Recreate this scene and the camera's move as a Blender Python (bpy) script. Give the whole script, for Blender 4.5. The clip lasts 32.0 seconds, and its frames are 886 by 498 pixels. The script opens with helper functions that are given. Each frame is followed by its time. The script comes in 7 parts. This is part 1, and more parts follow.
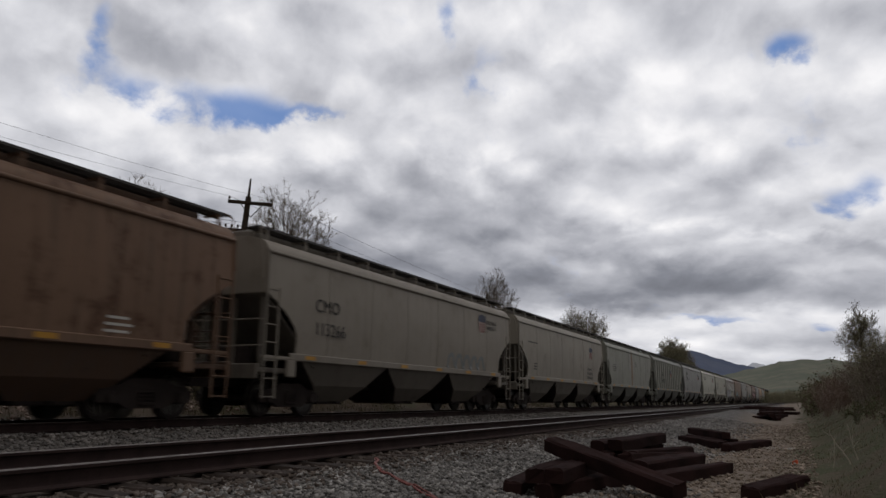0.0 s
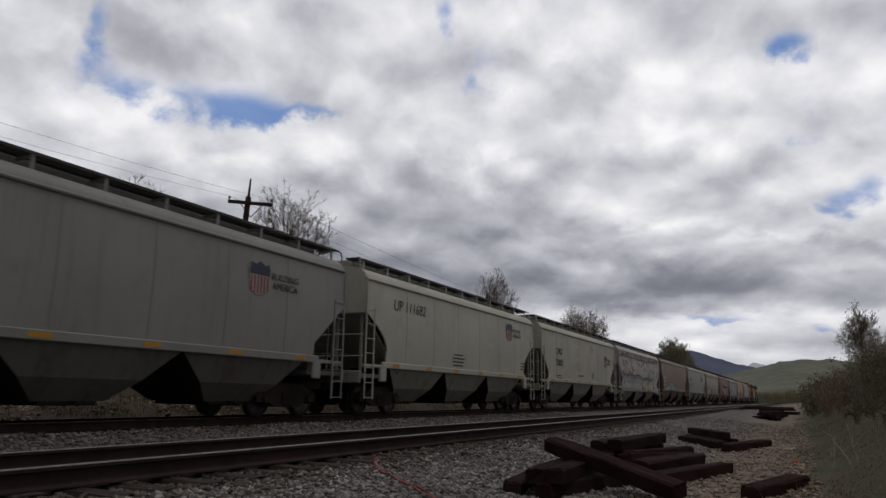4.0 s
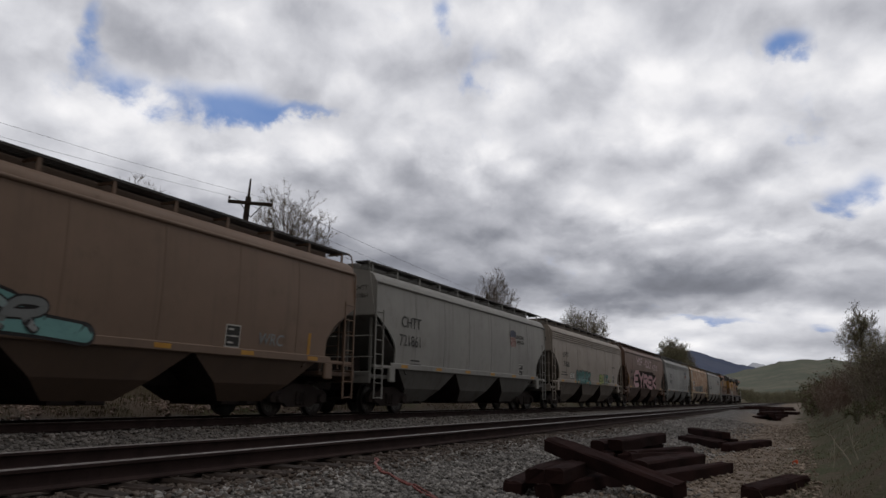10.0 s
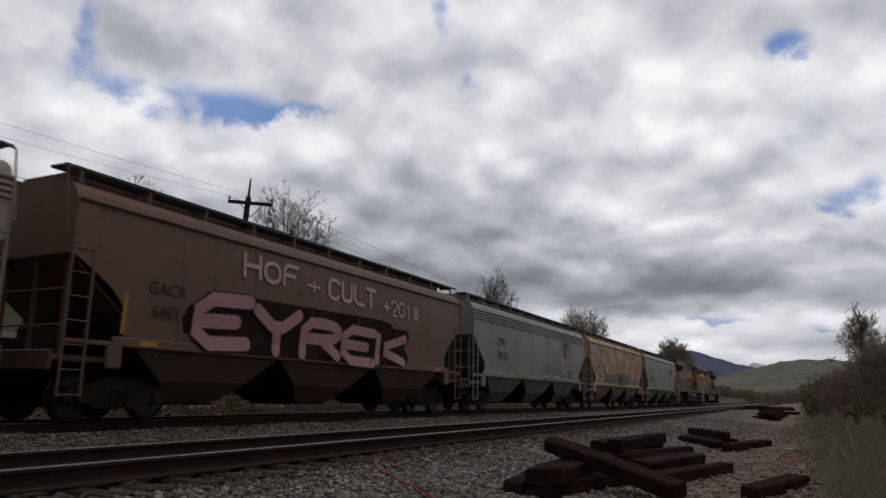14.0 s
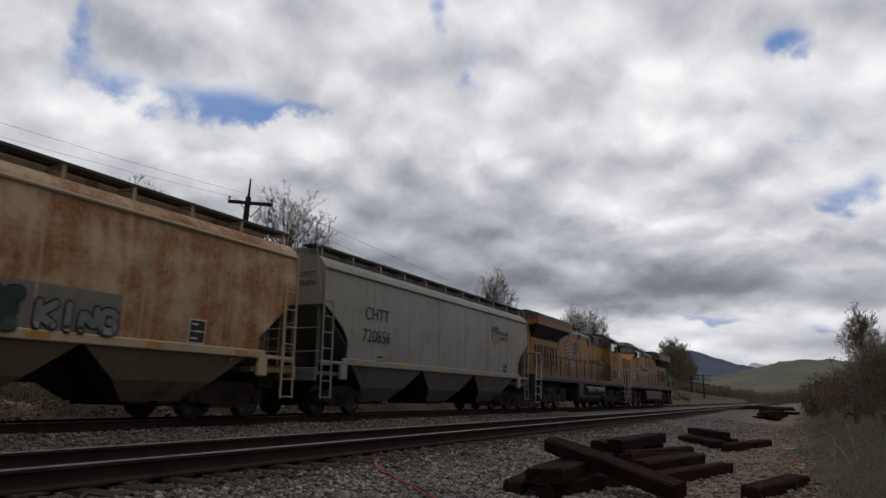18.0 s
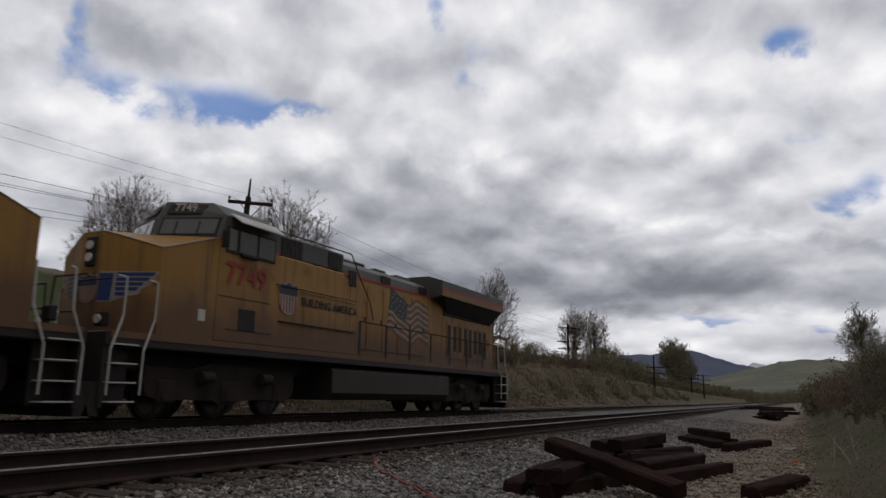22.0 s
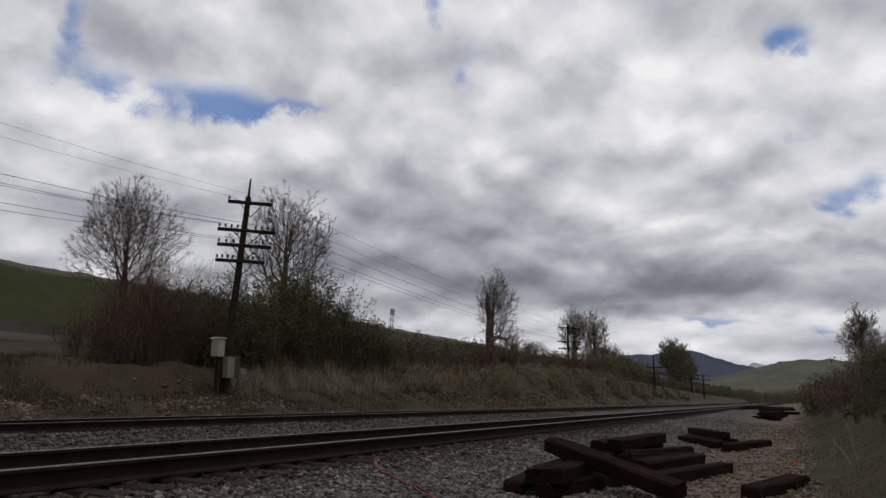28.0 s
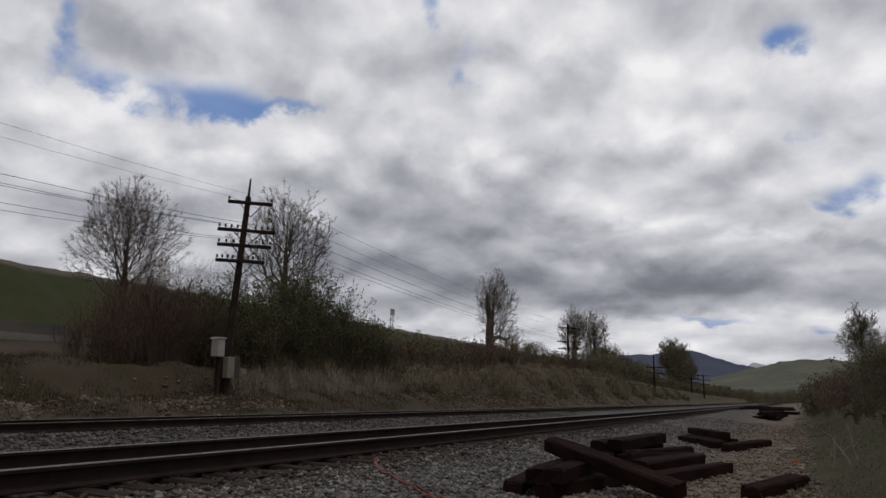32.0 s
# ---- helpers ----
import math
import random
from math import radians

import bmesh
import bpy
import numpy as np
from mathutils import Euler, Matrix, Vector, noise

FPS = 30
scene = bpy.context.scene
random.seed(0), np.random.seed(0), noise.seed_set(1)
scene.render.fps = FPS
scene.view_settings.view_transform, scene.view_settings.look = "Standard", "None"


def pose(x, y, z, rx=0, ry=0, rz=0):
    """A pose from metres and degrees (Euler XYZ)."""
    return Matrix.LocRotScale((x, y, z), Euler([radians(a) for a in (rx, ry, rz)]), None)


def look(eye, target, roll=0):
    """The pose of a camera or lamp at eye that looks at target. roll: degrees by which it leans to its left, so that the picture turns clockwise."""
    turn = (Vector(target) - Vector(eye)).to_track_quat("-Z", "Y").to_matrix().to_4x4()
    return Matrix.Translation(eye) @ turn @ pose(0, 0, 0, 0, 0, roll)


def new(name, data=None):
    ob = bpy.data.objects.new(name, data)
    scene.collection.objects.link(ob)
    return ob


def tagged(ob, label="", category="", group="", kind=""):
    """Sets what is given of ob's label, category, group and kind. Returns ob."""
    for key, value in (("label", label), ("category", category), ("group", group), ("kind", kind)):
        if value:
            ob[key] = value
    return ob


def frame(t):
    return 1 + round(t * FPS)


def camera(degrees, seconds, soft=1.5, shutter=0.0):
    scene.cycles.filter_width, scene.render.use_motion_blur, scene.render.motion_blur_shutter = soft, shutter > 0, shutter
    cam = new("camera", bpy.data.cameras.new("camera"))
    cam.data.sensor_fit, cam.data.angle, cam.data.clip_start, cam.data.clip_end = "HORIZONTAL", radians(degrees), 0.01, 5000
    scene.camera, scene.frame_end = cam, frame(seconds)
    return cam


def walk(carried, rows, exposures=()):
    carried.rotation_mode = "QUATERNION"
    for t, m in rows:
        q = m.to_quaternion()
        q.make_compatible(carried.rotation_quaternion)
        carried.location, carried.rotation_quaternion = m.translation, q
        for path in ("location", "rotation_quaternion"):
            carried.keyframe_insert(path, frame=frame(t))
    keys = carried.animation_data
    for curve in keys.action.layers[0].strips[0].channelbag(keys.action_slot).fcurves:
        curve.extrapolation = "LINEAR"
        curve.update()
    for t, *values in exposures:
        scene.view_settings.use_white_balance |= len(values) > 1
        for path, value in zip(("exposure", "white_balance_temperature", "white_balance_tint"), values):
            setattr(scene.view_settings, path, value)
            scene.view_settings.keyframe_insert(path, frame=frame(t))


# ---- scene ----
# Scene plan: x runs along the two tracks, y across them away from the camera, z up from the far track's rail top.

# ---------------------------------------------------------------- camera
EYE = Vector((0.0, 0.0, 0.56))
VIEW = look(EYE, EYE + Vector((0.87998, 0.43091, 0.19986)), roll=0.8)
cam = camera(62.97, 32.0, soft=1.5, shutter=0.16)
walk(cam, [(0.0, VIEW), (32.0, VIEW)], [(0.0, 0.04, 6500, 11.5), (24.0, 0.04, 6500, 11.5), (25.0, -0.07, 6500, 11.5), (32.0, -0.08, 6500, 11.5)])

# ---------------------------------------------------------------- plan
NEAR_Y = 5.203 + 0.7175      # centre line of the near track
NEAR_Z = 0.0                 # its rail tops
FAR_Y = 12.3935 + 0.7175        # centre line of the far track, rail tops at z = 0
GAUGE = 1.435

# ---------------------------------------------------------------- light
world = bpy.data.worlds.new("overcast_world")
scene.world = world
world.use_nodes = True
wn, wl = world.node_tree.nodes, world.node_tree.links
wn.clear()
sky = wn.new("ShaderNodeTexSky")
sky.sky_type, sky.sun_disc = "NISHITA", False
sky.sun_elevation, sky.sun_rotation = radians(52), radians(250)
sky.dust_density = 3.0
mix = wn.new("ShaderNodeMixRGB")
mix.inputs[0].default_value = 0.85
mix.inputs[2].default_value = (4.12, 3.72, 3.28, 1)   # cloud deck over the whole sky
wback = wn.new("ShaderNodeBackground")
wback.inputs[1].default_value = 0.046
wout = wn.new("ShaderNodeOutputWorld")
wl.new(sky.outputs[0], mix.inputs[1])
wl.new(mix.outputs[0], wback.inputs[0])
wl.new(wback.outputs[0], wout.inputs[0])

sun = new("sun", bpy.data.lights.new("sun", "SUN"))
sun.data.energy, sun.data.angle, sun.data.color = 0.5, radians(25), (1.0, 0.96, 0.9)
sun.matrix_world = look((0, 0, 60), (12, 20, 0))

# ---------------------------------------------------------------- mesh tools
class Geo:
    """Collects vertices and faces of one mesh."""

    def __init__(self):
        self.v, self.f, self.m = [], [], []

    def add(self, verts, faces, m=0):
        k = len(self.v)
        self.v.extend(verts)
        self.f.extend([tuple(k + i for i in f) for f in faces])
        self.m.extend([m] * len(faces))

    def box(self, x0, x1, y0, y1, z0, z1, c=0.0, m=0, place=None):
        """A box with chamfered edges of width c."""
        if c <= 0:
            v = [(x, y, z) for x in (x0, x1) for y in (y0, y1) for z in (z0, z1)]
            f = [(0, 1, 3, 2), (4, 6, 7, 5), (0, 4, 5, 1), (2, 3, 7, 6), (0, 2, 6, 4), (1, 5, 7, 3)]
        else:
            v, f = [], []
            lo, hi = (x0, y0, z0), (x1, y1, z1)
            ids = {}
            for sx in (0, 1):
                for sy in (0, 1):
                    for sz in (0, 1):
                        s = (sx, sy, sz)
                        corner = [hi[a] if s[a] else lo[a] for a in range(3)]
                        for a in range(3):
                            q = [corner[b] + (0 if b == a else (-c if s[b] else c)) for b in range(3)]
                            ids[s, a] = len(v)
                            v.append(tuple(q))
            for a in range(3):
                b, d = (a + 1) % 3, (a + 2) % 3
                for s in (0, 1):
                    loop = []
                    for sb, sd in ((0, 0), (1, 0), (1, 1), (0, 1)):
                        t = [0, 0, 0]
                        t[a], t[b], t[d] = s, sb, sd
                        loop.append(ids[tuple(t), a])
                    f.append(tuple(loop if s else loop[::-1]))
                for sb in (0, 1):
                    for sd in (0, 1):
                        t0, t1 = [0, 0, 0], [0, 0, 0]
                        t0[b] = t1[b] = sb
                        t0[d] = t1[d] = sd
                        t1[a] = 1
                        q = (ids[tuple(t0), b], ids[tuple(t1), b], ids[tuple(t1), d], ids[tuple(t0), d])
                        f.append(q if sb == sd else q[::-1])
            for sx in (0, 1):
                for sy in (0, 1):
                    for sz in (0, 1):
                        t = (sx, sy, sz)
                        q = (ids[t, 0], ids[t, 1], ids[t, 2])
                        f.append(q if (sx + sy + sz) % 2 else q[::-1])
        if place is not None:
            v = [tuple(place @ Vector(p)) for p in v]
        self.add(v, f, m)

    def tube(self, p0, p1, r0, r1=None, n=8, m=0):
        r1 = r0 if r1 is None else r1
        p0, p1 = Vector(p0), Vector(p1)
        d = (p1 - p0)
        if d.length < 1e-6:
            return
        d.normalize()
        a = d.orthogonal().normalized()
        b = d.cross(a)
        v = []
        for p, r in ((p0, r0), (p1, r1)):
            for i in range(n):
                w = 2 * math.pi * i / n
                v.append(tuple(p + (a * math.cos(w) + b * math.sin(w)) * r))
        f = [(i, (i + 1) % n, n + (i + 1) % n, n + i) for i in range(n)]
        f += [tuple(range(n))[::-1], tuple(range(n, 2 * n))]
        self.add(v, f, m)

    def pipe(self, pts, r, n=6, m=0):
        for a, b in zip(pts[:-1], pts[1:]):
            self.tube(a, b, r, r, n, m)

    def prism(self, pts, y0, y1, axis="y", m=0):
        """A flat outline, in the two other axes, drawn out along one axis."""
        n = len(pts)
        put = {"y": lambda p, q: (p[0], q, p[1]), "x": lambda p, q: (q, p[0], p[1]), "z": lambda p, q: (p[0], p[1], q)}[axis]
        v = [put(p, y0) for p in pts] + [put(p, y1) for p in pts]
        f = [(i, (i + 1) % n, n + (i + 1) % n, n + i) for i in range(n)]
        f += [tuple(range(n))[::-1], tuple(range(n, 2 * n))]
        self.add(v, f, m)

    def lathe(self, profile, n=24, y=0.0, m=0, x=0.0, z=0.0):
        """Radius and offset pairs turned about the y axis."""
        v = []
        for r, o in profile:
            for i in range(n):
                w = 2 * math.pi * i / n
                v.append((x + r * math.cos(w), y + o, z + r * math.sin(w)))
        k = len(profile)
        f = [(j * n + i, j * n + (i + 1) % n, (j + 1) * n + (i + 1) % n, (j + 1) * n + i) for j in range(k - 1) for i in range(n)]
        f += [tuple(range(n))[::-1], tuple(range((k - 1) * n, k * n))]
        self.add(v, f, m)

    def sheet(self, rows, thick, m=0):
        """A grid of points as a plate: thick is the vector to its back."""
        nr, nc = len(rows), len(rows[0])
        t = Vector(thick)
        front = [tuple(p) for r in rows for p in r]
        back = [tuple(Vector(p) + t) for p in front]
        n = nr * nc
        f = []
        for i in range(nr - 1):
            for j in range(nc - 1):
                a, b, c, d = i * nc + j, i * nc + j + 1, (i + 1) * nc + j + 1, (i + 1) * nc + j
                f.append((a, b, c, d))
                f.append((n + d, n + c, n + b, n + a))
        rim = [j for j in range(nc)] + [i * nc + nc - 1 for i in range(1, nr)] + [(nr - 1) * nc + j for j in range(nc - 2, -1, -1)] + [i * nc for i in range(nr - 2, 0, -1)]
        for a, b in zip(rim, rim[1:] + rim[:1]):
            f.append((b, a, n + a, n + b))
        self.add(front + back, f, m)

    def mesh(self, name, mats, smooth=False, fix=True):
        me = bpy.data.meshes.new(name)
        me.from_pydata(self.v, [], self.f)
        for mm in (mats if isinstance(mats, (list, tuple)) else [mats]):
            me.materials.append(mm)
        if any(self.m):
            me.polygons.foreach_set("material_index", self.m)
        if fix:
            bm = bmesh.new()
            bm.from_mesh(me)
            bmesh.ops.recalc_face_normals(bm, faces=bm.faces)
            bm.to_mesh(me)
            bm.free()
        if smooth:
            me.shade_smooth()
            try:
                me.set_sharp_from_angle(angle=radians(38))
            except AttributeError:
                pass
        me.update()
        return me


def part(name, geo, material, parent, label="", smooth=False):
    """One mesh object under a thing or a part. geo: a Geo, or a mesh that is shared."""
    me = geo.mesh(name, material, smooth) if isinstance(geo, Geo) else geo
    ob = new(name, me)
    ob.parent = parent
    if label:
        tagged(ob, label)
    return ob


def thing(name, label, category, group="", kind="", at=(0, 0, 0)):
    ob = new(name)
    ob.empty_display_size = 0.3
    ob.location = at
    return tagged(ob, label, category, group, kind)


def solid(name, geo, material, label, category="", group="", kind="", smooth=False, at=(0, 0, 0), fix=True):
    ob = new(name, geo.mesh(name, material, smooth, fix))
    ob.location = at
    return tagged(ob, label, category, group, kind)


def text_mesh(words, size, material, grow=0.0, depth=0.004, spacing=1.0, shear=0.0, wide=1.0):
    """Lettering in the built-in font, centred, upright in the x-z plane and facing -y."""
    cu = bpy.data.curves.new("lettering", "FONT")
    cu.body, cu.size, cu.extrude, cu.offset = words, size, depth, grow
    cu.align_x, cu.align_y, cu.space_character, cu.shear = "CENTER", "CENTER", spacing, shear
    cu.resolution_u = 3
    ob = bpy.data.objects.new("lettering", cu)
    me = bpy.data.meshes.new_from_object(ob)
    bpy.data.objects.remove(ob)
    me.transform(Matrix.Rotation(radians(90), 4, "X") @ Matrix.Diagonal((wide, 1, 1, 1)))
    me.materials.clear()
    me.materials.append(material)
    return me


def value_noise(x, y, seed=0):
    """Smooth noise of arrays, 0 to 1."""
    xi, yi = np.floor(x).astype(np.int64), np.floor(y).astype(np.int64)
    xf, yf = x - xi, y - yi
    u, w = xf * xf * (3 - 2 * xf), yf * yf * (3 - 2 * yf)

    def h(a, b):
        n = (a * 374761393 + b * 668265263 + seed * 974634777) & 0x7FFFFFFF
        n = ((n ^ (n >> 13)) * 1274126177) & 0x7FFFFFFF
        return ((n ^ (n >> 16)) & 0xFFFF) / 65535.0

    return (h(xi, yi) * (1 - u) + h(xi + 1, yi) * u) * (1 - w) + (h(xi, yi + 1) * (1 - u) + h(xi + 1, yi + 1) * u) * w


def fbm(x, y, octaves=4, seed=0):
    t, a, s = 0, 0.5, 0
    for k in range(octaves):
        t = t + a * value_noise(x * 2 ** k, y * 2 ** k, seed + k)
        s += a
        a *= 0.5
    return t / s

# ---------------------------------------------------------------- materials
class Nodes:
    def __init__(self, name):
        self.mat = bpy.data.materials.new(name)
        self.mat.use_nodes = True
        self.n, self.l = self.mat.node_tree.nodes, self.mat.node_tree.links
        self.n.clear()
        self.out = self.n.new("ShaderNodeOutputMaterial")

    def set(self, sock, v):
        if hasattr(v, "is_output"):
            self.l.new(v, sock)
        elif v is not None:
            sock.default_value = v if not (isinstance(v, tuple) and len(v) == 3 and sock.type == "RGBA") else (*v, 1)

    def math(self, op, a, b=None, c=None, clamp=False):
        n = self.n.new("ShaderNodeMath")
        n.operation, n.use_clamp = op, clamp
        for s, v in zip(n.inputs, (a, b, c)):
            self.set(s, v)
        return n.outputs[0]

    def vec(self, op, a, b=None):
        n = self.n.new("ShaderNodeVectorMath")
        n.operation = op
        self.set(n.inputs[0], a)
        if b is not None:
            self.set(n.inputs[3] if op == "SCALE" else n.inputs[1], b)
        return n.outputs["Value"] if op in ("DOT_PRODUCT", "LENGTH") else n.outputs[0]

    def coords(self, kind="Object"):
        if kind == "World":
            return self.n.new("ShaderNodeNewGeometry").outputs["Position"]
        return self.n.new("ShaderNodeTexCoord").outputs[kind]

    def scaled(self, v, s):
        n = self.n.new("ShaderNodeMapping")
        self.set(n.inputs["Vector"], v)
        n.inputs["Scale"].default_value = s if isinstance(s, tuple) else (s, s, s)
        return n.outputs[0]

    def noise(self, v, scale, detail=5, rough=0.55, seed=0.0, distort=0.0):
        n = self.n.new("ShaderNodeTexNoise")
        n.noise_dimensions = "4D"
        self.set(n.inputs["Vector"], v)
        n.inputs["W"].default_value = seed
        n.inputs["Scale"].default_value, n.inputs["Detail"].default_value = scale, detail
        n.inputs["Roughness"].default_value, n.inputs["Distortion"].default_value = rough, distort
        return n.outputs["Fac"]

    def voronoi(self, v, scale, out="Distance"):
        n = self.n.new("ShaderNodeTexVoronoi")
        self.set(n.inputs["Vector"], v)
        n.inputs["Scale"].default_value = scale
        return n.outputs[out]

    def billow(self, v, scale):
        n = self.n.new("ShaderNodeTexVoronoi")
        n.feature = "SMOOTH_F1"
        self.set(n.inputs["Vector"], v)
        n.inputs["Scale"].default_value, n.inputs["Smoothness"].default_value = scale, 0.6
        return n.outputs["Distance"]

    def swirl(self, v, scale):
        n = self.n.new("ShaderNodeTexNoise")
        self.set(n.inputs["Vector"], v)
        n.inputs["Scale"].default_value, n.inputs["Detail"].default_value = scale, 5
        return self.vec("SUBTRACT", n.outputs["Color"], (0.5, 0.5, 0.5))

    def step(self, v, lo, hi):
        n = self.n.new("ShaderNodeMapRange")
        n.interpolation_type = "SMOOTHSTEP"
        self.set(n.inputs[0], v)
        self.set(n.inputs[1], lo)
        self.set(n.inputs[2], hi)
        return n.outputs[0]

    def mix(self, fac, a, b):
        n = self.n.new("ShaderNodeMixRGB")
        self.set(n.inputs[0], fac)
        self.set(n.inputs[1], a)
        self.set(n.inputs[2], b)
        return n.outputs[0]

    def xyz(self, v):
        n = self.n.new("ShaderNodeSeparateXYZ")
        self.set(n.inputs[0], v)
        return n.outputs

    def surface(self, color, rough=0.7, metal=0.0, height=None, bump=0.3, dist=0.02, spec=0.5):
        b = self.n.new("ShaderNodeBsdfPrincipled")
        self.set(b.inputs["Base Color"], color)
        self.set(b.inputs["Roughness"], rough)
        self.set(b.inputs["Metallic"], metal)
        b.inputs["Specular IOR Level"].default_value = spec
        if height is not None:
            k = self.n.new("ShaderNodeBump")
            k.inputs["Strength"].default_value, k.inputs["Distance"].default_value = bump, dist
            self.set(k.inputs["Height"], height)
            self.l.new(k.outputs[0], b.inputs["Normal"])
        self.l.new(b.outputs[0], self.out.inputs[0])
        return self.mat


def plain(name, c, c2=None, rough=0.7, metal=0.0, scale=6.0, bump=0.15, spec=0.4, vary=0.0):
    """A surface of two tones with grain at two scales."""
    k = Nodes(name)
    v = k.coords()
    big, fine = k.noise(v, scale * 0.25, 4), k.noise(v, scale * 4, 5, 0.65)
    c2 = c2 or tuple(0.7 * a for a in c)
    col = k.mix(k.step(big, 0.35, 0.7), c, c2)
    col = k.mix(k.math("MULTIPLY", k.step(fine, 0.45, 0.75), 0.35), col, tuple(0.55 * a for a in c))
    if vary:
        r = k.n.new("ShaderNodeObjectInfo").outputs["Random"]
        col = k.mix(k.math("MULTIPLY", r, vary), col, tuple(0.4 * a for a in c2))
    return k.surface(col, k.math("MULTIPLY_ADD", fine, 0.25, rough - 0.12), metal, fine, bump, 0.01, spec)


def car_paint(name, c, rust=0.2, seed=0.0, rust_c=(0.17, 0.075, 0.035), dirt_c=(0.09, 0.075, 0.06), dirt=0.4, streak=0.5, rough=0.55, dust=None, soft=0.1, speck=0.12):
    """Weathered railway car paint: faded patches, run-down streaks, dust low down the run and rust spots."""
    k = Nodes(name)
    v = k.coords()
    big = k.noise(v, 0.45, 5, 0.6, seed)
    mid = k.noise(v, 1.6, 6, 0.6, seed + 3)
    fine = k.noise(v, 14, 5, 0.6, seed + 7)
    run = k.noise(k.scaled(v, (5.0, 5.0, 0.22)), 1.0, 5, 0.6, seed + 11)
    run2 = k.noise(k.scaled(v, (1.3, 1.3, 0.12)), 1.0, 4, 0.55, seed + 17)
    col = k.mix(k.math("MULTIPLY", k.step(big, 0.3, 0.75), 0.6), c, tuple(0.72 * a for a in c))
    col = k.mix(k.math("MULTIPLY", k.step(run, 0.48, 0.8), dirt * streak * 1.6), col, dirt_c)
    col = k.mix(k.math("MULTIPLY", k.step(mid, 0.5, 0.85), dirt), col, dirt_c)
    if rust > 0:
        m = k.math("ADD", k.math("MULTIPLY", mid, 0.5), k.math("MULTIPLY", k.math("ADD", run, run2), 0.25))
        edge = 0.66 - 0.22 * rust
        spots = k.step(k.math("ADD", m, k.math("MULTIPLY", k.math("SUBTRACT", fine, 0.5), speck)), edge, edge + soft)
        rc = k.mix(k.step(fine, 0.3, 0.7), rust_c, tuple(0.5 * a for a in rust_c))
        col = k.mix(k.math("MULTIPLY", spots, min(1.0, 0.55 + rust * 0.5)), col, rc)
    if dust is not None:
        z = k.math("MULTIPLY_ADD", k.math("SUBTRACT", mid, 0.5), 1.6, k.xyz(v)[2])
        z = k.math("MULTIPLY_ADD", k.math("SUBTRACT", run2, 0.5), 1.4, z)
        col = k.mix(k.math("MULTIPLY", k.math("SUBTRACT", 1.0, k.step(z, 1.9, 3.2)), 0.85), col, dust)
    rg = k.math("MULTIPLY_ADD", mid, 0.3, rough - 0.12)
    h = k.math("ADD", k.math("MULTIPLY", fine, 0.2), k.math("MULTIPLY", k.noise(v, 0.9, 2, 0.5, seed + 23), 2.0))
    return k.surface(col, rg, 0.0, h, 0.25, 0.02, 0.35)


M_STEEL_DARK = plain("underframe_steel_and_bay_shade", (0.030, 0.0235, 0.0235), (0.042, 0.034, 0.032), 0.85, 0.0, 8, 0.15, 0.15)
M_TRUCK = plain("dusty_cast_steel", (0.030, 0.024, 0.024), (0.044, 0.036, 0.034), 0.9, 0.0, 7, 0.15, 0.15)
M_WHEEL = plain("wheel_steel", (0.022, 0.018, 0.018), (0.032, 0.026, 0.025), 0.85, 0.0, 9, 0.15, 0.2)
M_TREAD = plain("worn_wheel_tread", (0.10, 0.095, 0.09), (0.05, 0.046, 0.043), 0.45, 0.8, 12, 0.03)
M_GRATE = plain("galvanised_walkway_steel", (0.10, 0.10, 0.10), (0.07, 0.065, 0.06), 0.65, 0.5, 10)
M_RAIL_SIDE = plain("rusty_rail_steel", (0.046, 0.031, 0.030), (0.030, 0.021, 0.021), 0.92, 0.0, 12, 0.25, 0.12)
M_RAIL_DULL = plain("dull_rail_head", (0.24, 0.22, 0.215), (0.12, 0.105, 0.10), 0.5, 0.7, 14, 0.05)
M_RAIL_TOP = plain("polished_rail_head", (0.24, 0.225, 0.21), (0.10, 0.09, 0.085), 0.5, 0.7, 14, 0.03)
M_TIE = plain("creosoted_tie_wood", (0.048, 0.034, 0.028), (0.028, 0.021, 0.018), 0.9, 0.0, 9, 0.6, 0.25, 0.35)
M_OLD_TIE = plain("old_dark_tie_wood", (0.042, 0.023, 0.0225), (0.024, 0.0145, 0.0145), 0.95, 0.0, 7, 0.8, 0.04, 0.3)
M_POLE = plain("weathered_pole_wood", (0.035, 0.026, 0.021), (0.055, 0.042, 0.034), 0.9, 0.0, 9, 0.5, 0.2)
M_WHITE_METAL = plain("white_painted_box_steel", (0.52, 0.52, 0.51), (0.40, 0.40, 0.39), 0.5, 0.0, 4)
M_WIRE = plain("dark_wire", (0.03, 0.03, 0.03), (0.04, 0.04, 0.04), 0.6, 0.3, 3)
M_INSULATOR = plain("brown_glass_insulator", (0.05, 0.04, 0.035), (0.08, 0.07, 0.06), 0.25, 0.0, 10)
M_BLACK = plain("black_lettering", (0.018, 0.018, 0.02), (0.03, 0.03, 0.03), 0.6, 0.0, 3, 0.05)
M_WHITE = plain("white_lettering", (0.62, 0.62, 0.60), (0.5, 0.5, 0.48), 0.6, 0.0, 3, 0.05)
M_YELLOW_STRIPE = plain("amber_reflective_stripe", (0.50, 0.27, 0.04), (0.42, 0.2, 0.03), 0.5, 0.0, 5, 0.05)
M_RED = plain("red_paint", (0.36, 0.05, 0.035), (0.28, 0.04, 0.03), 0.55, 0.0, 4, 0.05)
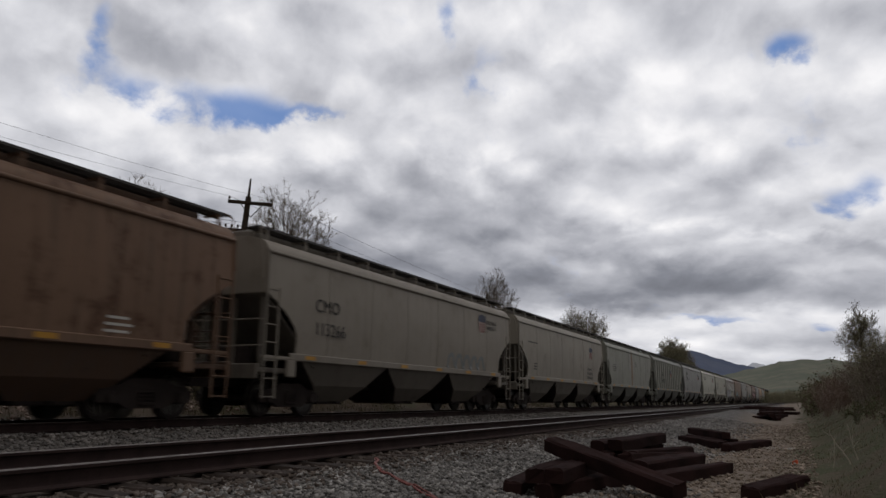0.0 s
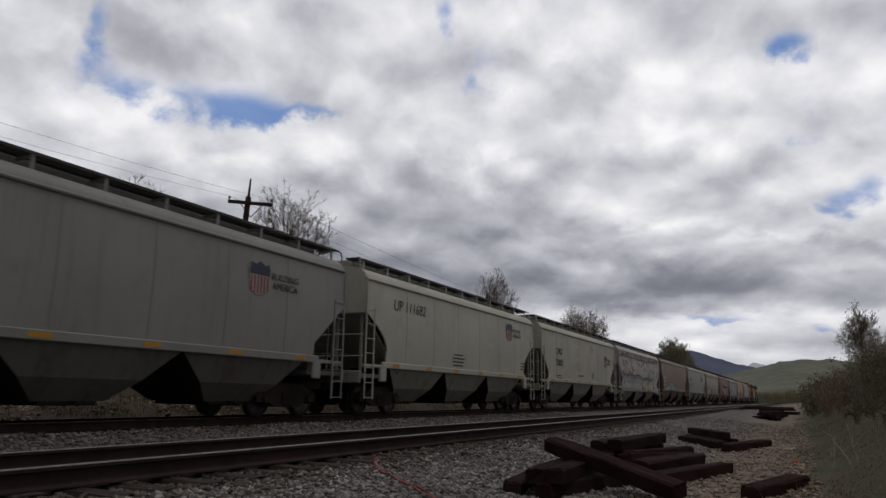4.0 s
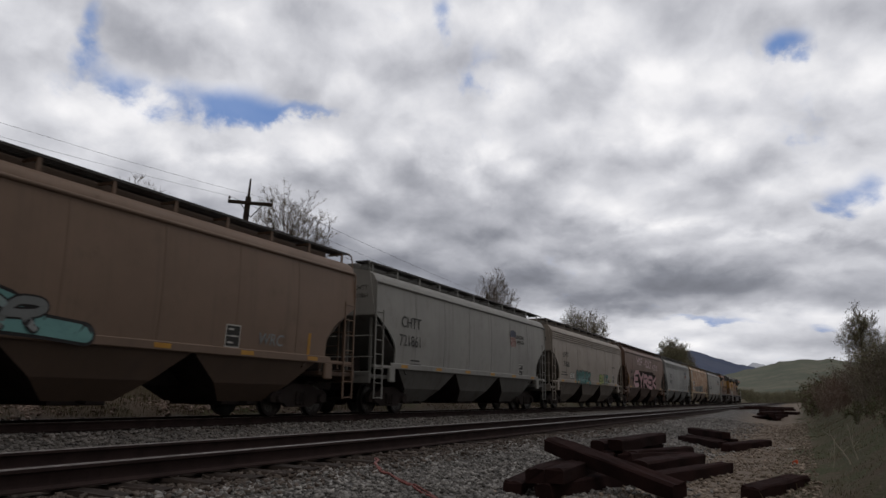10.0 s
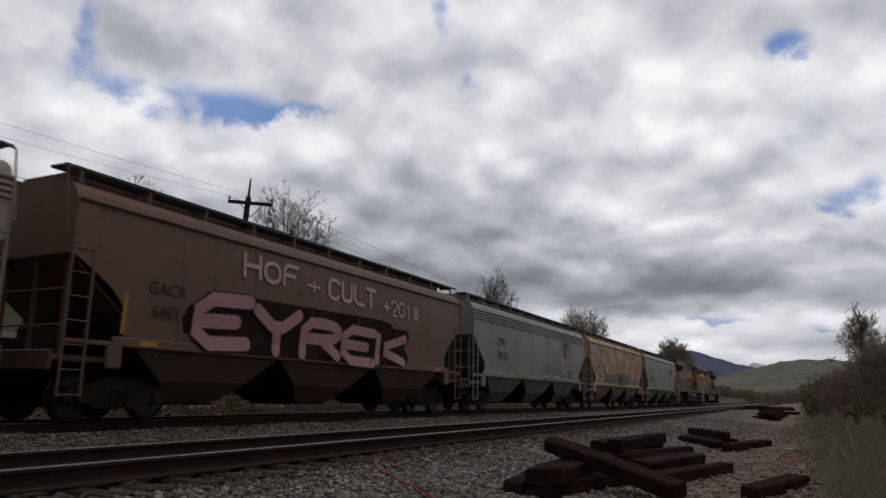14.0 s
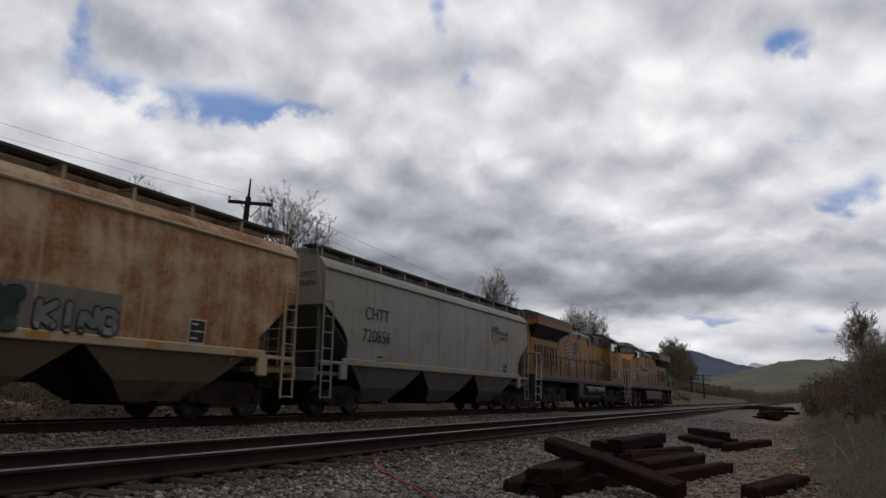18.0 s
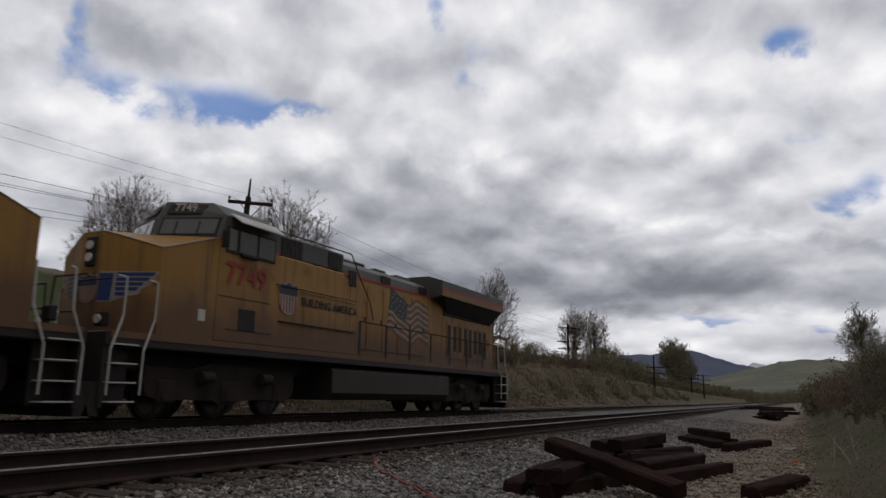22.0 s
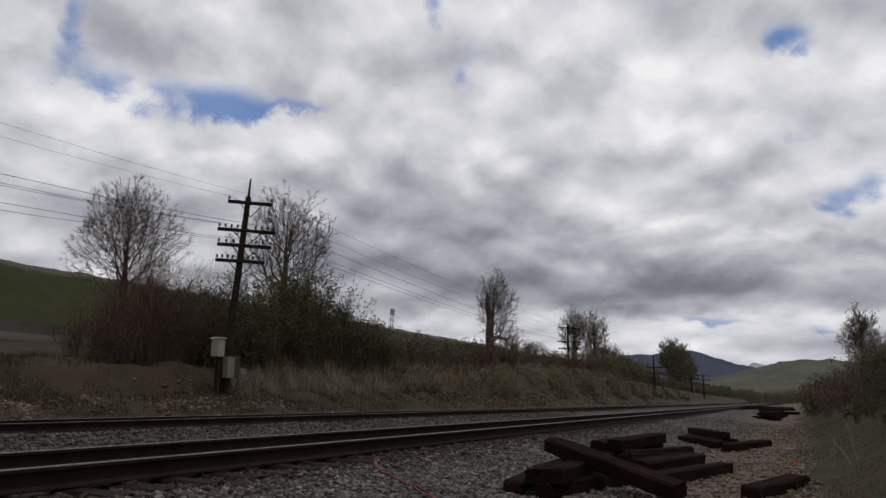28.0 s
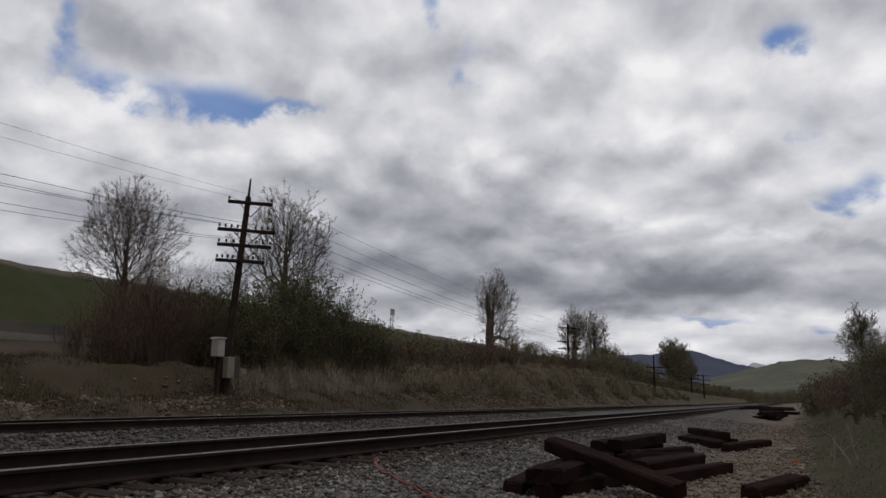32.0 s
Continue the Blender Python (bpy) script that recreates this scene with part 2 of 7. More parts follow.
M_BLUE = plain("blue_paint", (0.03, 0.06, 0.22), (0.025, 0.045, 0.15), 0.55, 0.0, 4, 0.05)
M_CONCRETE = plain("grey_concrete", (0.20, 0.19, 0.178), (0.15, 0.143, 0.135), 0.85, 0.0, 3, 0.3)
M_ORANGE = plain("orange_plastic", (0.6, 0.09, 0.03), (0.5, 0.07, 0.02), 0.5, 0.0, 5)
M_CABLE_RED = plain("faded_red_cable", (0.22, 0.06, 0.05), (0.16, 0.05, 0.045), 0.6, 0.0, 5)


def foliage(name, a, b, rough=0.7):
    k = Nodes(name)
    isl = k.n.new("ShaderNodeNewGeometry").outputs["Random Per Island"]
    n = k.noise(k.coords(), 0.8, 3)
    col = k.mix(isl, a, b)
    col = k.mix(k.math("MULTIPLY", k.step(n, 0.4, 0.7), 0.5), col, tuple(0.55 * q for q in a))
    return k.surface(col, rough, spec=0.2)


M_BARK = plain("grey_brown_bark", (0.115, 0.096, 0.082), (0.16, 0.136, 0.118), 0.9, 0.0, 5, 0.5, 0.2)
M_TWIG = foliage("thin_bare_twigs", (0.16, 0.13, 0.11), (0.235, 0.195, 0.165))
M_TWIG_RED = foliage("reddish_bare_brush", (0.20, 0.142, 0.115), (0.15, 0.11, 0.09))
M_BUD = foliage("pale_spring_buds", (0.24, 0.21, 0.13), (0.19, 0.185, 0.11))
M_LEAF = foliage("young_green_leaves", (0.09, 0.115, 0.045), (0.16, 0.185, 0.085))
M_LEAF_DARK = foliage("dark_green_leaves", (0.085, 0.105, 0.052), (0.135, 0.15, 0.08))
M_LEAF_OLIVE = foliage("olive_leaves", (0.135, 0.14, 0.08), (0.20, 0.19, 0.12))
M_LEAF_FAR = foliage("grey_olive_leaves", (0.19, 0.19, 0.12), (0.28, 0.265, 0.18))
M_GRASS = foliage("fresh_grass_blades", (0.068, 0.066, 0.032), (0.135, 0.105, 0.068))
M_GRASS_NEAR = foliage("low_green_plants", (0.07, 0.082, 0.03), (0.125, 0.10, 0.055))
M_DRY = foliage("dry_straw_grass", (0.27, 0.225, 0.155), (0.42, 0.36, 0.26))
M_STRAW = foliage("bleached_stems", (0.42, 0.38, 0.32), (0.55, 0.51, 0.44))
M_STONE = foliage("crushed_ballast_stone", (0.09, 0.087, 0.086), (0.39, 0.382, 0.372), 0.9)
M_STONE_MID = foliage("dusty_ballast_stone", (0.06, 0.056, 0.054), (0.26, 0.245, 0.235), 0.9)
M_STONE_BED = foliage("rust_stained_ballast_stone", (0.075, 0.062, 0.055), (0.15, 0.125, 0.11), 0.9)
M_STONE_BROWN = foliage("brown_gravel_stone", (0.18, 0.145, 0.115), (0.36, 0.30, 0.25), 0.9)
M_RUBBLE = foliage("pale_rubble_rock", (0.13, 0.10, 0.085), (0.34, 0.265, 0.225), 0.9)


def ground_material():
    """Zones across the tracks: ballast, dirt and gravel, grass banks and a paved road, with ragged borders."""
    k = Nodes("ground_soil_ballast_and_grass")
    p = k.coords("World")
    x, y, z = k.xyz(p)[0], k.xyz(p)[1], k.xyz(p)[2]
    n1, n2 = k.noise(p, 0.35, 5, 0.6), k.noise(p, 1.7, 5, 0.6, 4.0)
    fine, tiny = k.noise(p, 11, 5, 0.7, 2.0), k.voronoi(p, 24)
    yy = k.math("ADD", y, k.math("MULTIPLY", k.math("SUBTRACT", n2, 0.5), 1.4))
    stone = k.mix(k.step(tiny, 0.1, 0.75), (0.24, 0.235, 0.23), (0.055, 0.053, 0.052))
    stone = k.mix(k.math("MULTIPLY", k.step(n2, 0.45, 0.75), 0.35), stone, (0.13, 0.10, 0.085))
    dirt = k.mix(k.step(fine, 0.3, 0.7), (0.19, 0.148, 0.115), (0.10, 0.077, 0.06))
    dirt = k.mix(k.math("MULTIPLY", k.step(tiny, 0.05, 0.4), 0.4), (0.22, 0.185, 0.155), dirt)
    grass = k.mix(k.step(n2, 0.35, 0.7), (0.055, 0.066, 0.026), (0.088, 0.062, 0.042))
    grass = k.mix(k.math("MULTIPLY", k.step(fine, 0.3, 0.75), 0.6), grass, (0.048, 0.042, 0.026))
    bank = k.mix(k.step(n1, 0.43, 0.66), (0.10, 0.077, 0.060), grass)
    bank = k.mix(k.math("MULTIPLY", k.step(fine, 0.5, 0.8), 0.3), bank, (0.15, 0.12, 0.095))
    bank = k.mix(k.math("MULTIPLY", k.step(x, 32, 60), k.step(n2, 0.38, 0.68)), bank, (0.125, 0.112, 0.068))
    lawn = k.mix(k.step(n1, 0.35, 0.7), (0.042, 0.066, 0.017), (0.058, 0.064, 0.024))
    lawn = k.mix(k.math("MULTIPLY", k.step(n2, 0.42, 0.7), 0.6), lawn, (0.068, 0.056, 0.034))
    lawn = k.mix(k.step(yy, 42.3, 43.4), lawn, (0.15, 0.13, 0.105))
    road = k.mix(k.step(fine, 0.3, 0.7), (0.055, 0.055, 0.055), (0.085, 0.083, 0.08))
    gravel_edge = k.math("ADD", 1.9, k.math("MULTIPLY", x, 0.012))
    col = k.mix(k.step(yy, -0.3, 0.7), grass, dirt)
    col = k.mix(k.step(k.math("SUBTRACT", yy, gravel_edge), -0.6, 0.7), col, stone)
    bed = k.mix(k.step(fine, 0.3, 0.7), (0.085, 0.062, 0.05), (0.04, 0.031, 0.027))
    for cy in (NEAR_Y, FAR_Y):
        off = k.math("ABSOLUTE", k.math("SUBTRACT", k.math("MULTIPLY_ADD", k.math("SUBTRACT", n2, 0.5), 0.5, y), cy))
        col = k.mix(k.math("MULTIPLY", k.math("SUBTRACT", 1.0, k.step(off, 1.25, 1.85)), 0.85), col, bed)
    col = k.mix(k.step(yy, 15.2, 16.2), col, bank)
    col = k.mix(k.step(y, 26.0, 26.2), col, road)
    col = k.mix(k.step(yy, 32.0, 33.0), col, lawn)
    far = k.mix(k.step(n1, 0.3, 0.7), (0.06, 0.085, 0.03), (0.10, 0.10, 0.05))
    col = k.mix(k.step(y, 70, 110), col, far)
    h = k.math("ADD", k.math("MULTIPLY", tiny, -0.8), k.math("MULTIPLY", fine, 0.6))
    return k.surface(col, 0.92, 0.0, h, 0.7, 0.03, 0.2)


M_GROUND = ground_material()


def hill_material(name, a, b, scale, c=None):
    k = Nodes(name)
    p = k.coords("World")
    n = k.noise(p, scale, 7, 0.6)
    n2 = k.noise(k.scaled(p, (1, 1, 0.25)), scale * 6, 5, 0.65, 3.0)
    col = k.mix(k.step(n, 0.35, 0.68), a, b)
    col = k.mix(k.math("MULTIPLY", k.step(n2, 0.45, 0.75), 0.55), col, c or tuple(0.5 * q for q in a))
    return k.surface(col, 0.95, spec=0.1)


# greyed greens: distance haze is mixed into the hill's own colour
M_HILL_GREEN = hill_material("haze_greyed_grass_hill", (0.095, 0.108, 0.08), (0.155, 0.15, 0.115), 0.013, (0.052, 0.06, 0.052))
# blue base colour: distance haze painted onto the wooded slopes
M_HILL_BLUE = hill_material("wooded_slope_haze_blue", (0.075, 0.092, 0.14), (0.095, 0.108, 0.155), 0.004, (0.055, 0.068, 0.11))
M_SNOW = hill_material("snowy_peak", (0.80, 0.82, 0.85), (0.55, 0.58, 0.64), 0.006)


# ---------------------------------------------------------------- sky
# Breaks in the cloud deck and its darker and lighter banks: where they lie on the tangent plane of the
# sky's middle, how wide and high they reach, and how strong they are.
SKY_MID = Vector((0.87998, 0.43091, 0.19986))
BLUE_BREAKS = (
    (-0.480, 0.298, 0.024, 0.055, 0.95),
    (-0.425, 0.222, 0.090, 0.028, 0.68),
    (-0.28, 0.192, 0.075, 0.027, 0.95),
    (-0.175, 0.187, 0.055, 0.011, 0.75),
    (0.012, 0.325, 0.02, 0.031, 0.6),
    (0.06, 0.243, 0.047, 0.035, 0.42),
    (0.475, 0.28, 0.043, 0.024, 1.05),
    (0.512, 0.172, 0.035, 0.07, 0.4),
    (0.555, 0.060, 0.040, 0.024, 0.68),
    (0.376, -0.096, 0.059, 0.009, 0.85),
    (0.525, -0.105, 0.02, 0.007, 0.6),
    (0.602, 0.085, 0.024, 0.030, 0.5),
)
CLOUD_BASES = (          # grey undersides
    (0.10, 0.035, 0.27, 0.075, -0.23),
    (-0.07, 0.085, 0.13, 0.035, -0.06),
    (0.03, -0.05, 0.14, 0.045, -0.12),
    (-0.46, 0.26, 0.15, 0.07, -0.07),
    (0.43, -0.045, 0.28, 0.028, -0.23),
    (0.20, -0.055, 0.17, 0.032, -0.15),
    (0.37, -0.078, 0.20, 0.013, -0.14),
    (-0.13, -0.02, 0.20, 0.06, -0.15),
    (0.30, -0.022, 0.10, 0.018, -0.05),
    (0.545, 0.002, 0.11, 0.020, -0.13),
    (-0.355, 0.163, 0.065, 0.018, -0.12),
    (0.555, 0.335, 0.13, 0.032, -0.22),
    (-0.42, 0.02, 0.20, 0.06, -0.15),
    (0.075, 0.255, 0.06, 0.045, -0.05),
    (-0.07, 0.245, 0.09, 0.03, -0.04),
)
CLOUD_HEADS = (          # bright lit tops
    (-0.50, 0.185, 0.11, 0.030, 0.17),
    (-0.35, 0.150, 0.10, 0.022, 0.17),
    (-0.21, 0.150, 0.10, 0.028, 0.14),
    (0.055, 0.140, 0.09, 0.030, 0.20),
    (-0.10, 0.300, 0.15, 0.06, 0.06),
    (0.22, 0.300, 0.07, 0.035, 0.12),
    (0.30, 0.230, 0.12, 0.06, 0.10),
    (0.36, 0.165, 0.12, 0.03, 0.10),
    (0.235, 0.055, 0.065, 0.030, 0.22),
    (0.37, 0.045, 0.12, 0.016, 0.18),
    (0.50, 0.030, 0.09, 0.014, 0.12),
    (0.13, -0.108, 0.10, 0.020, 0.10),
    (0.29, -0.130, 0.14, 0.016, 0.14),
    (0.46, -0.085, 0.09, 0.012, 0.10),
    (0.55, 0.235, 0.10, 0.05, 0.06),
)


def sky_material():
    k = Nodes("broken_cloud_deck")
    d = k.vec("NORMALIZE", k.coords("Object"))
    right = Vector((0.43723, -0.89924, 0.01368)).normalized()
    up = right.cross(SKY_MID).normalized()
    c = k.vec("DOT_PRODUCT", d, tuple(SKY_MID))
    u = k.math("DIVIDE", k.vec("DOT_PRODUCT", d, tuple(right)), c)
    v = k.math("DIVIDE", k.vec("DOT_PRODUCT", d, tuple(up)), c)
    dx, dy, dz = k.xyz(d)
    # the deck is seen ever more from its edge towards the horizon
    deck = k.n.new("ShaderNodeCombineXYZ")
    k.set(deck.inputs[0], dx)
    k.set(deck.inputs[1], dy)
    k.set(deck.inputs[2], k.math("MULTIPLY", k.math("LOGARITHM", k.math("ADD", k.math("MAXIMUM", dz, 0.0), 0.15), math.e), 0.62))
    deck = deck.outputs[0]
    soft = k.noise(deck, 4.2, 3, 0.5, 2.0)
    warp = k.vec("ADD", deck, k.vec("SCALE", k.swirl(deck, 5.0), 0.06))
    warp = k.vec("ADD", warp, k.vec("SCALE", k.swirl(deck, 17.0), 0.016))
    rise = (0.0, 0.0, 0.030)
    lump, curl = k.noise(warp, 9.0, 6, 0.52, 9.0), k.noise(warp, 24.0, 6, 0.55, 13.0)
    lump_up = k.noise(k.vec("ADD", warp, rise), 9.0, 6, 0.52, 9.0)
    heap, heap_up = k.billow(warp, 11.0), k.billow(k.vec("ADD", warp, rise), 11.0)
    knob = k.billow(warp, 27.0)
    sheet = k.noise(k.scaled(warp, (1, 1, 3.2)), 5.5, 5, 0.5, 21.0)
    lit = k.math("ADD", k.math("MULTIPLY", k.math("SUBTRACT", lump, lump_up), 0.55), k.math("MULTIPLY", k.math("SUBTRACT", heap_up, heap), 0.42))

    def blobs(table, du, dv):
        total = None
        for bu, bv, ru, rv, s in table:
            a = k.math("DIVIDE", k.math("SUBTRACT", du, bu), ru)
            b = k.math("DIVIDE", k.math("SUBTRACT", dv, bv), rv)
            r = k.math("ADD", k.math("MULTIPLY", a, a), k.math("MULTIPLY", b, b))
            g = k.math("MULTIPLY", k.math("EXPONENT", k.math("MULTIPLY", r, -0.8)), s)
            total = g if total is None else k.math("ADD", total, g)
        return total

    du = k.math("ADD", u, k.math("MULTIPLY", k.math("SUBTRACT", lump, 0.5), 0.10))
    dv = k.math("ADD", v, k.math("MULTIPLY", k.math("SUBTRACT", curl, 0.5), 0.06))
    gap = k.math("ADD", blobs(BLUE_BREAKS, du, dv), k.math("MULTIPLY", k.math("SUBTRACT", lump, 0.5), 1.5))
    gap = k.math("ADD", gap, k.math("MULTIPLY", k.math("SUBTRACT", curl, 0.5), 1.5))
    gap = k.step(gap, 0.30, 1.10)
    tone = k.math("ADD", k.math("ADD", 0.735, blobs(CLOUD_BASES, du, dv)), blobs(CLOUD_HEADS, du, dv))
    for field, mid_, amount in ((lump, 0.5, 0.30), (curl, 0.5, 0.10), (soft, 0.5, 0.14), (sheet, 0.5, 0.20), (heap, 0.42, -0.20), (knob, 0.42, -0.10)):
        tone = k.math("ADD", tone, k.math("MULTIPLY", k.math("SUBTRACT", field, mid_), amount))
    tone = k.math("ADD", tone, lit)
    ramp = k.n.new("ShaderNodeValToRGB")
    k.set(ramp.inputs[0], tone)
    e = ramp.color_ramp.elements
    e[0].position, e[0].color = 0.0, (0.13, 0.138, 0.158, 1)
    e[1].position, e[1].color = 1.0, (0.92, 0.92, 0.925, 1)
    for pos, col in ((0.25, (0.23, 0.242, 0.275, 1)), (0.5, (0.42, 0.432, 0.47, 1)), (0.75, (0.66, 0.672, 0.705, 1))):
        q = e.new(pos)
        q.color = col
    col = k.mix(k.math("MULTIPLY", gap, 0.84), ramp.outputs[0], (0.065, 0.185, 0.47))
    em = k.n.new("ShaderNodeEmission")
    k.set(em.inputs[0], col)
    em.inputs[1].default_value = 1.0
    k.l.new(em.outputs[0], k.out.inputs[0])
    return k.mat


def build_sky():
    g = Geo()
    n_az, n_el, r = 72, 28, 4200.0
    rows = []
    for j in range(n_el + 1):
        el = radians(-6 + 62 * j / n_el)
        rows.append([(r * math.cos(el) * math.sin(az), r * math.cos(el) * math.cos(az), r * math.sin(el))
                     for az in (radians(-5 + 130 * i / n_az) for i in range(n_az + 1))])
    g.sheet(rows, (0, 0, 0.5))
    ob = solid("backdrop_sky", g, sky_material(), "bright broken clouds with small blue gaps", kind="structure", smooth=True)
    ob.visible_shadow = True
    return ob


sky_dome = build_sky()
# ---------------------------------------------------------------- ground
PROFILE_Y = (-300, -60, -15, -6, -4, -2.2, -1.1, -0.35, 0.35, 0.7, 2.9, 4.0, 4.5, 7.35, 8.4, 10.9, 11.7, 14.6, 15.3, 15.9, 16.9, 18.0, 19.0, 20.5, 24.5, 25.7, 32, 33, 44, 46, 62, 75, 140, 400)
PROFILE_Z = (8, 5, 2.4, 1.5, 1.15, 0.68, 0.18, -0.27, -0.38, -0.40, -0.40, -0.28, -0.218, -0.225, -0.36, -0.36, -0.21, -0.21, -0.30, -0.10, 0.32, 0.5, 1.38, 1.6, 2.1, 2.4, 2.5, 2.8, 8.6, 8.75, 8.7, 8.0, 10, 16)
BANK_X = (-60, 12, 18, 24, 33, 50, 64, 88, 131, 200, 400)
BANK_K = (0.9, 0.92, 1.0, 1.06, 1.25, 1.42, 2.0, 2.0, 1.5, 1.0, 0.4)


def ground_z(x, y):
    x, y = np.asarray(x, float), np.asarray(y, float)
    z = np.interp(y, PROFILE_Y, PROFILE_Z)
    inbank = np.interp(y, (16.2, 17.5, 25, 26.5), (0, 1, 1, 0))
    z = np.where(z > 0, z * (1 + inbank * (np.interp(x, BANK_X, BANK_K) - 1)), z)
    fade = np.interp(x, (250, 700), (1, 0.12))
    z = np.where(y > 25, z * fade, z)
    wild = np.interp(y, (-2, 0, 15.5, 17.5), (1, 0.12, 0.12, 1)) * np.interp(y, (25.2, 26, 32, 33), (1, 0.05, 0.05, 1))
    onbed = np.interp(y, (4.1, 4.6, 7.2, 7.9, 11.2, 11.8, 14.5, 15), (1, 0.25, 0.25, 1, 1, 0.25, 0.25, 1))
    z = z + (fbm(x * 0.7, y * 0.7, 3, 3) - 0.5) * 0.55 * wild * np.interp(x, (0, 6), (0.4, 1))
    z = z + (fbm(x * 4, y * 4, 3, 8) - 0.5) * 0.07 * onbed
    # heap of ballast beside the near track, where old ties lie
    z = z + 0.46 * np.exp(-((x - 41) / 7.0) ** 2 - ((y - 3.1) / 1.0) ** 2)
    return z


def spread(*runs):
    out = []
    for a, b, n in runs:
        out.extend(np.linspace(a, b, n, endpoint=False))
    return np.array(out)


def build_ground():
    xs = np.concatenate([spread((-120, -4, 16), (-4, 22, 110), (22, 60, 60), (60, 200, 60)), np.geomspace(200, 4000, 34)])
    ys = np.concatenate([-np.geomspace(1500, 9, 22), spread((-9, -3, 20), (-3, 9, 100), (9, 25, 64), (25, 80, 60)), np.geomspace(80, 4000, 26)])
    gx, gy = np.meshgrid(xs, ys, indexing="ij")
    gz = ground_z(gx, gy)
    nx, ny = len(xs), len(ys)
    me = bpy.data.meshes.new("ground")
    idx = np.arange(nx * ny).reshape(nx, ny)
    quads = np.stack([idx[:-1, :-1], idx[1:, :-1], idx[1:, 1:], idx[:-1, 1:]], -1).reshape(-1, 4)
    me.from_pydata(np.stack([gx, gy, gz], -1).reshape(-1, 3).tolist(), [], quads.tolist())
    me.materials.append(M_GROUND)
    me.shade_smooth()
    return tagged(new("ground", me), "grey ballast, brown dirt and grassy banks beside the railway", kind="structure")


build_ground()


def at_ground(x, y):
    return float(ground_z(x, y))


# ---------------------------------------------------------------- loose stones and grass
def scatter_mesh(name, label, pts, sizes, material, flat=0.7, seed=1):
    """Many small angular stones in one mesh."""
    rng = np.random.default_rng(seed)
    base = np.array([(-1, -.6, -.6), (1, -.8, -.5), (.9, .8, -.6), (-.8, .9, -.5), (-.7, -.8, .55), (.7, -.6, .7), (.8, .6, .5), (-.6, .7, .75)])
    faces = np.array([(0, 3, 2, 1), (4, 5, 6, 7), (0, 1, 5, 4), (1, 2, 6, 5), (2, 3, 7, 6), (3, 0, 4, 7)])
    n = len(pts)
    jit = base[None] * (0.65 + 0.6 * rng.random((n, 8, 3)))
    jit[..., 2] *= flat
    w = rng.random(n) * 6.283
    t = (rng.random((n, 2)) - 0.5) * 1.0
    c, s = np.cos(w)[:, None], np.sin(w)[:, None]
    x = jit[..., 0] * c - jit[..., 1] * s
    y = jit[..., 0] * s + jit[..., 1] * c
    z = jit[..., 2] + x * t[:, :1] + y * t[:, 1:]
    v = np.stack([x, y, z], -1) * (np.asarray(sizes)[:, None, None] * 0.5) + np.asarray(pts)[:, None]
    f = (faces[None] + 8 * np.arange(n)[:, None, None]).reshape(-1, 4)
    me = bpy.data.meshes.new(name)
    me.vertices.add(n * 8)
    me.vertices.foreach_set("co", v.reshape(-1))
    me.loops.add(f.size)
    me.loops.foreach_set("vertex_index", f.reshape(-1).astype(np.int32))
    me.polygons.add(len(f))
    me.polygons.foreach_set("loop_start", np.arange(0, f.size, 4, dtype=np.int32))
    me.update(calc_edges=True)
    me.materials.append(material)
    return tagged(new(name, me), label, kind="stuff")


def stones(name, label, n, x0, x1, y0, y1, s0, s1, material, seed, bias=1.6, keep=None, lift=0.2):
    rng = np.random.default_rng(seed)
    x = x0 + (x1 - x0) * rng.random(n) ** bias
    y = y0 + (y1 - y0) * rng.random(n)
    if keep is not None:
        m = keep(x, y, rng)
        x, y = x[m], y[m]
    s = s0 + (s1 - s0) * rng.random(len(x)) ** 2
    z = ground_z(x, y) + s * lift
    return scatter_mesh(name, label, np.stack([x, y, z], -1), s, material, seed=seed)


def off_rails(x, y, rng):
    m = np.ones(len(x), bool)
    for cy in (NEAR_Y, FAR_Y):
        for sgn in (-1, 1):
            m &= np.abs(y - (cy + sgn * GAUGE / 2)) > 0.10
    return m


def dirt_side(x, y, rng):
    return rng.random(len(x)) < np.clip((2.6 - y) / 1.6, 0.05, 1)


def ballast_side(x, y, rng):
    return (rng.random(len(x)) < np.clip((y - 0.9 - 0.012 * x) / 1.4, 0.03, 1) * np.clip((4.75 - y) / 0.7, 0.12, 1)) & off_rails(x, y, rng)


stones("ballast_stones", "grey crushed ballast stones on the shoulder", 40000, 3.2, 34, 0.9, 4.6, 0.022, 0.062, M_STONE, 11, 1.7, ballast_side)
stones("ballast_stones", "grey crushed ballast stones between the tracks", 26000, 4.0, 40, 7.2, 12.3, 0.03, 0.095, M_STONE_MID, 12, 1.3, off_rails)
stones("ballast_stones", "dirty ballast stones between the near rails", 4500, 2.5, 30, 4.5, 7.3, 0.02, 0.055, M_STONE_BED, 13, 1.5, off_rails)
stones("ballast_stones", "grey ballast stones along the far track", 8000, 6.0, 50, 12.3, 15.9, 0.03, 0.09, M_STONE_MID, 14, 1.2, off_rails)
stones("gravel", "brown gravel and dirt clods beside the bank", 16000, 4.5, 34, -0.1, 2.9, 0.015, 0.06, M_STONE_BROWN, 15, 1.6, dirt_side)
stones("wood_chips", "brown tie splinters and dirt beside the near rail", 5000, 2.5, 26, 4.1, 5.15, 0.02, 0.07, M_STONE_BED, 18, 1.5, off_rails)
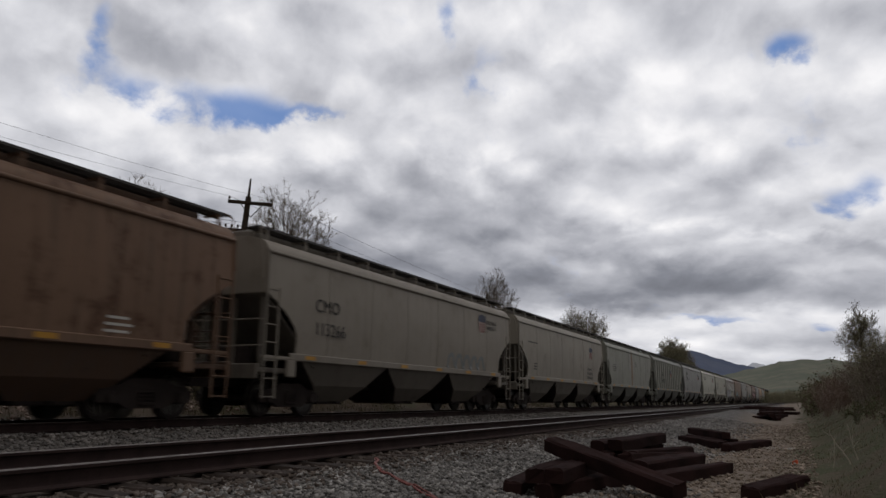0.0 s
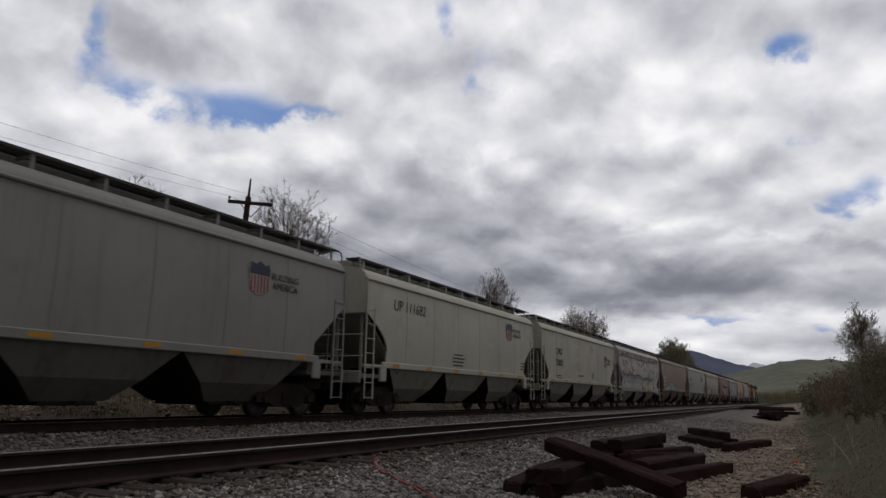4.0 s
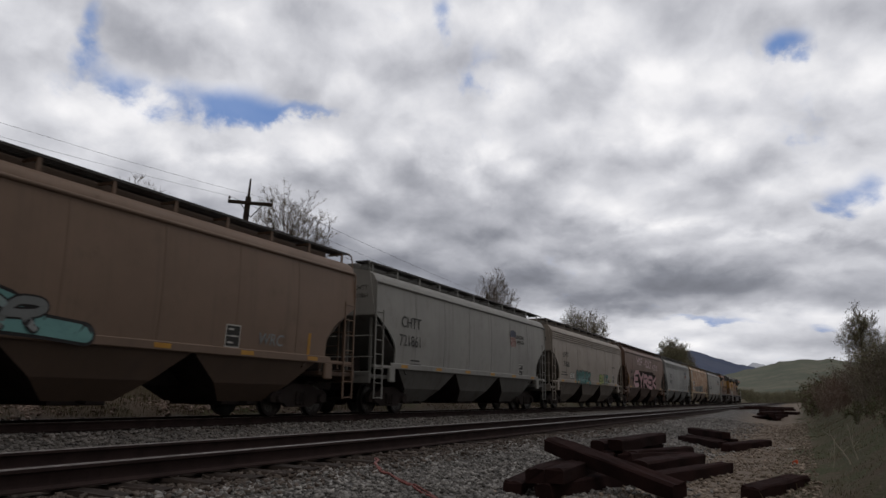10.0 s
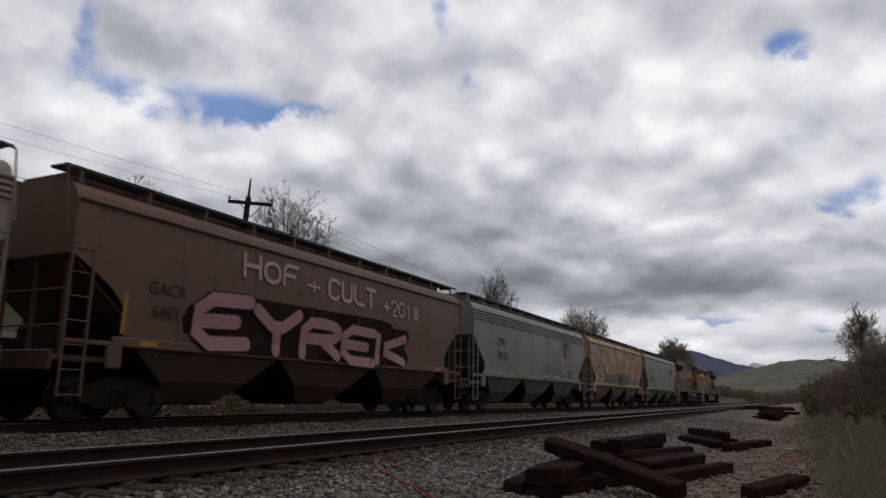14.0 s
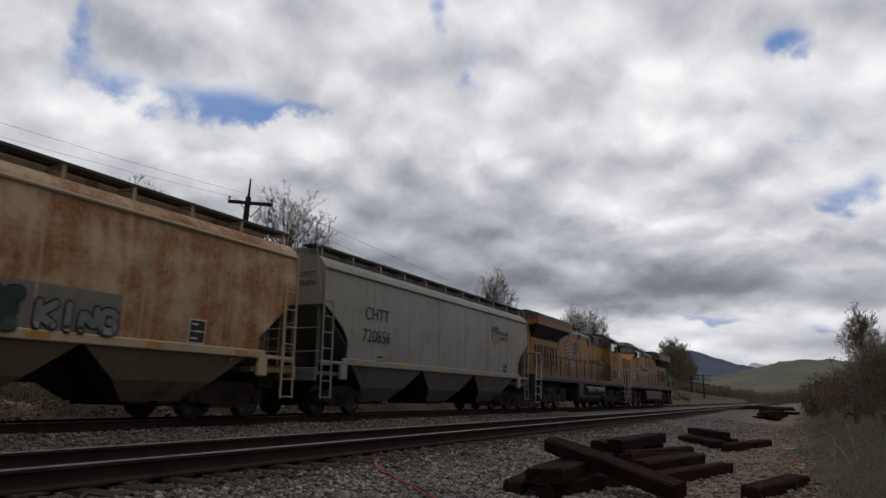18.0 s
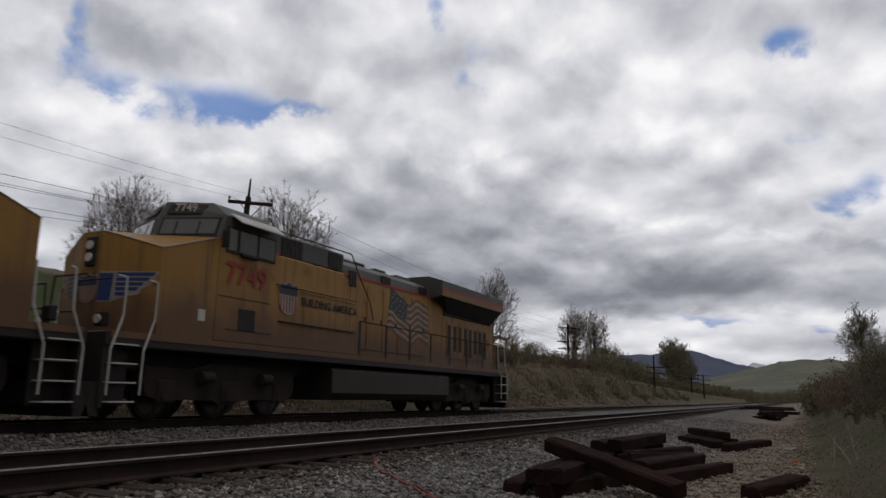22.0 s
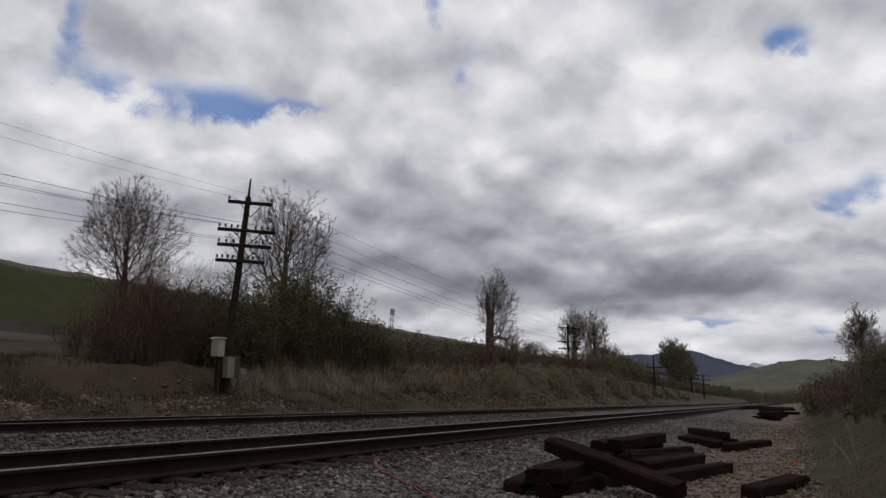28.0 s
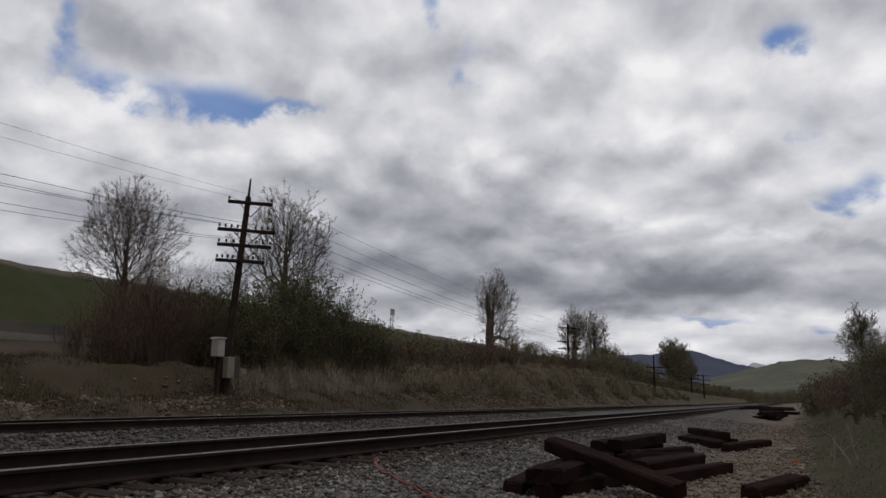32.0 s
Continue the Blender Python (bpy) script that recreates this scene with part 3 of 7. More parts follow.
def rubble_runs(x, y, rng):
    """Rock spills down the cut bank: a few distinct patches, and a thin scatter."""
    p = np.full(len(x), 0.03)
    for cx, cy, rx, ry, k in ((17.6, 17.0, 1.9, 0.7, 0.6), (11.5, 16.9, 1.5, 0.5, 0.45), (20.6, 16.7, 1.2, 0.5, 0.4), (46.0, 17.4, 10.0, 1.0, 0.55), (64.0, 17.6, 7.0, 0.9, 0.5)):
        p = np.maximum(p, k * np.exp(-((x - cx) / rx) ** 2 - ((y - cy) / ry) ** 2))
    return rng.random(len(x)) < p * np.clip((fbm(x * 1.3, y * 1.6, 3, 21) - 0.3) * 4, 0.05, 1)


stones("rubble", "pale broken rocks on the cut bank", 60000, 8.0, 80, 15.5, 18.6, 0.04, 0.17, M_RUBBLE, 16, 1.7, rubble_runs, 0.15)


def blades(name, label, n, x0, x1, y0, y1, h0, h1, w, material, seed, bias=1.4, keep=None, lean=0.5, clump=0):
    """Thin three-sided grass blades that bend over."""
    rng = np.random.default_rng(seed)
    x = x0 + (x1 - x0) * rng.random(n) ** bias
    y = y0 + (y1 - y0) * rng.random(n)
    if keep is not None:
        m = keep(x, y, rng)
        x, y = x[m], y[m]
    if clump:
        x, y = np.repeat(x, clump), np.repeat(y, clump)
        x, y = x + rng.normal(0, 0.09, len(x)), y + rng.normal(0, 0.09, len(y))
    n = len(x)
    z = ground_z(x, y) - 0.02
    h = h0 + (h1 - h0) * rng.random(n)
    a = rng.random(n) * 6.283
    ln = lean * h * (0.3 + rng.random(n))
    ca, sa = np.cos(a), np.sin(a)
    ww = w * (0.6 + 0.8 * rng.random(n))
    p = np.stack([x, y, z], -1)
    side = np.stack([-sa * ww, ca * ww, 0 * ww], -1)
    midp = p + np.stack([ca * ln * 0.35, sa * ln * 0.35, h * 0.6], -1)
    tip = p + np.stack([ca * ln, sa * ln, h], -1)
    v = np.stack([p - side, p + side, midp + side * 0.7, midp - side * 0.7, tip], 1).reshape(-1, 3)
    k = 5 * np.arange(n)[:, None]
    quads = (np.array([0, 1, 2, 3])[None] + k)
    tris = (np.array([3, 2, 4])[None] + k)
    me = bpy.data.meshes.new(name)
    me.from_pydata(v.tolist(), [], quads.tolist() + tris.tolist())
    me.materials.append(material)
    return tagged(new(name, me), label, kind="stuff")


patchy = lambda x, y, rng: rng.random(len(x)) < np.clip((fbm(x * 0.8, y * 0.8, 3, 31) - 0.35) * 4, 0.02, 1)
blades("grass", "short green grass on the near bank", 90000, 5.5, 45, -6.0, 0.45, 0.015, 0.06, 0.0035, M_GRASS_NEAR, 41, 1.5, patchy)
blades("dry_grass", "dry straw grass on the near bank", 1300, 5.5, 45, -6.0, 0.4, 0.05, 0.2, 0.003, M_DRY, 42, 1.5, patchy)
blades("grass", "rough green grass on the far bank", 110000, 9.0, 100, 15.9, 21.5, 0.04, 0.22, 0.006, M_GRASS, 43, 1.6, patchy)
blades("dry_grass", "pale dry grass tufts along the top of the far bank", 420, 22.5, 90, 18.3, 19.8, 0.3, 0.75, 0.011, M_DRY, 44, 1.2, None, 0.6, 14)

blades("dry_grass", "tall bleached grass along the foot of the bushes", 260, 20.3, 36, 18.0, 18.7, 0.3, 0.7, 0.006, M_STRAW, 46, 1.1, None, 0.9, 12)

# ---------------------------------------------------------------- tracks
RAIL_SECTION = [(-0.07, 0), (0.07, 0), (0.07, 0.012), (0.014, 0.032), (0.010, 0.05), (0.010, 0.125), (0.016, 0.133), (0.036, 0.14), (0.036, 0.166), (0.030, 0.172)]
RAIL_SECTION = RAIL_SECTION + [(-a, b) for a, b in RAIL_SECTION[::-1][:-1]][:-1] + [(-0.07, 0.012)]


def rail_geo(y, top):
    g = Geo()
    sec = RAIL_SECTION
    n = len(sec)
    xs = list(np.linspace(-90, 60, 16)) + [120, 250, 600, 1500, 3000]
    v = [(x, y + a, top - 0.172 + b) for x in xs for a, b in sec]
    f, m = [], []
    for i in range(len(xs) - 1):
        for j in range(n):
            f.append((i * n + j, i * n + (j + 1) % n, (i + 1) * n + (j + 1) % n, (i + 1) * n + j))
            a, b = sec[j], sec[(j + 1) % n]
            m.append(1 if a[1] > 0.165 and b[1] > 0.165 else 0)
    g.v, g.f, g.m = v, f, m
    return g


def tie_mesh(name, material, seed, l=2.6, w=0.225, h=0.18):
    """A rough-sawn tie with checked ends, lying along y."""
    rng = random.Random(seed)
    g = Geo()
    rows = []
    ny = 7
    sec = [(-0.5, -0.5), (-0.5, 0.36), (-0.4, 0.5), (-0.1, 0.47), (0.12, 0.5), (0.4, 0.5), (0.5, 0.38), (0.5, -0.5)]
    v = []
    for j in range(ny):
        y = -l / 2 + l * j / (ny - 1)
        k = 0.93 if j in (0, ny - 1) else 1.0
        for a, b in sec:
            v.append((a * w * k + rng.uniform(-.007, .007), y + (rng.uniform(-.015, .015) if j in (0, ny - 1) else 0), b * h * k + rng.uniform(-.008, .008)))
    n = len(sec)
    f = [(j * n + i, j * n + (i + 1) % n, (j + 1) * n + (i + 1) % n, (j + 1) * n + i) for j in range(ny - 1) for i in range(n)]
    f += [tuple(range(n))[::-1], tuple(range((ny - 1) * n, ny * n))]
    g.add(v, f)
    return g.mesh(name, material)


TIES = [tie_mesh("tie", M_TIE, s) for s in range(5)]
OLD_TIES = [tie_mesh("old_tie", M_OLD_TIE, 20 + s, 2.45, 0.20, 0.15) for s in range(5)]


def build_track(name, label, cy, top, x0, count, head):
    tr = thing(name, label, kind="structure", category="")
    for sgn in (-1, 1):
        part("rail", rail_geo(cy + sgn * GAUGE / 2, top), [M_RAIL_SIDE, head], tr, "rusty rail with a polished head")
    rng = random.Random(int(cy))
    plate = Geo()
    plate.box(-0.09, 0.09, -0.17, 0.17, 0, 0.016, 0.004)
    for sx in (-0.05, 0.05):
        for sy in (-0.095, 0.095):
            plate.box(sx - 0.012, sx + 0.012, sy - 0.02, sy + 0.02, 0.016, 0.05, 0.004)
    pm = plate.mesh("tie_plate", M_RAIL_SIDE)
    for i in range(count):
        x = x0 + 0.5 * i + rng.uniform(-0.03, 0.03)
        t = part("tie", TIES[rng.randrange(5)], None, tr)
        t.matrix_local = pose(x, cy + rng.uniform(-.05, .05), top - 0.172 - 0.016 - 0.088, 0, 0, rng.uniform(-1.5, 1.5))
        if x < 32:
            for sgn in (-1, 1):
                q = part("tie_plate", pm, None, t)
                q.matrix_local = t.matrix_local.inverted() @ pose(x, cy + sgn * GAUGE / 2, top - 0.172 - 0.015)
    return tr


build_track("near_track", "near railway track with rusty rails on dark wooden ties", NEAR_Y, NEAR_Z, 1.5, 150, M_RAIL_DULL)
build_track("far_track", "far railway track with rusty rails on dark wooden ties", FAR_Y, 0.0, 4.0, 120, M_RAIL_TOP)

# ---------------------------------------------------------------- train: shared running gear
def wheel_mesh(r):
    g = Geo()
    g.lathe([(0.08, -0.09), (0.10, -0.075), (r * 0.45, -0.035), (r * 0.78, -0.05), (r * 0.84, -0.068), (r * 0.99, -0.068), (r, -0.06)], 28)
    g.lathe([(r, -0.06), (r * 0.995, 0.045), (r * 1.06, 0.055), (r * 1.06, 0.075), (r * 0.8, 0.075), (r * 0.4, 0.04), (0.1, 0.06)], 28, m=1)
    return g.mesh("wheel", [M_WHEEL, M_TREAD], True)


CAR_WHEEL, LOCO_WHEEL = wheel_mesh(0.455), wheel_mesh(0.53)


def bogie_mesh():
    """Side frames with sprung bolster of a two-axle freight bogie."""
    g = Geo()
    out = [(-1.18, 0.36), (-0.72, 0.36), (-0.5, 0.24), (0.5, 0.24), (0.72, 0.36), (1.18, 0.36), (1.22, 0.5), (1.12, 0.66), (0.72, 0.70), (0.42, 0.84), (-0.42, 0.84), (-0.72, 0.70), (-1.12, 0.66), (-1.22, 0.5)]
    for s in (-1, 1):
        y = s * 1.0
        g.prism(out, y - 0.07, y + 0.07)
        for x in (-0.89, 0.89):
            g.lathe([(0.02, -0.16), (0.11, -0.16), (0.13, -0.12), (0.13, 0.1)], 12, y=y if s < 0 else y + 0.02, x=x, z=0.455)
        for x in (-0.16, 0, 0.16):
            for zz in (0.36, 0.43, 0.50, 0.57):
                g.lathe([(0.06, -0.03), (0.075, 0), (0.06, 0.03)], 10, y=y + s * 0.09, x=x, z=zz)
    g.box(-0.2, 0.2, -1.05, 1.05, 0.62, 0.8, 0.02)
    for x in (-0.89, 0.89):
        g.tube((x, -0.8, 0.455), (x, 0.8, 0.455), 0.08, 0.08, 10)
    return g.mesh("bogie", M_TRUCK)


BOGIE = bogie_mesh()


def coupler_mesh():
    g = Geo()
    g.box(-0.1, 0.75, -0.09, 0.09, 0.76, 0.94, 0.02)
    g.prism([(0.70, 0.72), (0.98, 0.72), (1.05, 0.80), (1.05, 0.92), (0.98, 0.98), (0.70, 0.98)], -0.16, 0.16)
    g.pipe([(0.5, -0.3, 0.8), (0.8, -0.32, 0.55), (1.1, -0.2, 0.5)], 0.025)
    return g.mesh("coupler", M_STEEL_DARK)


COUPLER = coupler_mesh()


def add_bogie(car, x, name="truck"):
    b = part(name, BOGIE, None, car)
    b.location = (x, 0, 0)
    for dx in (-0.89, 0.89):
        for s in (-1, 1):
            w = part("wheel", CAR_WHEEL, None, b)
            w.matrix_local = pose(dx, s * 0.78, 0.455, 0, 0, 0 if s < 0 else 180)


# ---------------------------------------------------------------- train: covered hopper cars
SILL_Z, EAVE_Z = 1.56, 4.04


def side_y(z, bulge):
    return 1.50 + bulge * math.sin(math.pi * min(max((z - SILL_Z) / (EAVE_Z - SILL_Z), 0), 1))


def hopper_car(label, length, body, trim, under, round_sides=True, cut="curve", ribs=0, bands=False, stripes=True, name="hopper_car", posts=11, sill_low=1.40, bay_paint=None):
    """A three-bay covered hopper car. Returns the car, whose near side faces -y."""
    car = thing(name, label, "hopper car", "covered hopper cars of the train")
    h = length / 2
    hb = h - 0.62                 # end panels
    inner = hb - 1.30             # foot of the end cut
    bulge = 0.05 if round_sides else 0.02
    top_cut, low_cut = 3.02, 1.9

    def edge(z):
        if z >= top_cut:
            return hb
        if z <= low_cut:
            return inner
        t = (top_cut - z) / (top_cut - low_cut)
        if cut == "curve":
            return hb - (hb - inner) * math.sin(t * math.pi / 2) ** 1.0
        return hb - (hb - inner) * t

    zs = sorted(set([SILL_Z, low_cut, top_cut, EAVE_Z] + list(np.linspace(SILL_Z, EAVE_Z, 9)) + list(np.linspace(low_cut, top_cut, 9))))
    cols = 28
    for s in (-1, 1):
        g = Geo()
        rows = [[(-edge(z) + 2 * edge(z) * i / cols, s * side_y(z, bulge), z) for i in range(cols + 1)] for z in zs]
        g.sheet(rows, (0, -s * 0.05, 0))
        part("side_sheet", g, body, car, smooth=True)
        for i in range(ribs):
            x = -hb + 0.5 + (2 * hb - 1.0) * i / (ribs - 1)
            zlow = SILL_Z
            while edge(zlow) < abs(x) + 0.05 and zlow < EAVE_Z:
                zlow += 0.05
            r = Geo()
            r.prism([(x - 0.075, s * (1.5)), (x - 0.045, s * 1.60), (x + 0.045, s * 1.60), (x + 0.075, s * 1.5)], zlow, EAVE_Z - 0.05, "z")
            part("rib", r, body, car)
        g = Geo()
        for i in range(0 if ribs else 6):
            x = (-1 + 2 * (i + 0.5) / 6) * (inner - 0.2)
            q = Geo()
            q.sheet([[(xx, s * (side_y(zz, bulge) + 0.005), zz) for xx in (x - 0.018, x + 0.018)] for zz in np.linspace(SILL_Z + 0.04, EAVE_Z - 0.04, 9)], (0, -s * 0.006, 0))
            part("weld_seam", q, trim, car)
        if bands:
            for zc in (3.93, 3.82, 3.71):
                q = Geo()
                q.box(-hb, hb, min(s * 1.48, s * 1.56), max(s * 1.48, s * 1.56), zc - 0.035, zc + 0.035, 0.02)
                part("side_band", q, body, car)
        g.tube((-hb - 0.02, s * 1.50, 4.05), (hb + 0.02, s * 1.50, 4.05), 0.05, 0.05, 10)
        part("top_chord", g, trim, car, smooth=True)
        g = Geo()
        g.box(-inner - 0.25, inner + 0.25, min(s * 1.46, s * 1.53), max(s * 1.46, s * 1.53), sill_low, 1.59, 0.02)
        for e in (-1, 1):
            xa, xb = sorted((e * (inner + 0.24), e * (hb + 0.02)))
            g.box(xa, xb, min(s * 1.44, s * 1.52), max(s * 1.44, s * 1.52), max(sill_low, 1.34), 1.49, 0.015)
        sill = part("side_sill", g, trim, car)
        if stripes:
            for i in range(6):
                x = -inner + 0.6 + (2 * inner - 1.2) * i / 5
                q = Geo()
                q.box(x - 0.22, x + 0.22, min(s * 1.532, s * 1.536), max(s * 1.532, s * 1.536), 1.45, 1.55)
                part("reflector", q, M_YELLOW_STRIPE, sill, "amber reflective strip")
    # roof, arched across
    g = Geo()
    half = [(1.49, 4.07), (1.46, 4.18), (1.38, 4.29), (1.24, 4.38), (1.0, 4.45), (0.6, 4.50), (0.0, 4.52)]
    arch = [(-y, z) for y, z in half] + [(y, z) for y, z in half[-2::-1]]
    g.sheet([[(x, y, z) for y, z in arch] for x in np.linspace(-hb, hb, 5)], (0, 0, -0.05))
    part("roof", g, body, car, smooth=True)
    g = Geo()
    g.box(-hb + 0.35, hb - 0.35, -0.72, 0.72, 4.44, 4.75, 0.04)
    hatch = part("hatch_cover", g, under, car, "long roof hatch")
    for i in range(9):
        q = Geo()
        x = -hb + 1.2 + (2 * hb - 2.4) * i / 8
        q.box(x - 0.03, x + 0.03, -0.74, 0.74, 4.735, 4.79, 0.008)
        part("hatch_bar", q, trim, hatch)
    # end panels and slope sheets
    for e in (-1, 1):
        g = Geo()
        xa, xb = e * (hb - 0.05), e * hb
        g.prism([(-1.48, 3.02), (1.48, 3.02), (1.5, 4.05)] + [(y, z - 0.02) for y, z in arch[::-1]] + [(-1.5, 4.05)], min(xa, xb), max(xa, xb), "x")
        part("end_panel", g, body, car)
        g = Geo()
        g.sheet([[(e * (hb - 0.02), -1.46, 3.04), (e * (hb - 0.02), 1.46, 3.04)], [(e * (inner - 0.9), -1.44, 1.30), (e * (inner - 0.9), 1.44, 1.30)]], (0, 0, -0.05))
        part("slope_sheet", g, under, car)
        g = Geo()
        x0, x1 = sorted((e * (inner - 0.1), e * (h - 0.42)))
        g.box(x0, x1, -1.42, 1.42, 1.08, 1.2, 0.02)
        xs0, xs1 = sorted((e * (h - 0.42), e * (h - 0.5)))
        g.box(xs0, xs1, -1.5, 1.5, 0.92, 1.28, 0.02)
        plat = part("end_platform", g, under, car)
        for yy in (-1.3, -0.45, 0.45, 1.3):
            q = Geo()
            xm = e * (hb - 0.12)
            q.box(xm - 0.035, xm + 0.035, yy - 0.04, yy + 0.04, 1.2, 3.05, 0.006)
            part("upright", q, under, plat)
        g = Geo()
        g.box(e * (hb - 0.5) - 0.3, e * (hb - 0.5) + 0.3, -0.55, 0.1, 1.22, 1.75, 0.06)
        g.tube((e * (hb - 0.85), 0.5, 1.4), (e * (hb - 0.25), 0.5, 1.4), 0.16, 0.16, 12)
        part("brake_gear", g, M_STEEL_DARK, car)
        c = part("coupler", COUPLER, None, car)
        c.matrix_local = pose(e * (h - 1.02), 0, 0, 0, 0, 0 if e > 0 else 180)
        for s in (-1, 1):
            g = Geo()
            xo, xi = e * (hb + 0.01), e * (hb - 0.45)
            for xx, zt in ((xo, 4.02), (xi, 3.18)):
                g.box(xx - 0.022, xx + 0.022, s * 1.55 - 0.02, s * 1.55 + 0.02, 0.98 if xx == xo else 0.46, zt, 0.004)
            g.box(xo - 0.018, xo + 0.018, s * 1.55 - 0.015, s * 1.55 + 0.015, 0.46, 1.0, 0.003)
            for q in range(7):
                g.tube((xo, s * 1.55, 0.5 + 0.435 * q), (xi, s * 1.55, 0.5 + 0.435 * q), 0.014, 0.014, 6)
            part("ladder", g, trim, car)
            g = Geo()
            g.pipe([(e * (h - 0.50), s * 1.50, 3.35), (e * (h - 0.50), s * 1.30, 4.62), (e * (hb - 0.1), s * 1.25, 4.70)], 0.02)
            part("grab_iron", g, trim, car)
        g = Geo()
        xx = e * (hb + 0.05)
        for yy in (-0.42, -1.0):
            g.box(xx - 0.018, xx + 0.018, yy * e - 0.02, yy * e + 0.02, 1.3, 3.95 if yy < -0.9 else 3.3, 0.004)
        for q in range(5):
            g.tube((xx, -0.42 * e, 1.55 + 0.42 * q), (xx, -1.0 * e, 1.55 + 0.42 * q), 0.014, 0.014, 6)
        for zz in (1.72, 2.36):
            g.tube((xx, -1.5, zz), (xx, 1.5, zz), 0.016, 0.016, 6)
        part("end_ladder", g, trim, car)
        x0, x1 = sorted((e * inner, e * (inner + 0.34)))
        for s in (-1, 1):
            g = Geo()
            g.box(x0, x1, min(s * 1.42, s * 1.54), max(s * 1.42, s * 1.54), 0.98, 1.42, 0.03)
            part("jacking_pad", g, trim, car)
        add_bogie(car, e * (h - 2.35))
    # running boards on posts
    for s in (-1, 1):
        g = Geo()
        n = int((2 * hb + 0.24) / 0.12)
        ya, yb = sorted((s * 0.80, s * 1.24))
        g.box(-hb - 0.12, hb + 0.12, ya, ya + 0.03, 4.655, 4.71)
        g.box(-hb - 0.12, hb + 0.12, yb - 0.03, yb, 4.655, 4.71)
        for yy in np.linspace(ya + 0.06, yb - 0.06, 5):
            g.box(-hb - 0.12, hb + 0.12, yy - 0.024, yy + 0.024, 4.685, 4.705)
        for i in range(n):
            x = -hb - 0.1 + i * 0.12
            g.box(x - 0.008, x + 0.008, ya, yb, 4.67, 4.70)
        part("running_board", g, M_GRATE, car, "steel grating walkway")
        for i in range(posts):
            x = -hb + 0.25 + (2 * hb - 0.5) * i / (posts - 1)
            q = Geo()
            q.box(x - 0.045, x + 0.045, min(s * 1.19, s * 1.22), max(s * 1.19, s * 1.22), 4.36, 4.66, 0.006)
            q.box(x - 0.03, x + 0.03, min(s * 0.74, s * 1.2), max(s * 0.74, s * 1.2), 4.60, 4.655, 0.006)
            part("walkway_post", q, trim, car)
    # bays and centre sill
    pitch = 2 * (inner - 0.3) / 3
    for i in range(3):
        x = (i - 1) * pitch
        t, b = pitch * 0.5 - 0.02, 0.52
        g = Geo()
        v = [(x - t, -1.44, 1.42), (x + t, -1.44, 1.42), (x + t, 1.44, 1.42), (x - t, 1.44, 1.42),
             (x - b - 0.80, -1.22, 0.80), (x + b + 0.80, -1.22, 0.80), (x + b + 0.80, 1.22, 0.80), (x - b - 0.80, 1.22, 0.80),
             (x - b - 0.25, -0.85, 0.38), (x + b + 0.25, -0.85, 0.38), (x + b + 0.25, 0.85, 0.38), (x - b - 0.25, 0.85, 0.38)]
        g.add(v, [(0, 1, 5, 4), (2, 3, 7, 6), (4, 5, 9, 8), (6, 7, 11, 10), (3, 2, 1, 0)])
        # sloping end faces near-black: their shade is painted into the bay
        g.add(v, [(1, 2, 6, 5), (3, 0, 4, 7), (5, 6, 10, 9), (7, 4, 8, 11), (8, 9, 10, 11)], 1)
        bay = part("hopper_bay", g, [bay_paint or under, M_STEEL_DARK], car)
        q = Geo()
        q.box(x - b - 0.1, x + b + 0.1, -0.85, 0.85, 0.30, 0.42, 0.02)
        q.tube((x, -1.1, 0.36), (x, 1.1, 0.36), 0.03, 0.03, 8)
        part("outlet_gate", q, M_STEEL_DARK, bay)
    g = Geo()
    g.box(-h + 0.5, h - 0.5, -0.2, 0.2, 0.72, 1.1, 0.02)
    part("center_sill", g, M_STEEL_DARK, car)
    return car, dict(hb=hb, inner=inner, bulge=bulge)


def mark(car, dims, words, x, z, size, material, grow=0.0, spacing=1.0, lift=0.018, name="lettering", wide=1.0, shear=0.0, label="", tilt=0.0):
    """Painted words on the near side sheet."""
    me = text_mesh(words, size, material, grow, 0.002, spacing, shear, wide)
    me.name = name
    ob = part(name, me, None, car, label)
    bulge = dims["bulge"]
    y = max(side_y(z, bulge), 1.533 if z - 0.36 * size < 1.62 else 0) + lift
    lean = math.degrees(math.atan((side_y(z + 0.2, bulge) - side_y(z - 0.2, bulge)) / 0.4))
    ob.matrix_local = pose(x, -y, z, -lean, tilt, 0)
    return ob


def panel(car, dims, x, z, w, h, material, name="stencil", lift=0.005, label="", sub=None):
    g = Geo()
    bulge = dims["bulge"]
    rows = [[(xx, -side_y(zz, bulge) - lift, zz) for xx in (x - w / 2, x + w / 2)] for zz in np.linspace(z - h / 2, z + h / 2, 2 if h < 0.3 else 7)]
    g.sheet(rows, (0, 0.004, 0))
    return part(name, g, material, sub or car, label)


def small_print(car, dims, x, z, rows, w, material=None):
    """Unreadable small stencilling as plain bars."""
    for i in range(rows):
        panel(car, dims, x + 0.04 * (i % 2), z - 0.13 * i, w * (0.7 + 0.3 * ((i * 37) % 10) / 10), 0.05, material or M_BLACK, "stencil_bar")


M_SHIELD_WHITE, M_SHIELD_BLUE, M_SHIELD_RED = plain("dusty_emblem_white", (0.40, 0.39, 0.37), (0.32, 0.31, 0.29), 0.6, 0.0, 5, 0.05), plain("dull_emblem_blue", (0.045, 0.055, 0.11), (0.05, 0.055, 0.085), 0.6, 0.0, 5, 0.05), plain("dull_emblem_red", (0.26, 0.05, 0.045), (0.20, 0.05, 0.04), 0.6, 0.0, 5, 0.05)


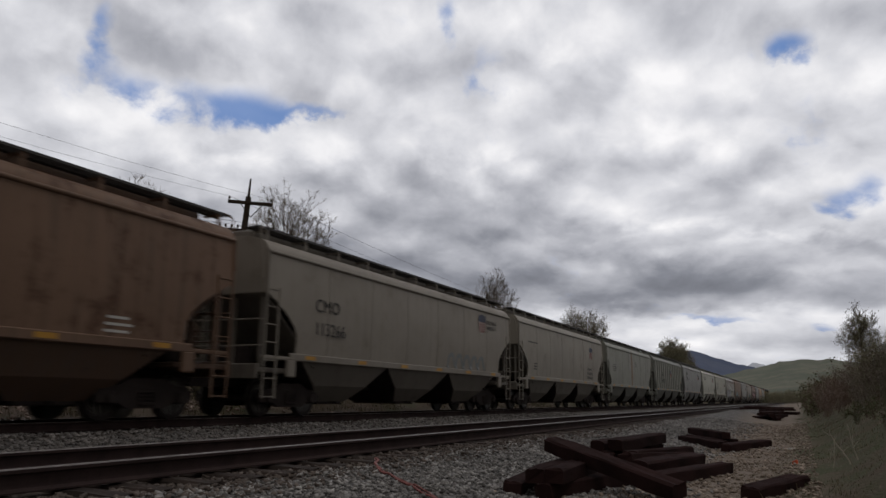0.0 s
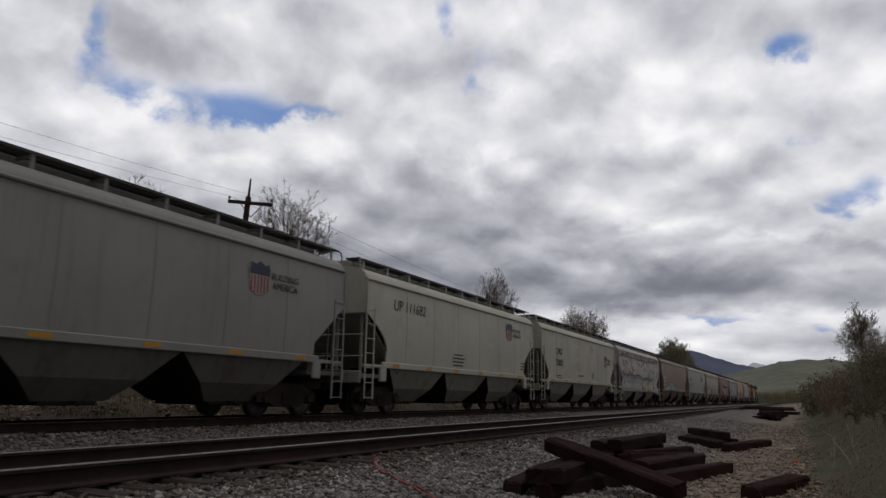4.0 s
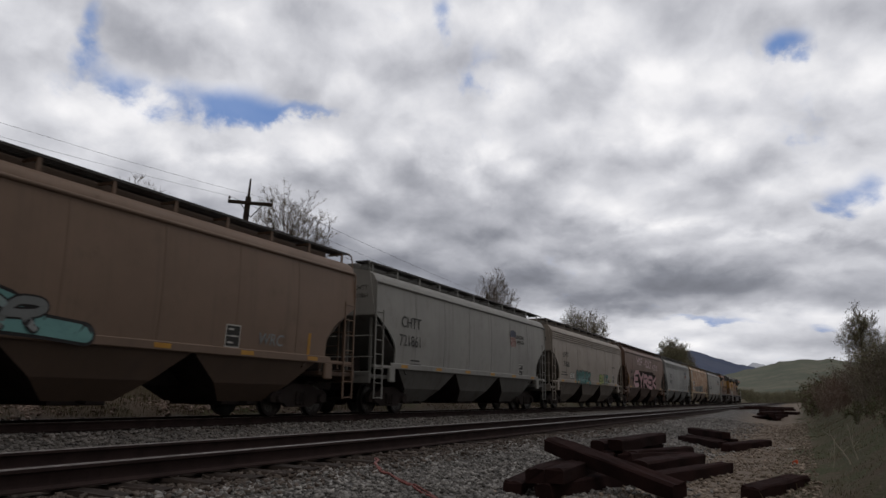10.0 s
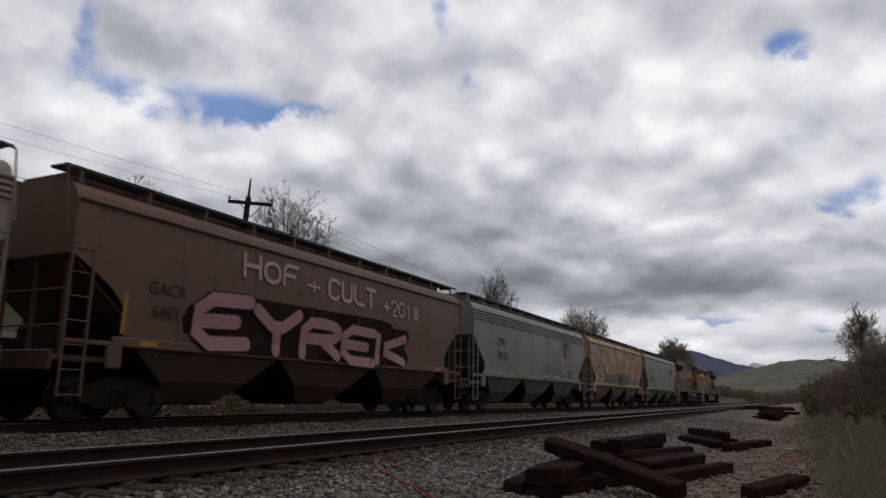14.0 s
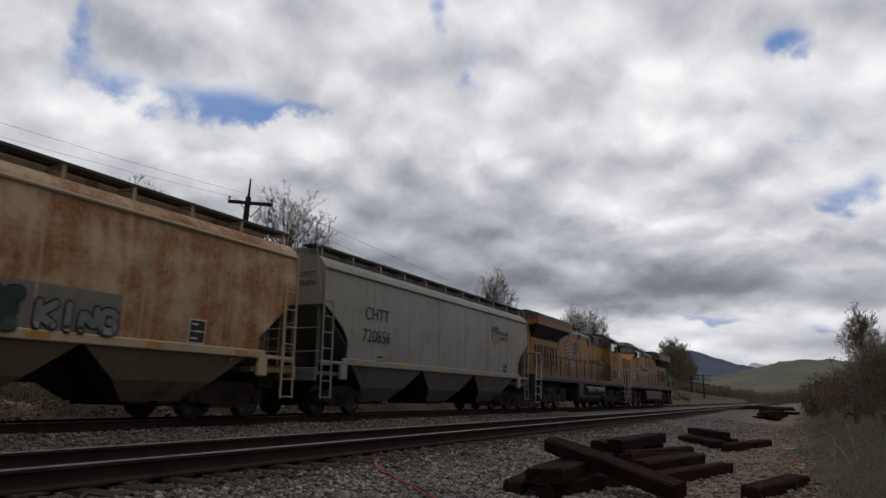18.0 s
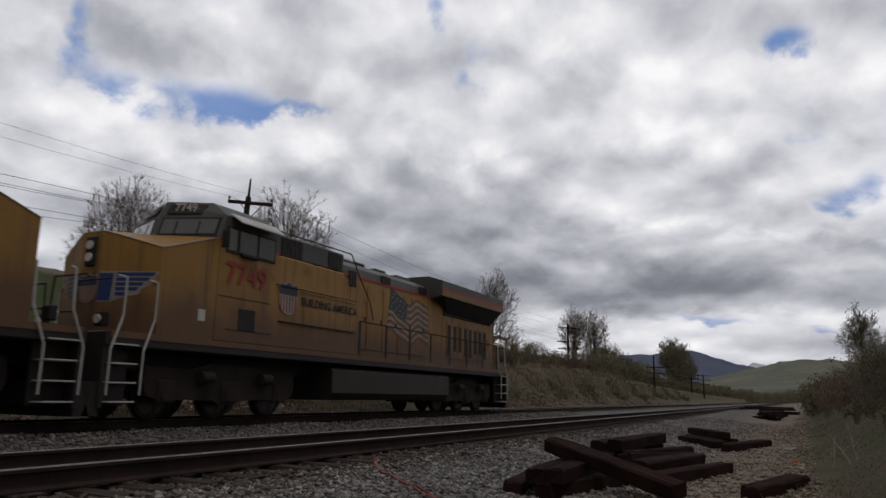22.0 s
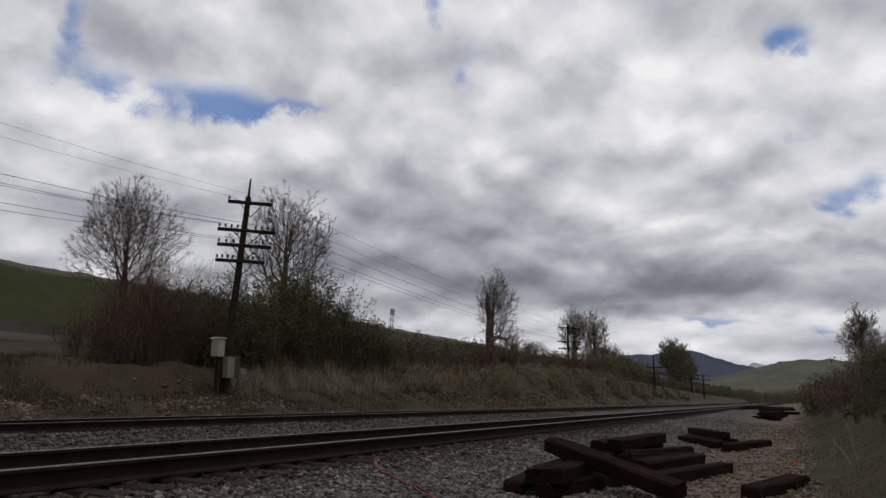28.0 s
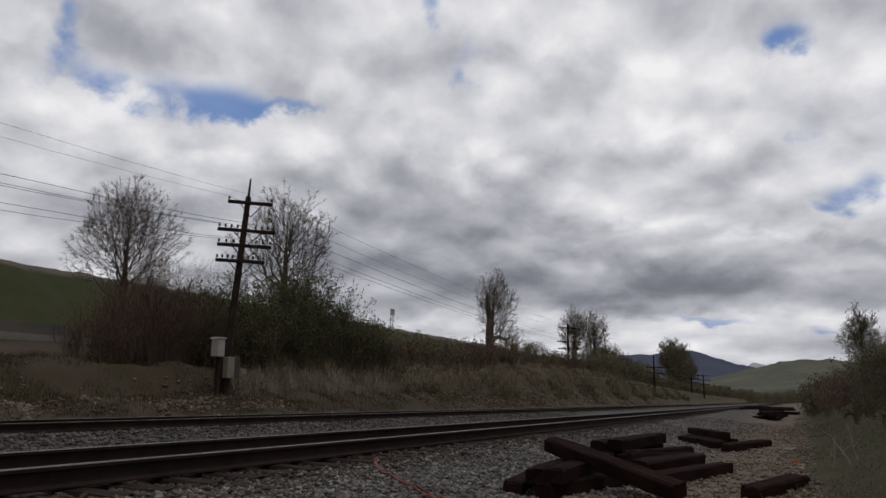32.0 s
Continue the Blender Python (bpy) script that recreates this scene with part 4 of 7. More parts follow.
def shield(parent, place, size, name="shield_emblem"):
    """A heraldic shield of red and white stripes under a blue top."""
    w, h = size * 0.46, size
    out = [(-w, 0.28 * h), (-w * 0.85, 0.46 * h), (-w * 0.45, 0.40 * h), (0, 0.5 * h), (w * 0.45, 0.40 * h), (w * 0.85, 0.46 * h), (w, 0.28 * h),
           (w * 0.92, -0.1 * h), (w * 0.8, -0.34 * h), (w * 0.35, -0.48 * h), (0, -0.5 * h), (-w * 0.35, -0.48 * h), (-w * 0.8, -0.34 * h), (-w * 0.92, -0.1 * h)]
    g = Geo()
    g.prism(out, -0.003, 0.0)
    base = part(name, g, M_SHIELD_WHITE, parent, "striped shield emblem with a dark blue top")
    base.matrix_local = place
    g = Geo()
    g.prism([(-w * 0.93, 0.08 * h), (-w * 0.93, 0.27 * h), (-w * 0.8, 0.43 * h), (-w * 0.45, 0.37 * h), (0, 0.47 * h), (w * 0.45, 0.37 * h), (w * 0.8, 0.43 * h), (w * 0.93, 0.27 * h), (w * 0.93, 0.08 * h)], -0.006, -0.003)
    part("emblem_top", g, M_SHIELD_BLUE, base)
    for i in range(6):
        x = -w * 0.75 + i * w * 0.30
        drop = -0.46 * h + 0.16 * h * (abs(x) / w) ** 2
        g = Geo()
        g.box(x - w * 0.07, x + w * 0.07, -0.006, -0.003, drop, 0.06 * h)
        part("emblem_stripe", g, M_SHIELD_RED, base)
    return base


def car_shield(car, dims, x, z, size, words=True):
    bulge = dims["bulge"]
    y = side_y(z, bulge) + 0.02
    shield(car, pose(x, -y, z), size)
    if words:
        for i, wd in enumerate(("BUILDING", "AMERICA")):
            mark(car, dims, wd, x + size * 1.15, z + 0.12 * size - 0.27 * size * i, 0.28 * size, M_BLACK)


def end_mark(car, dims, lines, y=-0.95, z=3.86, size=0.2):
    """Small stencilled marks on the end panel that faces the way of travel."""
    for i, wd in enumerate(lines):
        ob = part("lettering", text_mesh(wd, size, M_BLACK, 0.0, 0.002), None, car)
        ob.matrix_local = pose(-dims["hb"] - 0.006, y, z - 1.25 * size * i, 0, 0, -90)



def paint_set(key, c, rust, seed, **kw):
    """Paint of the sides, of the trim, and a darker, dirtier tone for bays, end sheets and hatch."""
    body = car_paint(key + "_body_paint", c, rust, seed, **kw)
    # trim slightly darkened: shade on the ladders is put into the paint
    trim = car_paint(key + "_trim_paint", tuple(0.86 * a for a in c), rust * 0.7, seed + 31, **kw)
    under = car_paint(key + "_half_tone_dirty_paint", tuple(0.52 * a for a in c), rust * 0.6, seed + 57, dirt=0.85, dirt_c=(0.085, 0.066, 0.060), rust_c=(0.07, 0.04, 0.027))
    return body, trim, under


def stencil_box(car, dims, x, z):
    b = panel(car, dims, x, z, 0.48, 0.52, M_WHITE, "data_plate", label="white-edged dark stencil plate")
    panel(car, dims, x, z + 0.12, 0.42, 0.22, M_BLACK, "stencil_field", 0.010, sub=b)
    panel(car, dims, x, z - 0.12, 0.42, 0.22, M_BLACK, "stencil_field", 0.010, sub=b)
    for i in range(3):
        panel(car, dims, x - 0.08 + 0.1 * (i % 2), z + 0.15 - 0.15 * i, 0.18, 0.04, M_WHITE, "stencil_bar", 0.015, sub=b)

# ---------------------------------------------------------------- the train, from its front cars to the pushing engines
# distance along the train of each car's middle, and its length over couplers
JOINTS = (-265.0, -247.22, -229.37, -212.23, -194.79, -176.89, -159.8, -143.3, -125.88, -108.22, -90.44, -72.7, -55.05, -37.11, -19.14, -1.42, 16.45, 37.62, 58.9)
TRAIN = []


def enlist(car, k, ahead=0.0):
    TRAIN.append((car, 0.5 * (JOINTS[k] + JOINTS[k + 1]) + ahead))


def car_len(k):
    return JOINTS[k + 1] - JOINTS[k]


# 0: rust-brown car
b, t, u = paint_set("rust_brown", (0.20, 0.122, 0.082), 0.8, 1.0, streak=1.0, dirt=0.75, rust_c=(0.12, 0.058, 0.035), dirt_c=(0.10, 0.07, 0.05))
car, d = hopper_car("rust-brown weathered covered hopper car", car_len(0), b, t, u, True, "curve")
small_print(car, d, 5.26, 1.95, 3, 0.7, M_WHITE)
enlist(car, 0)
# 1: tan car with emblem
b, t, u = paint_set("tan", (0.299, 0.273, 0.238), 0.15, 2.0)
car, d = hopper_car("dusty tan covered hopper car with small graffiti", car_len(1), b, t, u, True, "curve")
mark(car, d, "CMO", -5.76, 2.9, 0.5, M_BLACK)
mark(car, d, "113266", -5.58, 2.28, 0.5, M_BLACK)
car_shield(car, d, 5.15, 3.5, 0.85)
enlist(car, 1)
# 2: pale tan car with rounded sides
b, t, u = paint_set("pale_tan", (0.326, 0.304, 0.264), 0.05, 3.0)
car, d = hopper_car("pale tan round-sided covered hopper car", car_len(2), b, t, u, True, "curve")
small_print(car, d, -6.0, 3.2, 1, 2.0)
small_print(car, d, -5.6, 2.2, 3, 0.6)
car_shield(car, d, 4.87, 3.28, 0.8, False)
enlist(car, 2)
# 3: pale green-grey car with a rust seam
b, t, u = paint_set("pale_green", (0.29, 0.299, 0.264), 0.12, 4.0)
car, d = hopper_car("pale green-grey flat-sided hopper car with a rust seam", car_len(3), b, t, u, False, "angle")
panel(car, d, 0.0, 2.85, 0.42, 2.6, car_paint("rust_seam", (0.22, 0.12, 0.07), 0.8, 8.0), "rust_seam")
small_print(car, d, -5.8, 2.9, 4, 1.3)
small_print(car, d, 1.41, 3.35, 3, 0.7)
enlist(car, 3)
# 4: ribbed green-grey car
b, t, u = paint_set("ribbed_grey", (0.264, 0.277, 0.255), 0.12, 5.0)
car, d = hopper_car("green-grey ribbed hopper car with yellow posts and white bogie arcs", car_len(4), b, t, u, False, "angle", ribs=15)
mark(car, d, "U  P", -4.3, 2.86, 0.5, M_BLACK, 0.012, lift=0.11)
mark(car, d, "89 84 3", -4.12, 2.25, 0.5, M_BLACK, 0.012, lift=0.11)
shield(car, pose(0.35, -1.62, 3.0), 0.85)
for x, hh in ((-6.53, 0.9), (-4.27, 0.3), (-1.87, 0.3), (0.13, 0.3), (2.52, 0.3), (5.01, 0.45), (7.3, 0.9)):
    panel(car, d, x, 1.6 + hh / 2, 0.14, hh, M_YELLOW_STRIPE, "yellow_post", 0.006)
stencil_box(car, d, 5.35, 1.85)
enlist(car, 4)
# 5: grey car with a red, white and blue emblem
b, t, u = paint_set("smooth_grey", (0.299, 0.308, 0.308), 0.04, 6.0, dirt=0.3)
car, d = hopper_car("smooth grey round-sided covered hopper car", car_len(5), b, t, u, True, "angle")
mark(car, d, "CMO", -5.2, 3.50, 0.56, M_BLACK, 0.006)
mark(car, d, "112268", -5.08, 2.93, 0.52, M_BLACK, 0.006)
car_shield(car, d, 4.25, 3.31, 0.85)
small_print(car, d, -5.4, 1.85, 2, 1.2)
panel(car, d, -6.85, 1.68, 0.28, 0.12, M_RED, "red_plate")
enlist(car, 5)
# 6: pale grey car with a large emblem
b, t, u = paint_set("pale_grey", (0.50, 0.51, 0.455), 0.03, 7.0, dirt=0.25)
car, d = hopper_car("pale grey round-sided covered hopper car, fairly clean", car_len(6), b, t, u, True, "curve")
mark(car, d, "UP 111682", -4.9, 3.41, 0.5, M_BLACK)
car_shield(car, d, 4.33, 3.42, 0.85)
small_print(car, d, -1.0, 2.1, 4, 1.2)
small_print(car, d, 6.2, 2.1, 3, 0.8)
enlist(car, 6)
# 7: pale grey car with yellowed patches
b, t, u = paint_set("stained_grey", (0.46, 0.465, 0.405), 0.28, 8.0, rust_c=(0.30, 0.22, 0.12), dirt=0.3)
car, d = hopper_car("pale grey hopper car with yellowed rust patches", car_len(7), b, t, u, False, "angle", bay_paint=car_paint("dusty_grey_bay", (0.27, 0.265, 0.235), 0.2, 8.5, dirt=0.5))
end_mark(car, d, ("20802",))
mark(car, d, "CMO", -5.04, 3.02, 0.5, M_BLACK)
mark(car, d, "20802", -4.99, 2.42, 0.5, M_BLACK)
car_shield(car, d, 5.35, 2.97, 0.8)
small_print(car, d, -5.0, 1.75, 2, 1.1)
mark(car, d, "CH-110-LO5", -0.7, 1.85, 0.2, M_BLACK)
enlist(car, 7)
# 8: white car with rust and large graffiti
b, t, u = paint_set("white_rusty", (0.46, 0.46, 0.45), 0.55, 9.0, dirt=0.35, rust_c=(0.20, 0.11, 0.07))
car8, d8 = hopper_car("dirty white rust-patched hopper car with large graffiti", car_len(8), b, t, u, True, "angle", bands=True, sill_low=1.14)
enlist(car8, 8)
# 9: brown car with a white number panel
b, t, u = paint_set("dusty_brown", (0.235, 0.165, 0.125), 0.30, 10.0)
car9, d9 = hopper_car("dusty brown covered hopper car with small graffiti", car_len(9), b, t, u, True, "curve")
panel(car9, d9, -6.35, 2.3, 1.0, 0.85, car_paint("chalk_panel", (0.42, 0.40, 0.38), 0.1, 3.0), "number_panel")
mark(car9, d9, "CMO", -6.35, 2.5, 0.34, M_BLACK, lift=0.014)
mark(car9, d9, "200139", -6.35, 2.1, 0.3, M_BLACK, lift=0.014)
end_mark(car9, d9, ("CMO", "200139"))
enlist(car9, 9)
# 10: grey car
b, t, u = paint_set("plain_grey", (0.326, 0.33, 0.321), 0.06, 11.0)
car, d = hopper_car("light grey round-sided covered hopper car", car_len(10), b, t, u, True, "curve")
mark(car, d, "CHTT", -6.0, 2.93, 0.52, M_BLACK)
mark(car, d, "721861", -6.0, 2.33, 0.52, M_BLACK)
car_shield(car, d, 3.64, 3.17, 0.85)
stencil_box(car, d, 4.75, 1.8)
end_mark(car, d, ("CHTT", "721861"))
small_print(car, d, -5.6, 1.72, 2, 0.9)
enlist(car, 10)
# 11: grey-tan car with teal graffiti
b, t, u = paint_set("grey_tan", (0.365, 0.325, 0.288), 0.10, 12.0)
car11, d11 = hopper_car("grey-tan hopper car with teal graffiti along its sill", car_len(11), b, t, u, True, "curve", bands=True)
mark(car11, d11, "CHTT", -5.8, 2.89, 0.4, M_BLACK)
mark(car11, d11, "720582", -5.65, 2.4, 0.4, M_BLACK)
stencil_box(car11, d11, 5.6, 1.88)
end_mark(car11, d11, ("CHTT", "720582"))
small_print(car11, d11, -6.0, 1.96, 2, 1.2)
enlist(car11, 11)
# 12: dark brown car with pink graffiti
b, t, u = paint_set("dark_brown", (0.19, 0.115, 0.085), 0.35, 13.0)
car12, d12 = hopper_car("dark brown hopper car with large pink graffiti", car_len(12), b, t, u, True, "curve")
enlist(car12, 12)
# 13: grey car with an emblem
b, t, u = paint_set("cool_grey", (0.317, 0.33, 0.334), 0.04, 14.0)
car13, d13 = hopper_car("cool grey banded hopper car with faint graffiti", car_len(13), b, t, u, True, "angle", bands=True)
mark(car13, d13, "CMO", -5.3, 2.9, 0.5, M_BLACK)
mark(car13, d13, "70543", -5.2, 2.3, 0.5, M_BLACK)
shield(car13, pose(4.45, -1.60, 3.2), 0.9)
stencil_box(car13, d13, 5.2, 1.85)
enlist(car13, 13)
# 14: orange-rust car
b, t, u = paint_set("orange_rust", (0.56, 0.43, 0.29), 1.2, 15.0, rust_c=(0.40, 0.175, 0.075), dirt_c=(0.60, 0.50, 0.37), dirt=0.55, streak=0.9, soft=0.2, speck=0.05)
t = car_paint("cream_rusty_trim", (0.46, 0.37, 0.26), 0.45, 15.5, rust_c=(0.2, 0.1, 0.05))
car14, d14 = hopper_car("cream hopper car overrun with orange rust", car_len(14), b, t, u, True, "angle", bay_paint=car_paint("dusty_cream_bay", (0.20, 0.155, 0.115), 0.4, 16.5, dirt=0.7))
panel(car14, d14, -7.05, 3.5, 1.0, 1.05, car_paint("bare_grey_corner", (0.36, 0.34, 0.31), 0.5, 40.0, rust_c=(0.3, 0.16, 0.08)), "grey_patch", 0.003)
panel(car14, d14, -5.8, 2.56, 1.35, 0.42, M_WHITE, "number_panel", 0.004)
panel(car14, d14, -5.8, 2.02, 1.55, 0.42, M_WHITE, "number_panel", 0.004)
mark(car14, d14, "NCUX", -5.8, 2.56, 0.42, M_BLACK)
mark(car14, d14, "30580", -5.8, 2.02, 0.42, M_BLACK)
panel_end = Geo()
panel_end.box(-d14["hb"] - 0.008, -d14["hb"], -1.05, 0.35, 3.62, 3.90)
end_plate = part("number_panel", panel_end, M_WHITE, car14)
word = part("lettering", text_mesh("NCUX 30580", 0.24, M_BLACK, 0.0, 0.002), None, end_plate)
word.matrix_local = pose(-d14["hb"] - 0.012, -0.35, 3.76, 0, 0, -90)
enlist(car14, 14)
# 15: grey car next to the engines
b, t, u = paint_set("warm_grey", (0.326, 0.33, 0.317), 0.05, 16.0)
car, d = hopper_car("light grey round-sided covered hopper car before the engines", car_len(15), b, t, u, True, "curve")
mark(car, d, "CHTT", -5.51, 2.97, 0.55, M_BLACK)
mark(car, d, "720856", -5.5, 2.31, 0.55, M_BLACK)
car_shield(car, d, 4.2, 3.17, 0.85)
stencil_box(car, d, 5.39, 1.77)
small_print(car, d, -5.2, 1.72, 3, 0.5)
end_mark(car, d, ("CHTT", "720856"))
enlist(car, 15)
# ---------------------------------------------------------------- graffiti
def spray(name, c, c2=None):
    return plain(name, c, c2, 0.5, 0.0, 5, 0.05, 0.4)


G_PINK, G_TEAL, G_GREEN, G_LIME = spray("pink_spray", (0.50, 0.27, 0.30), (0.42, 0.22, 0.25)), spray("teal_spray", (0.05, 0.22, 0.20), (0.04, 0.15, 0.15)), spray("green_spray", (0.03, 0.16, 0.07)), spray("lime_spray", (0.35, 0.42, 0.10), (0.22, 0.34, 0.08))
G_CREAM, G_LILAC, G_BLACK, G_PALE = spray("cream_spray", (0.46, 0.42, 0.30), (0.38, 0.33, 0.2)), spray("lilac_spray", (0.30, 0.27, 0.33), (0.38, 0.36, 0.40)), spray("black_spray", (0.015, 0.015, 0.018)), spray("pale_blue_spray", (0.30, 0.40, 0.42), (0.22, 0.30, 0.33))
G_WINE, G_FADED = spray("dark_red_spray", (0.11, 0.035, 0.055)), spray("faded_grey_spray", (0.17, 0.19, 0.2), (0.22, 0.24, 0.25))


# letters as strokes on a grid four wide and six high
STROKES = {"A": "00 03 16 36 43 40;03 43", "C": "45 36 16 05 01 10 30 41", "D": "00 06 26 44 42 20 00", "E": "40 00 06 46;03 33", "F": "00 06 46;03 33",
           "G": "45 36 16 05 01 10 30 41 43 23", "H": "00 06;40 46;03 43", "I": "20 26", "K": "00 06;46 03 40", "L": "06 00 40", "M": "00 06 23 46 40",
           "N": "00 06 40 46", "O": "20 01 05 26 45 41 20", "P": "00 06 36 45 44 33 03", "R": "00 06 36 45 44 33 03;23 40", "S": "45 36 16 05 04 13 33 42 41 30 10 01",
           "T": "06 46;20 26", "U": "06 01 10 30 41 46", "W": "06 10 23 30 46", "Y": "06 23 46;23 20", "X": "00 46;06 40", "Z": "06 46 00 40", "B": "00 06 36 45 44 33 03;33 42 41 30 00",
           "+": "03 43;21 25", "0": "20 01 05 26 45 41 20", "1": "15 26 20", "2": "05 16 36 45 44 00 40", "4": "30 36 02 42", "6": "46 14 01 10 30 41 42 33 13 02", "8": "23 05 26 45 23 01 20 41 23"}


def spray_path(geo, dims, pts, width, lift, rounds=2):
    """One sprayed stroke with round ends along a path on the car's side."""
    for _ in range(rounds):
        fine = [pts[0]]
        for p, q in zip(pts[:-1], pts[1:]):
            fine += [(0.75 * p[0] + 0.25 * q[0], 0.75 * p[1] + 0.25 * q[1]), (0.25 * p[0] + 0.75 * q[0], 0.25 * p[1] + 0.75 * q[1])]
        pts = fine + [pts[-1]]

    def put(x, z, i):
        return (x, -(max(side_y(z, dims["bulge"]), 1.533 if z < 1.62 else 0) + lift + 0.00012 * i), z)
    w, v, f = width / 2, [], []
    n = len(pts)
    for i, (x, z) in enumerate(pts):
        ax, az = pts[max(i - 1, 0)]
        bx, bz = pts[min(i + 1, n - 1)]
        ln = math.hypot(bx - ax, bz - az) or 1e-6
        ox, oz = -(bz - az) / ln * w, (bx - ax) / ln * w
        v += [put(x + ox, z + oz, i), put(x - ox, z - oz, i)]
        if i:
            f.append((2 * i - 2, 2 * i - 1, 2 * i + 1, 2 * i))
    for i in (0, n - 1):
        k = len(v)
        x, z = pts[i]
        v += [put(x + w * math.cos(q * math.pi / 6), z + w * math.sin(q * math.pi / 6), i + n + 1) for q in range(12)]
        f.append(tuple(range(k, k + 12)))
    geo.add(v, f)


def sprayed(car, dims, words, x0, x1, z0, z1, fills, width=0.3, outline=None, edge=0.05, lift=0.012, seed=1, slant=0.0, shine=None, rounds=2, name="graffiti_letter", taper=0.0):
    """Hand-sprayed letters from x0 to x1, each its own piece; width is a share of their height."""
    rng = random.Random(seed)
    pitch = (x1 - x0) / len(words)
    for i, ch in enumerate(words):
        if ch == " ":
            continue
        hh = (z1 - z0) * (1 - taper * i / max(len(words) - 1, 1))
        w = width * hh
        lx = pitch - 0.92 * w - (0.0 if width > 0.2 else 0.12 * pitch)
        grow = 1 + rng.uniform(-0.08, 0.08)
        ox, oz, tilt = x0 + pitch * i + 0.5 * (pitch - lx), z0 + w / 2 + rng.uniform(-0.03, 0.03) * hh, rng.uniform(-0.06, 0.06)
        lines = []
        for line in STROKES[ch].split(";"):
            pts = [(int(q[0]) / 4, int(q[1]) / 6) for q in line.split()]
            lines.append([(ox + a * lx + slant * b * hh, oz + b * (hh - w) * grow + tilt * a * lx) for a, b in pts])
        k = lift + 0.004 * (i % 2)
        if outline is not None:
            g = Geo()
            for q, pts in enumerate(lines):
                spray_path(g, dims, pts, w + 2 * edge, k + 0.0015 * q, rounds)
            part("graffiti_outline", g, outline, car)
        g = Geo()
        for q, pts in enumerate(lines):
            spray_path(g, dims, pts, w, k + 0.008 + 0.0015 * q, rounds)
        letter = part(name, g, fills[i % len(fills)], car)
        if shine is not None:
            g = Geo()
            for q, pts in enumerate(lines[:1]):
                spray_path(g, dims, [(a - 0.22 * w, b + 0.22 * w) for a, b in pts[:3]], 0.10 * w, k + 0.016, rounds)
            part("graffiti_shine", g, shine, letter)


def cloud(car, dims, x, z, w, h, material, lift=0.005, seed=1, name="graffiti_cloud"):
    """A sprayed patch with a lobed edge."""
    rng = random.Random(seed)
    g = Geo()
    n = 30
    pts = []
    for i in range(n):
        a = 2 * math.pi * i / n
        k = 0.86 + 0.14 * abs(math.sin(a * 3.5 + seed)) + rng.uniform(-0.04, 0.04)
        ca, sa = math.cos(a), math.sin(a)
        px = abs(ca) ** 0.45 * math.copysign(1, ca) * w / 2 * k
        pz = abs(sa) ** 0.6 * math.copysign(1, sa) * h / 2 * k
        pts.append((x + px, max(z + pz, SILL_Z - 0.1)))
    v = [(a, -(max(side_y(b, dims["bulge"]), 1.533 if b < 1.6 else 0) + lift), b) for a, b in pts]
    mid = (x, -(side_y(z, dims["bulge"]) + lift), z)
    k = len(v)
    g.add(v + [mid], [(i, (i + 1) % k, k) for i in range(k)])
    return part(name, g, material, car)


G_PINKGREY = spray("pinkish_grey_spray", (0.33, 0.29, 0.31), (0.27, 0.25, 0.27))
M_RUST_PATCH = car_paint("flaking_rust_patch", (0.46, 0.46, 0.45), 1.30, 61.0, rust_c=(0.21, 0.12, 0.082), dirt=0.3, soft=0.16, speck=0.45)
M_TAN_STAIN = car_paint("tan_rust_stain", (0.36, 0.32, 0.27), 0.8, 62.0, rust_c=(0.27, 0.19, 0.12), dirt=0.3)
# white car: a long pale piece, a cream word on green, and black tags
G_MAROON = spray("maroon_spray", (0.13, 0.03, 0.045))
cloud(car8, d8, -3.6, 1.62, 7.2, 0.62, G_LILAC, 0.006, 3)
for i in range(9):
    cx = -6.9 + 0.82 * i
    g = Geo()
    spray_path(g, d8, [(cx - 0.45, 1.75), (cx - 0.42, 2.32), (cx, 2.52 - 0.08 * (i % 3)), (cx + 0.42, 2.30), (cx + 0.45, 1.85)], 0.13, 0.008 + 0.001 * i)
    part("graffiti_outline", g, G_BLACK, car8)
    g = Geo()
    spray_path(g, d8, [(cx - 0.12, 1.7), (cx - 0.10, 2.12), (cx + 0.12, 2.2), (cx + 0.25, 1.8)], 0.42, 0.020 + 0.001 * i)
    part("graffiti_letter", g, (G_PINKGREY, G_LILAC, G_FADED)[i % 3], car8)
for i, cx in enumerate((-6.6, -5.1, -3.7, -2.2, -0.9)):
    arc = [(cx - 0.75, 1.30), (cx - 0.62, 1.85), (cx - 0.1, 2.12), (cx + 0.45, 1.9), (cx + 0.55, 1.62)]
    bar = [(cx - 0.3, 1.36), (cx + 0.2, 1.5), (cx + 0.72, 2.02)]
    for w_, mm, k0 in ((0.42, G_MAROON, 0.034), (0.34, (G_LILAC, G_PALE, G_PINKGREY)[i % 3], 0.040)):
        for q, line in enumerate((arc, bar)):
            g = Geo()
            spray_path(g, d8, line, w_, k0 + 0.003 * q)
            part("graffiti_letter", g, mm, car8)
    cloud(car8, d8, cx - 0.1, 1.62, 0.55, 0.32, G_CREAM if i % 2 else G_FADED, 0.050, 12 + i)
rr = random.Random(88)
for i in range(46):
    gx = -7.4 + 14.6 * (i + rr.random()) / 46
    cloud(car8, d8, gx, rr.uniform(3.66, 3.98), rr.uniform(0.2, 0.9), rr.uniform(0.06, 0.22), M_RUST_PATCH, 0.078, 100 + i, "rust_patch")
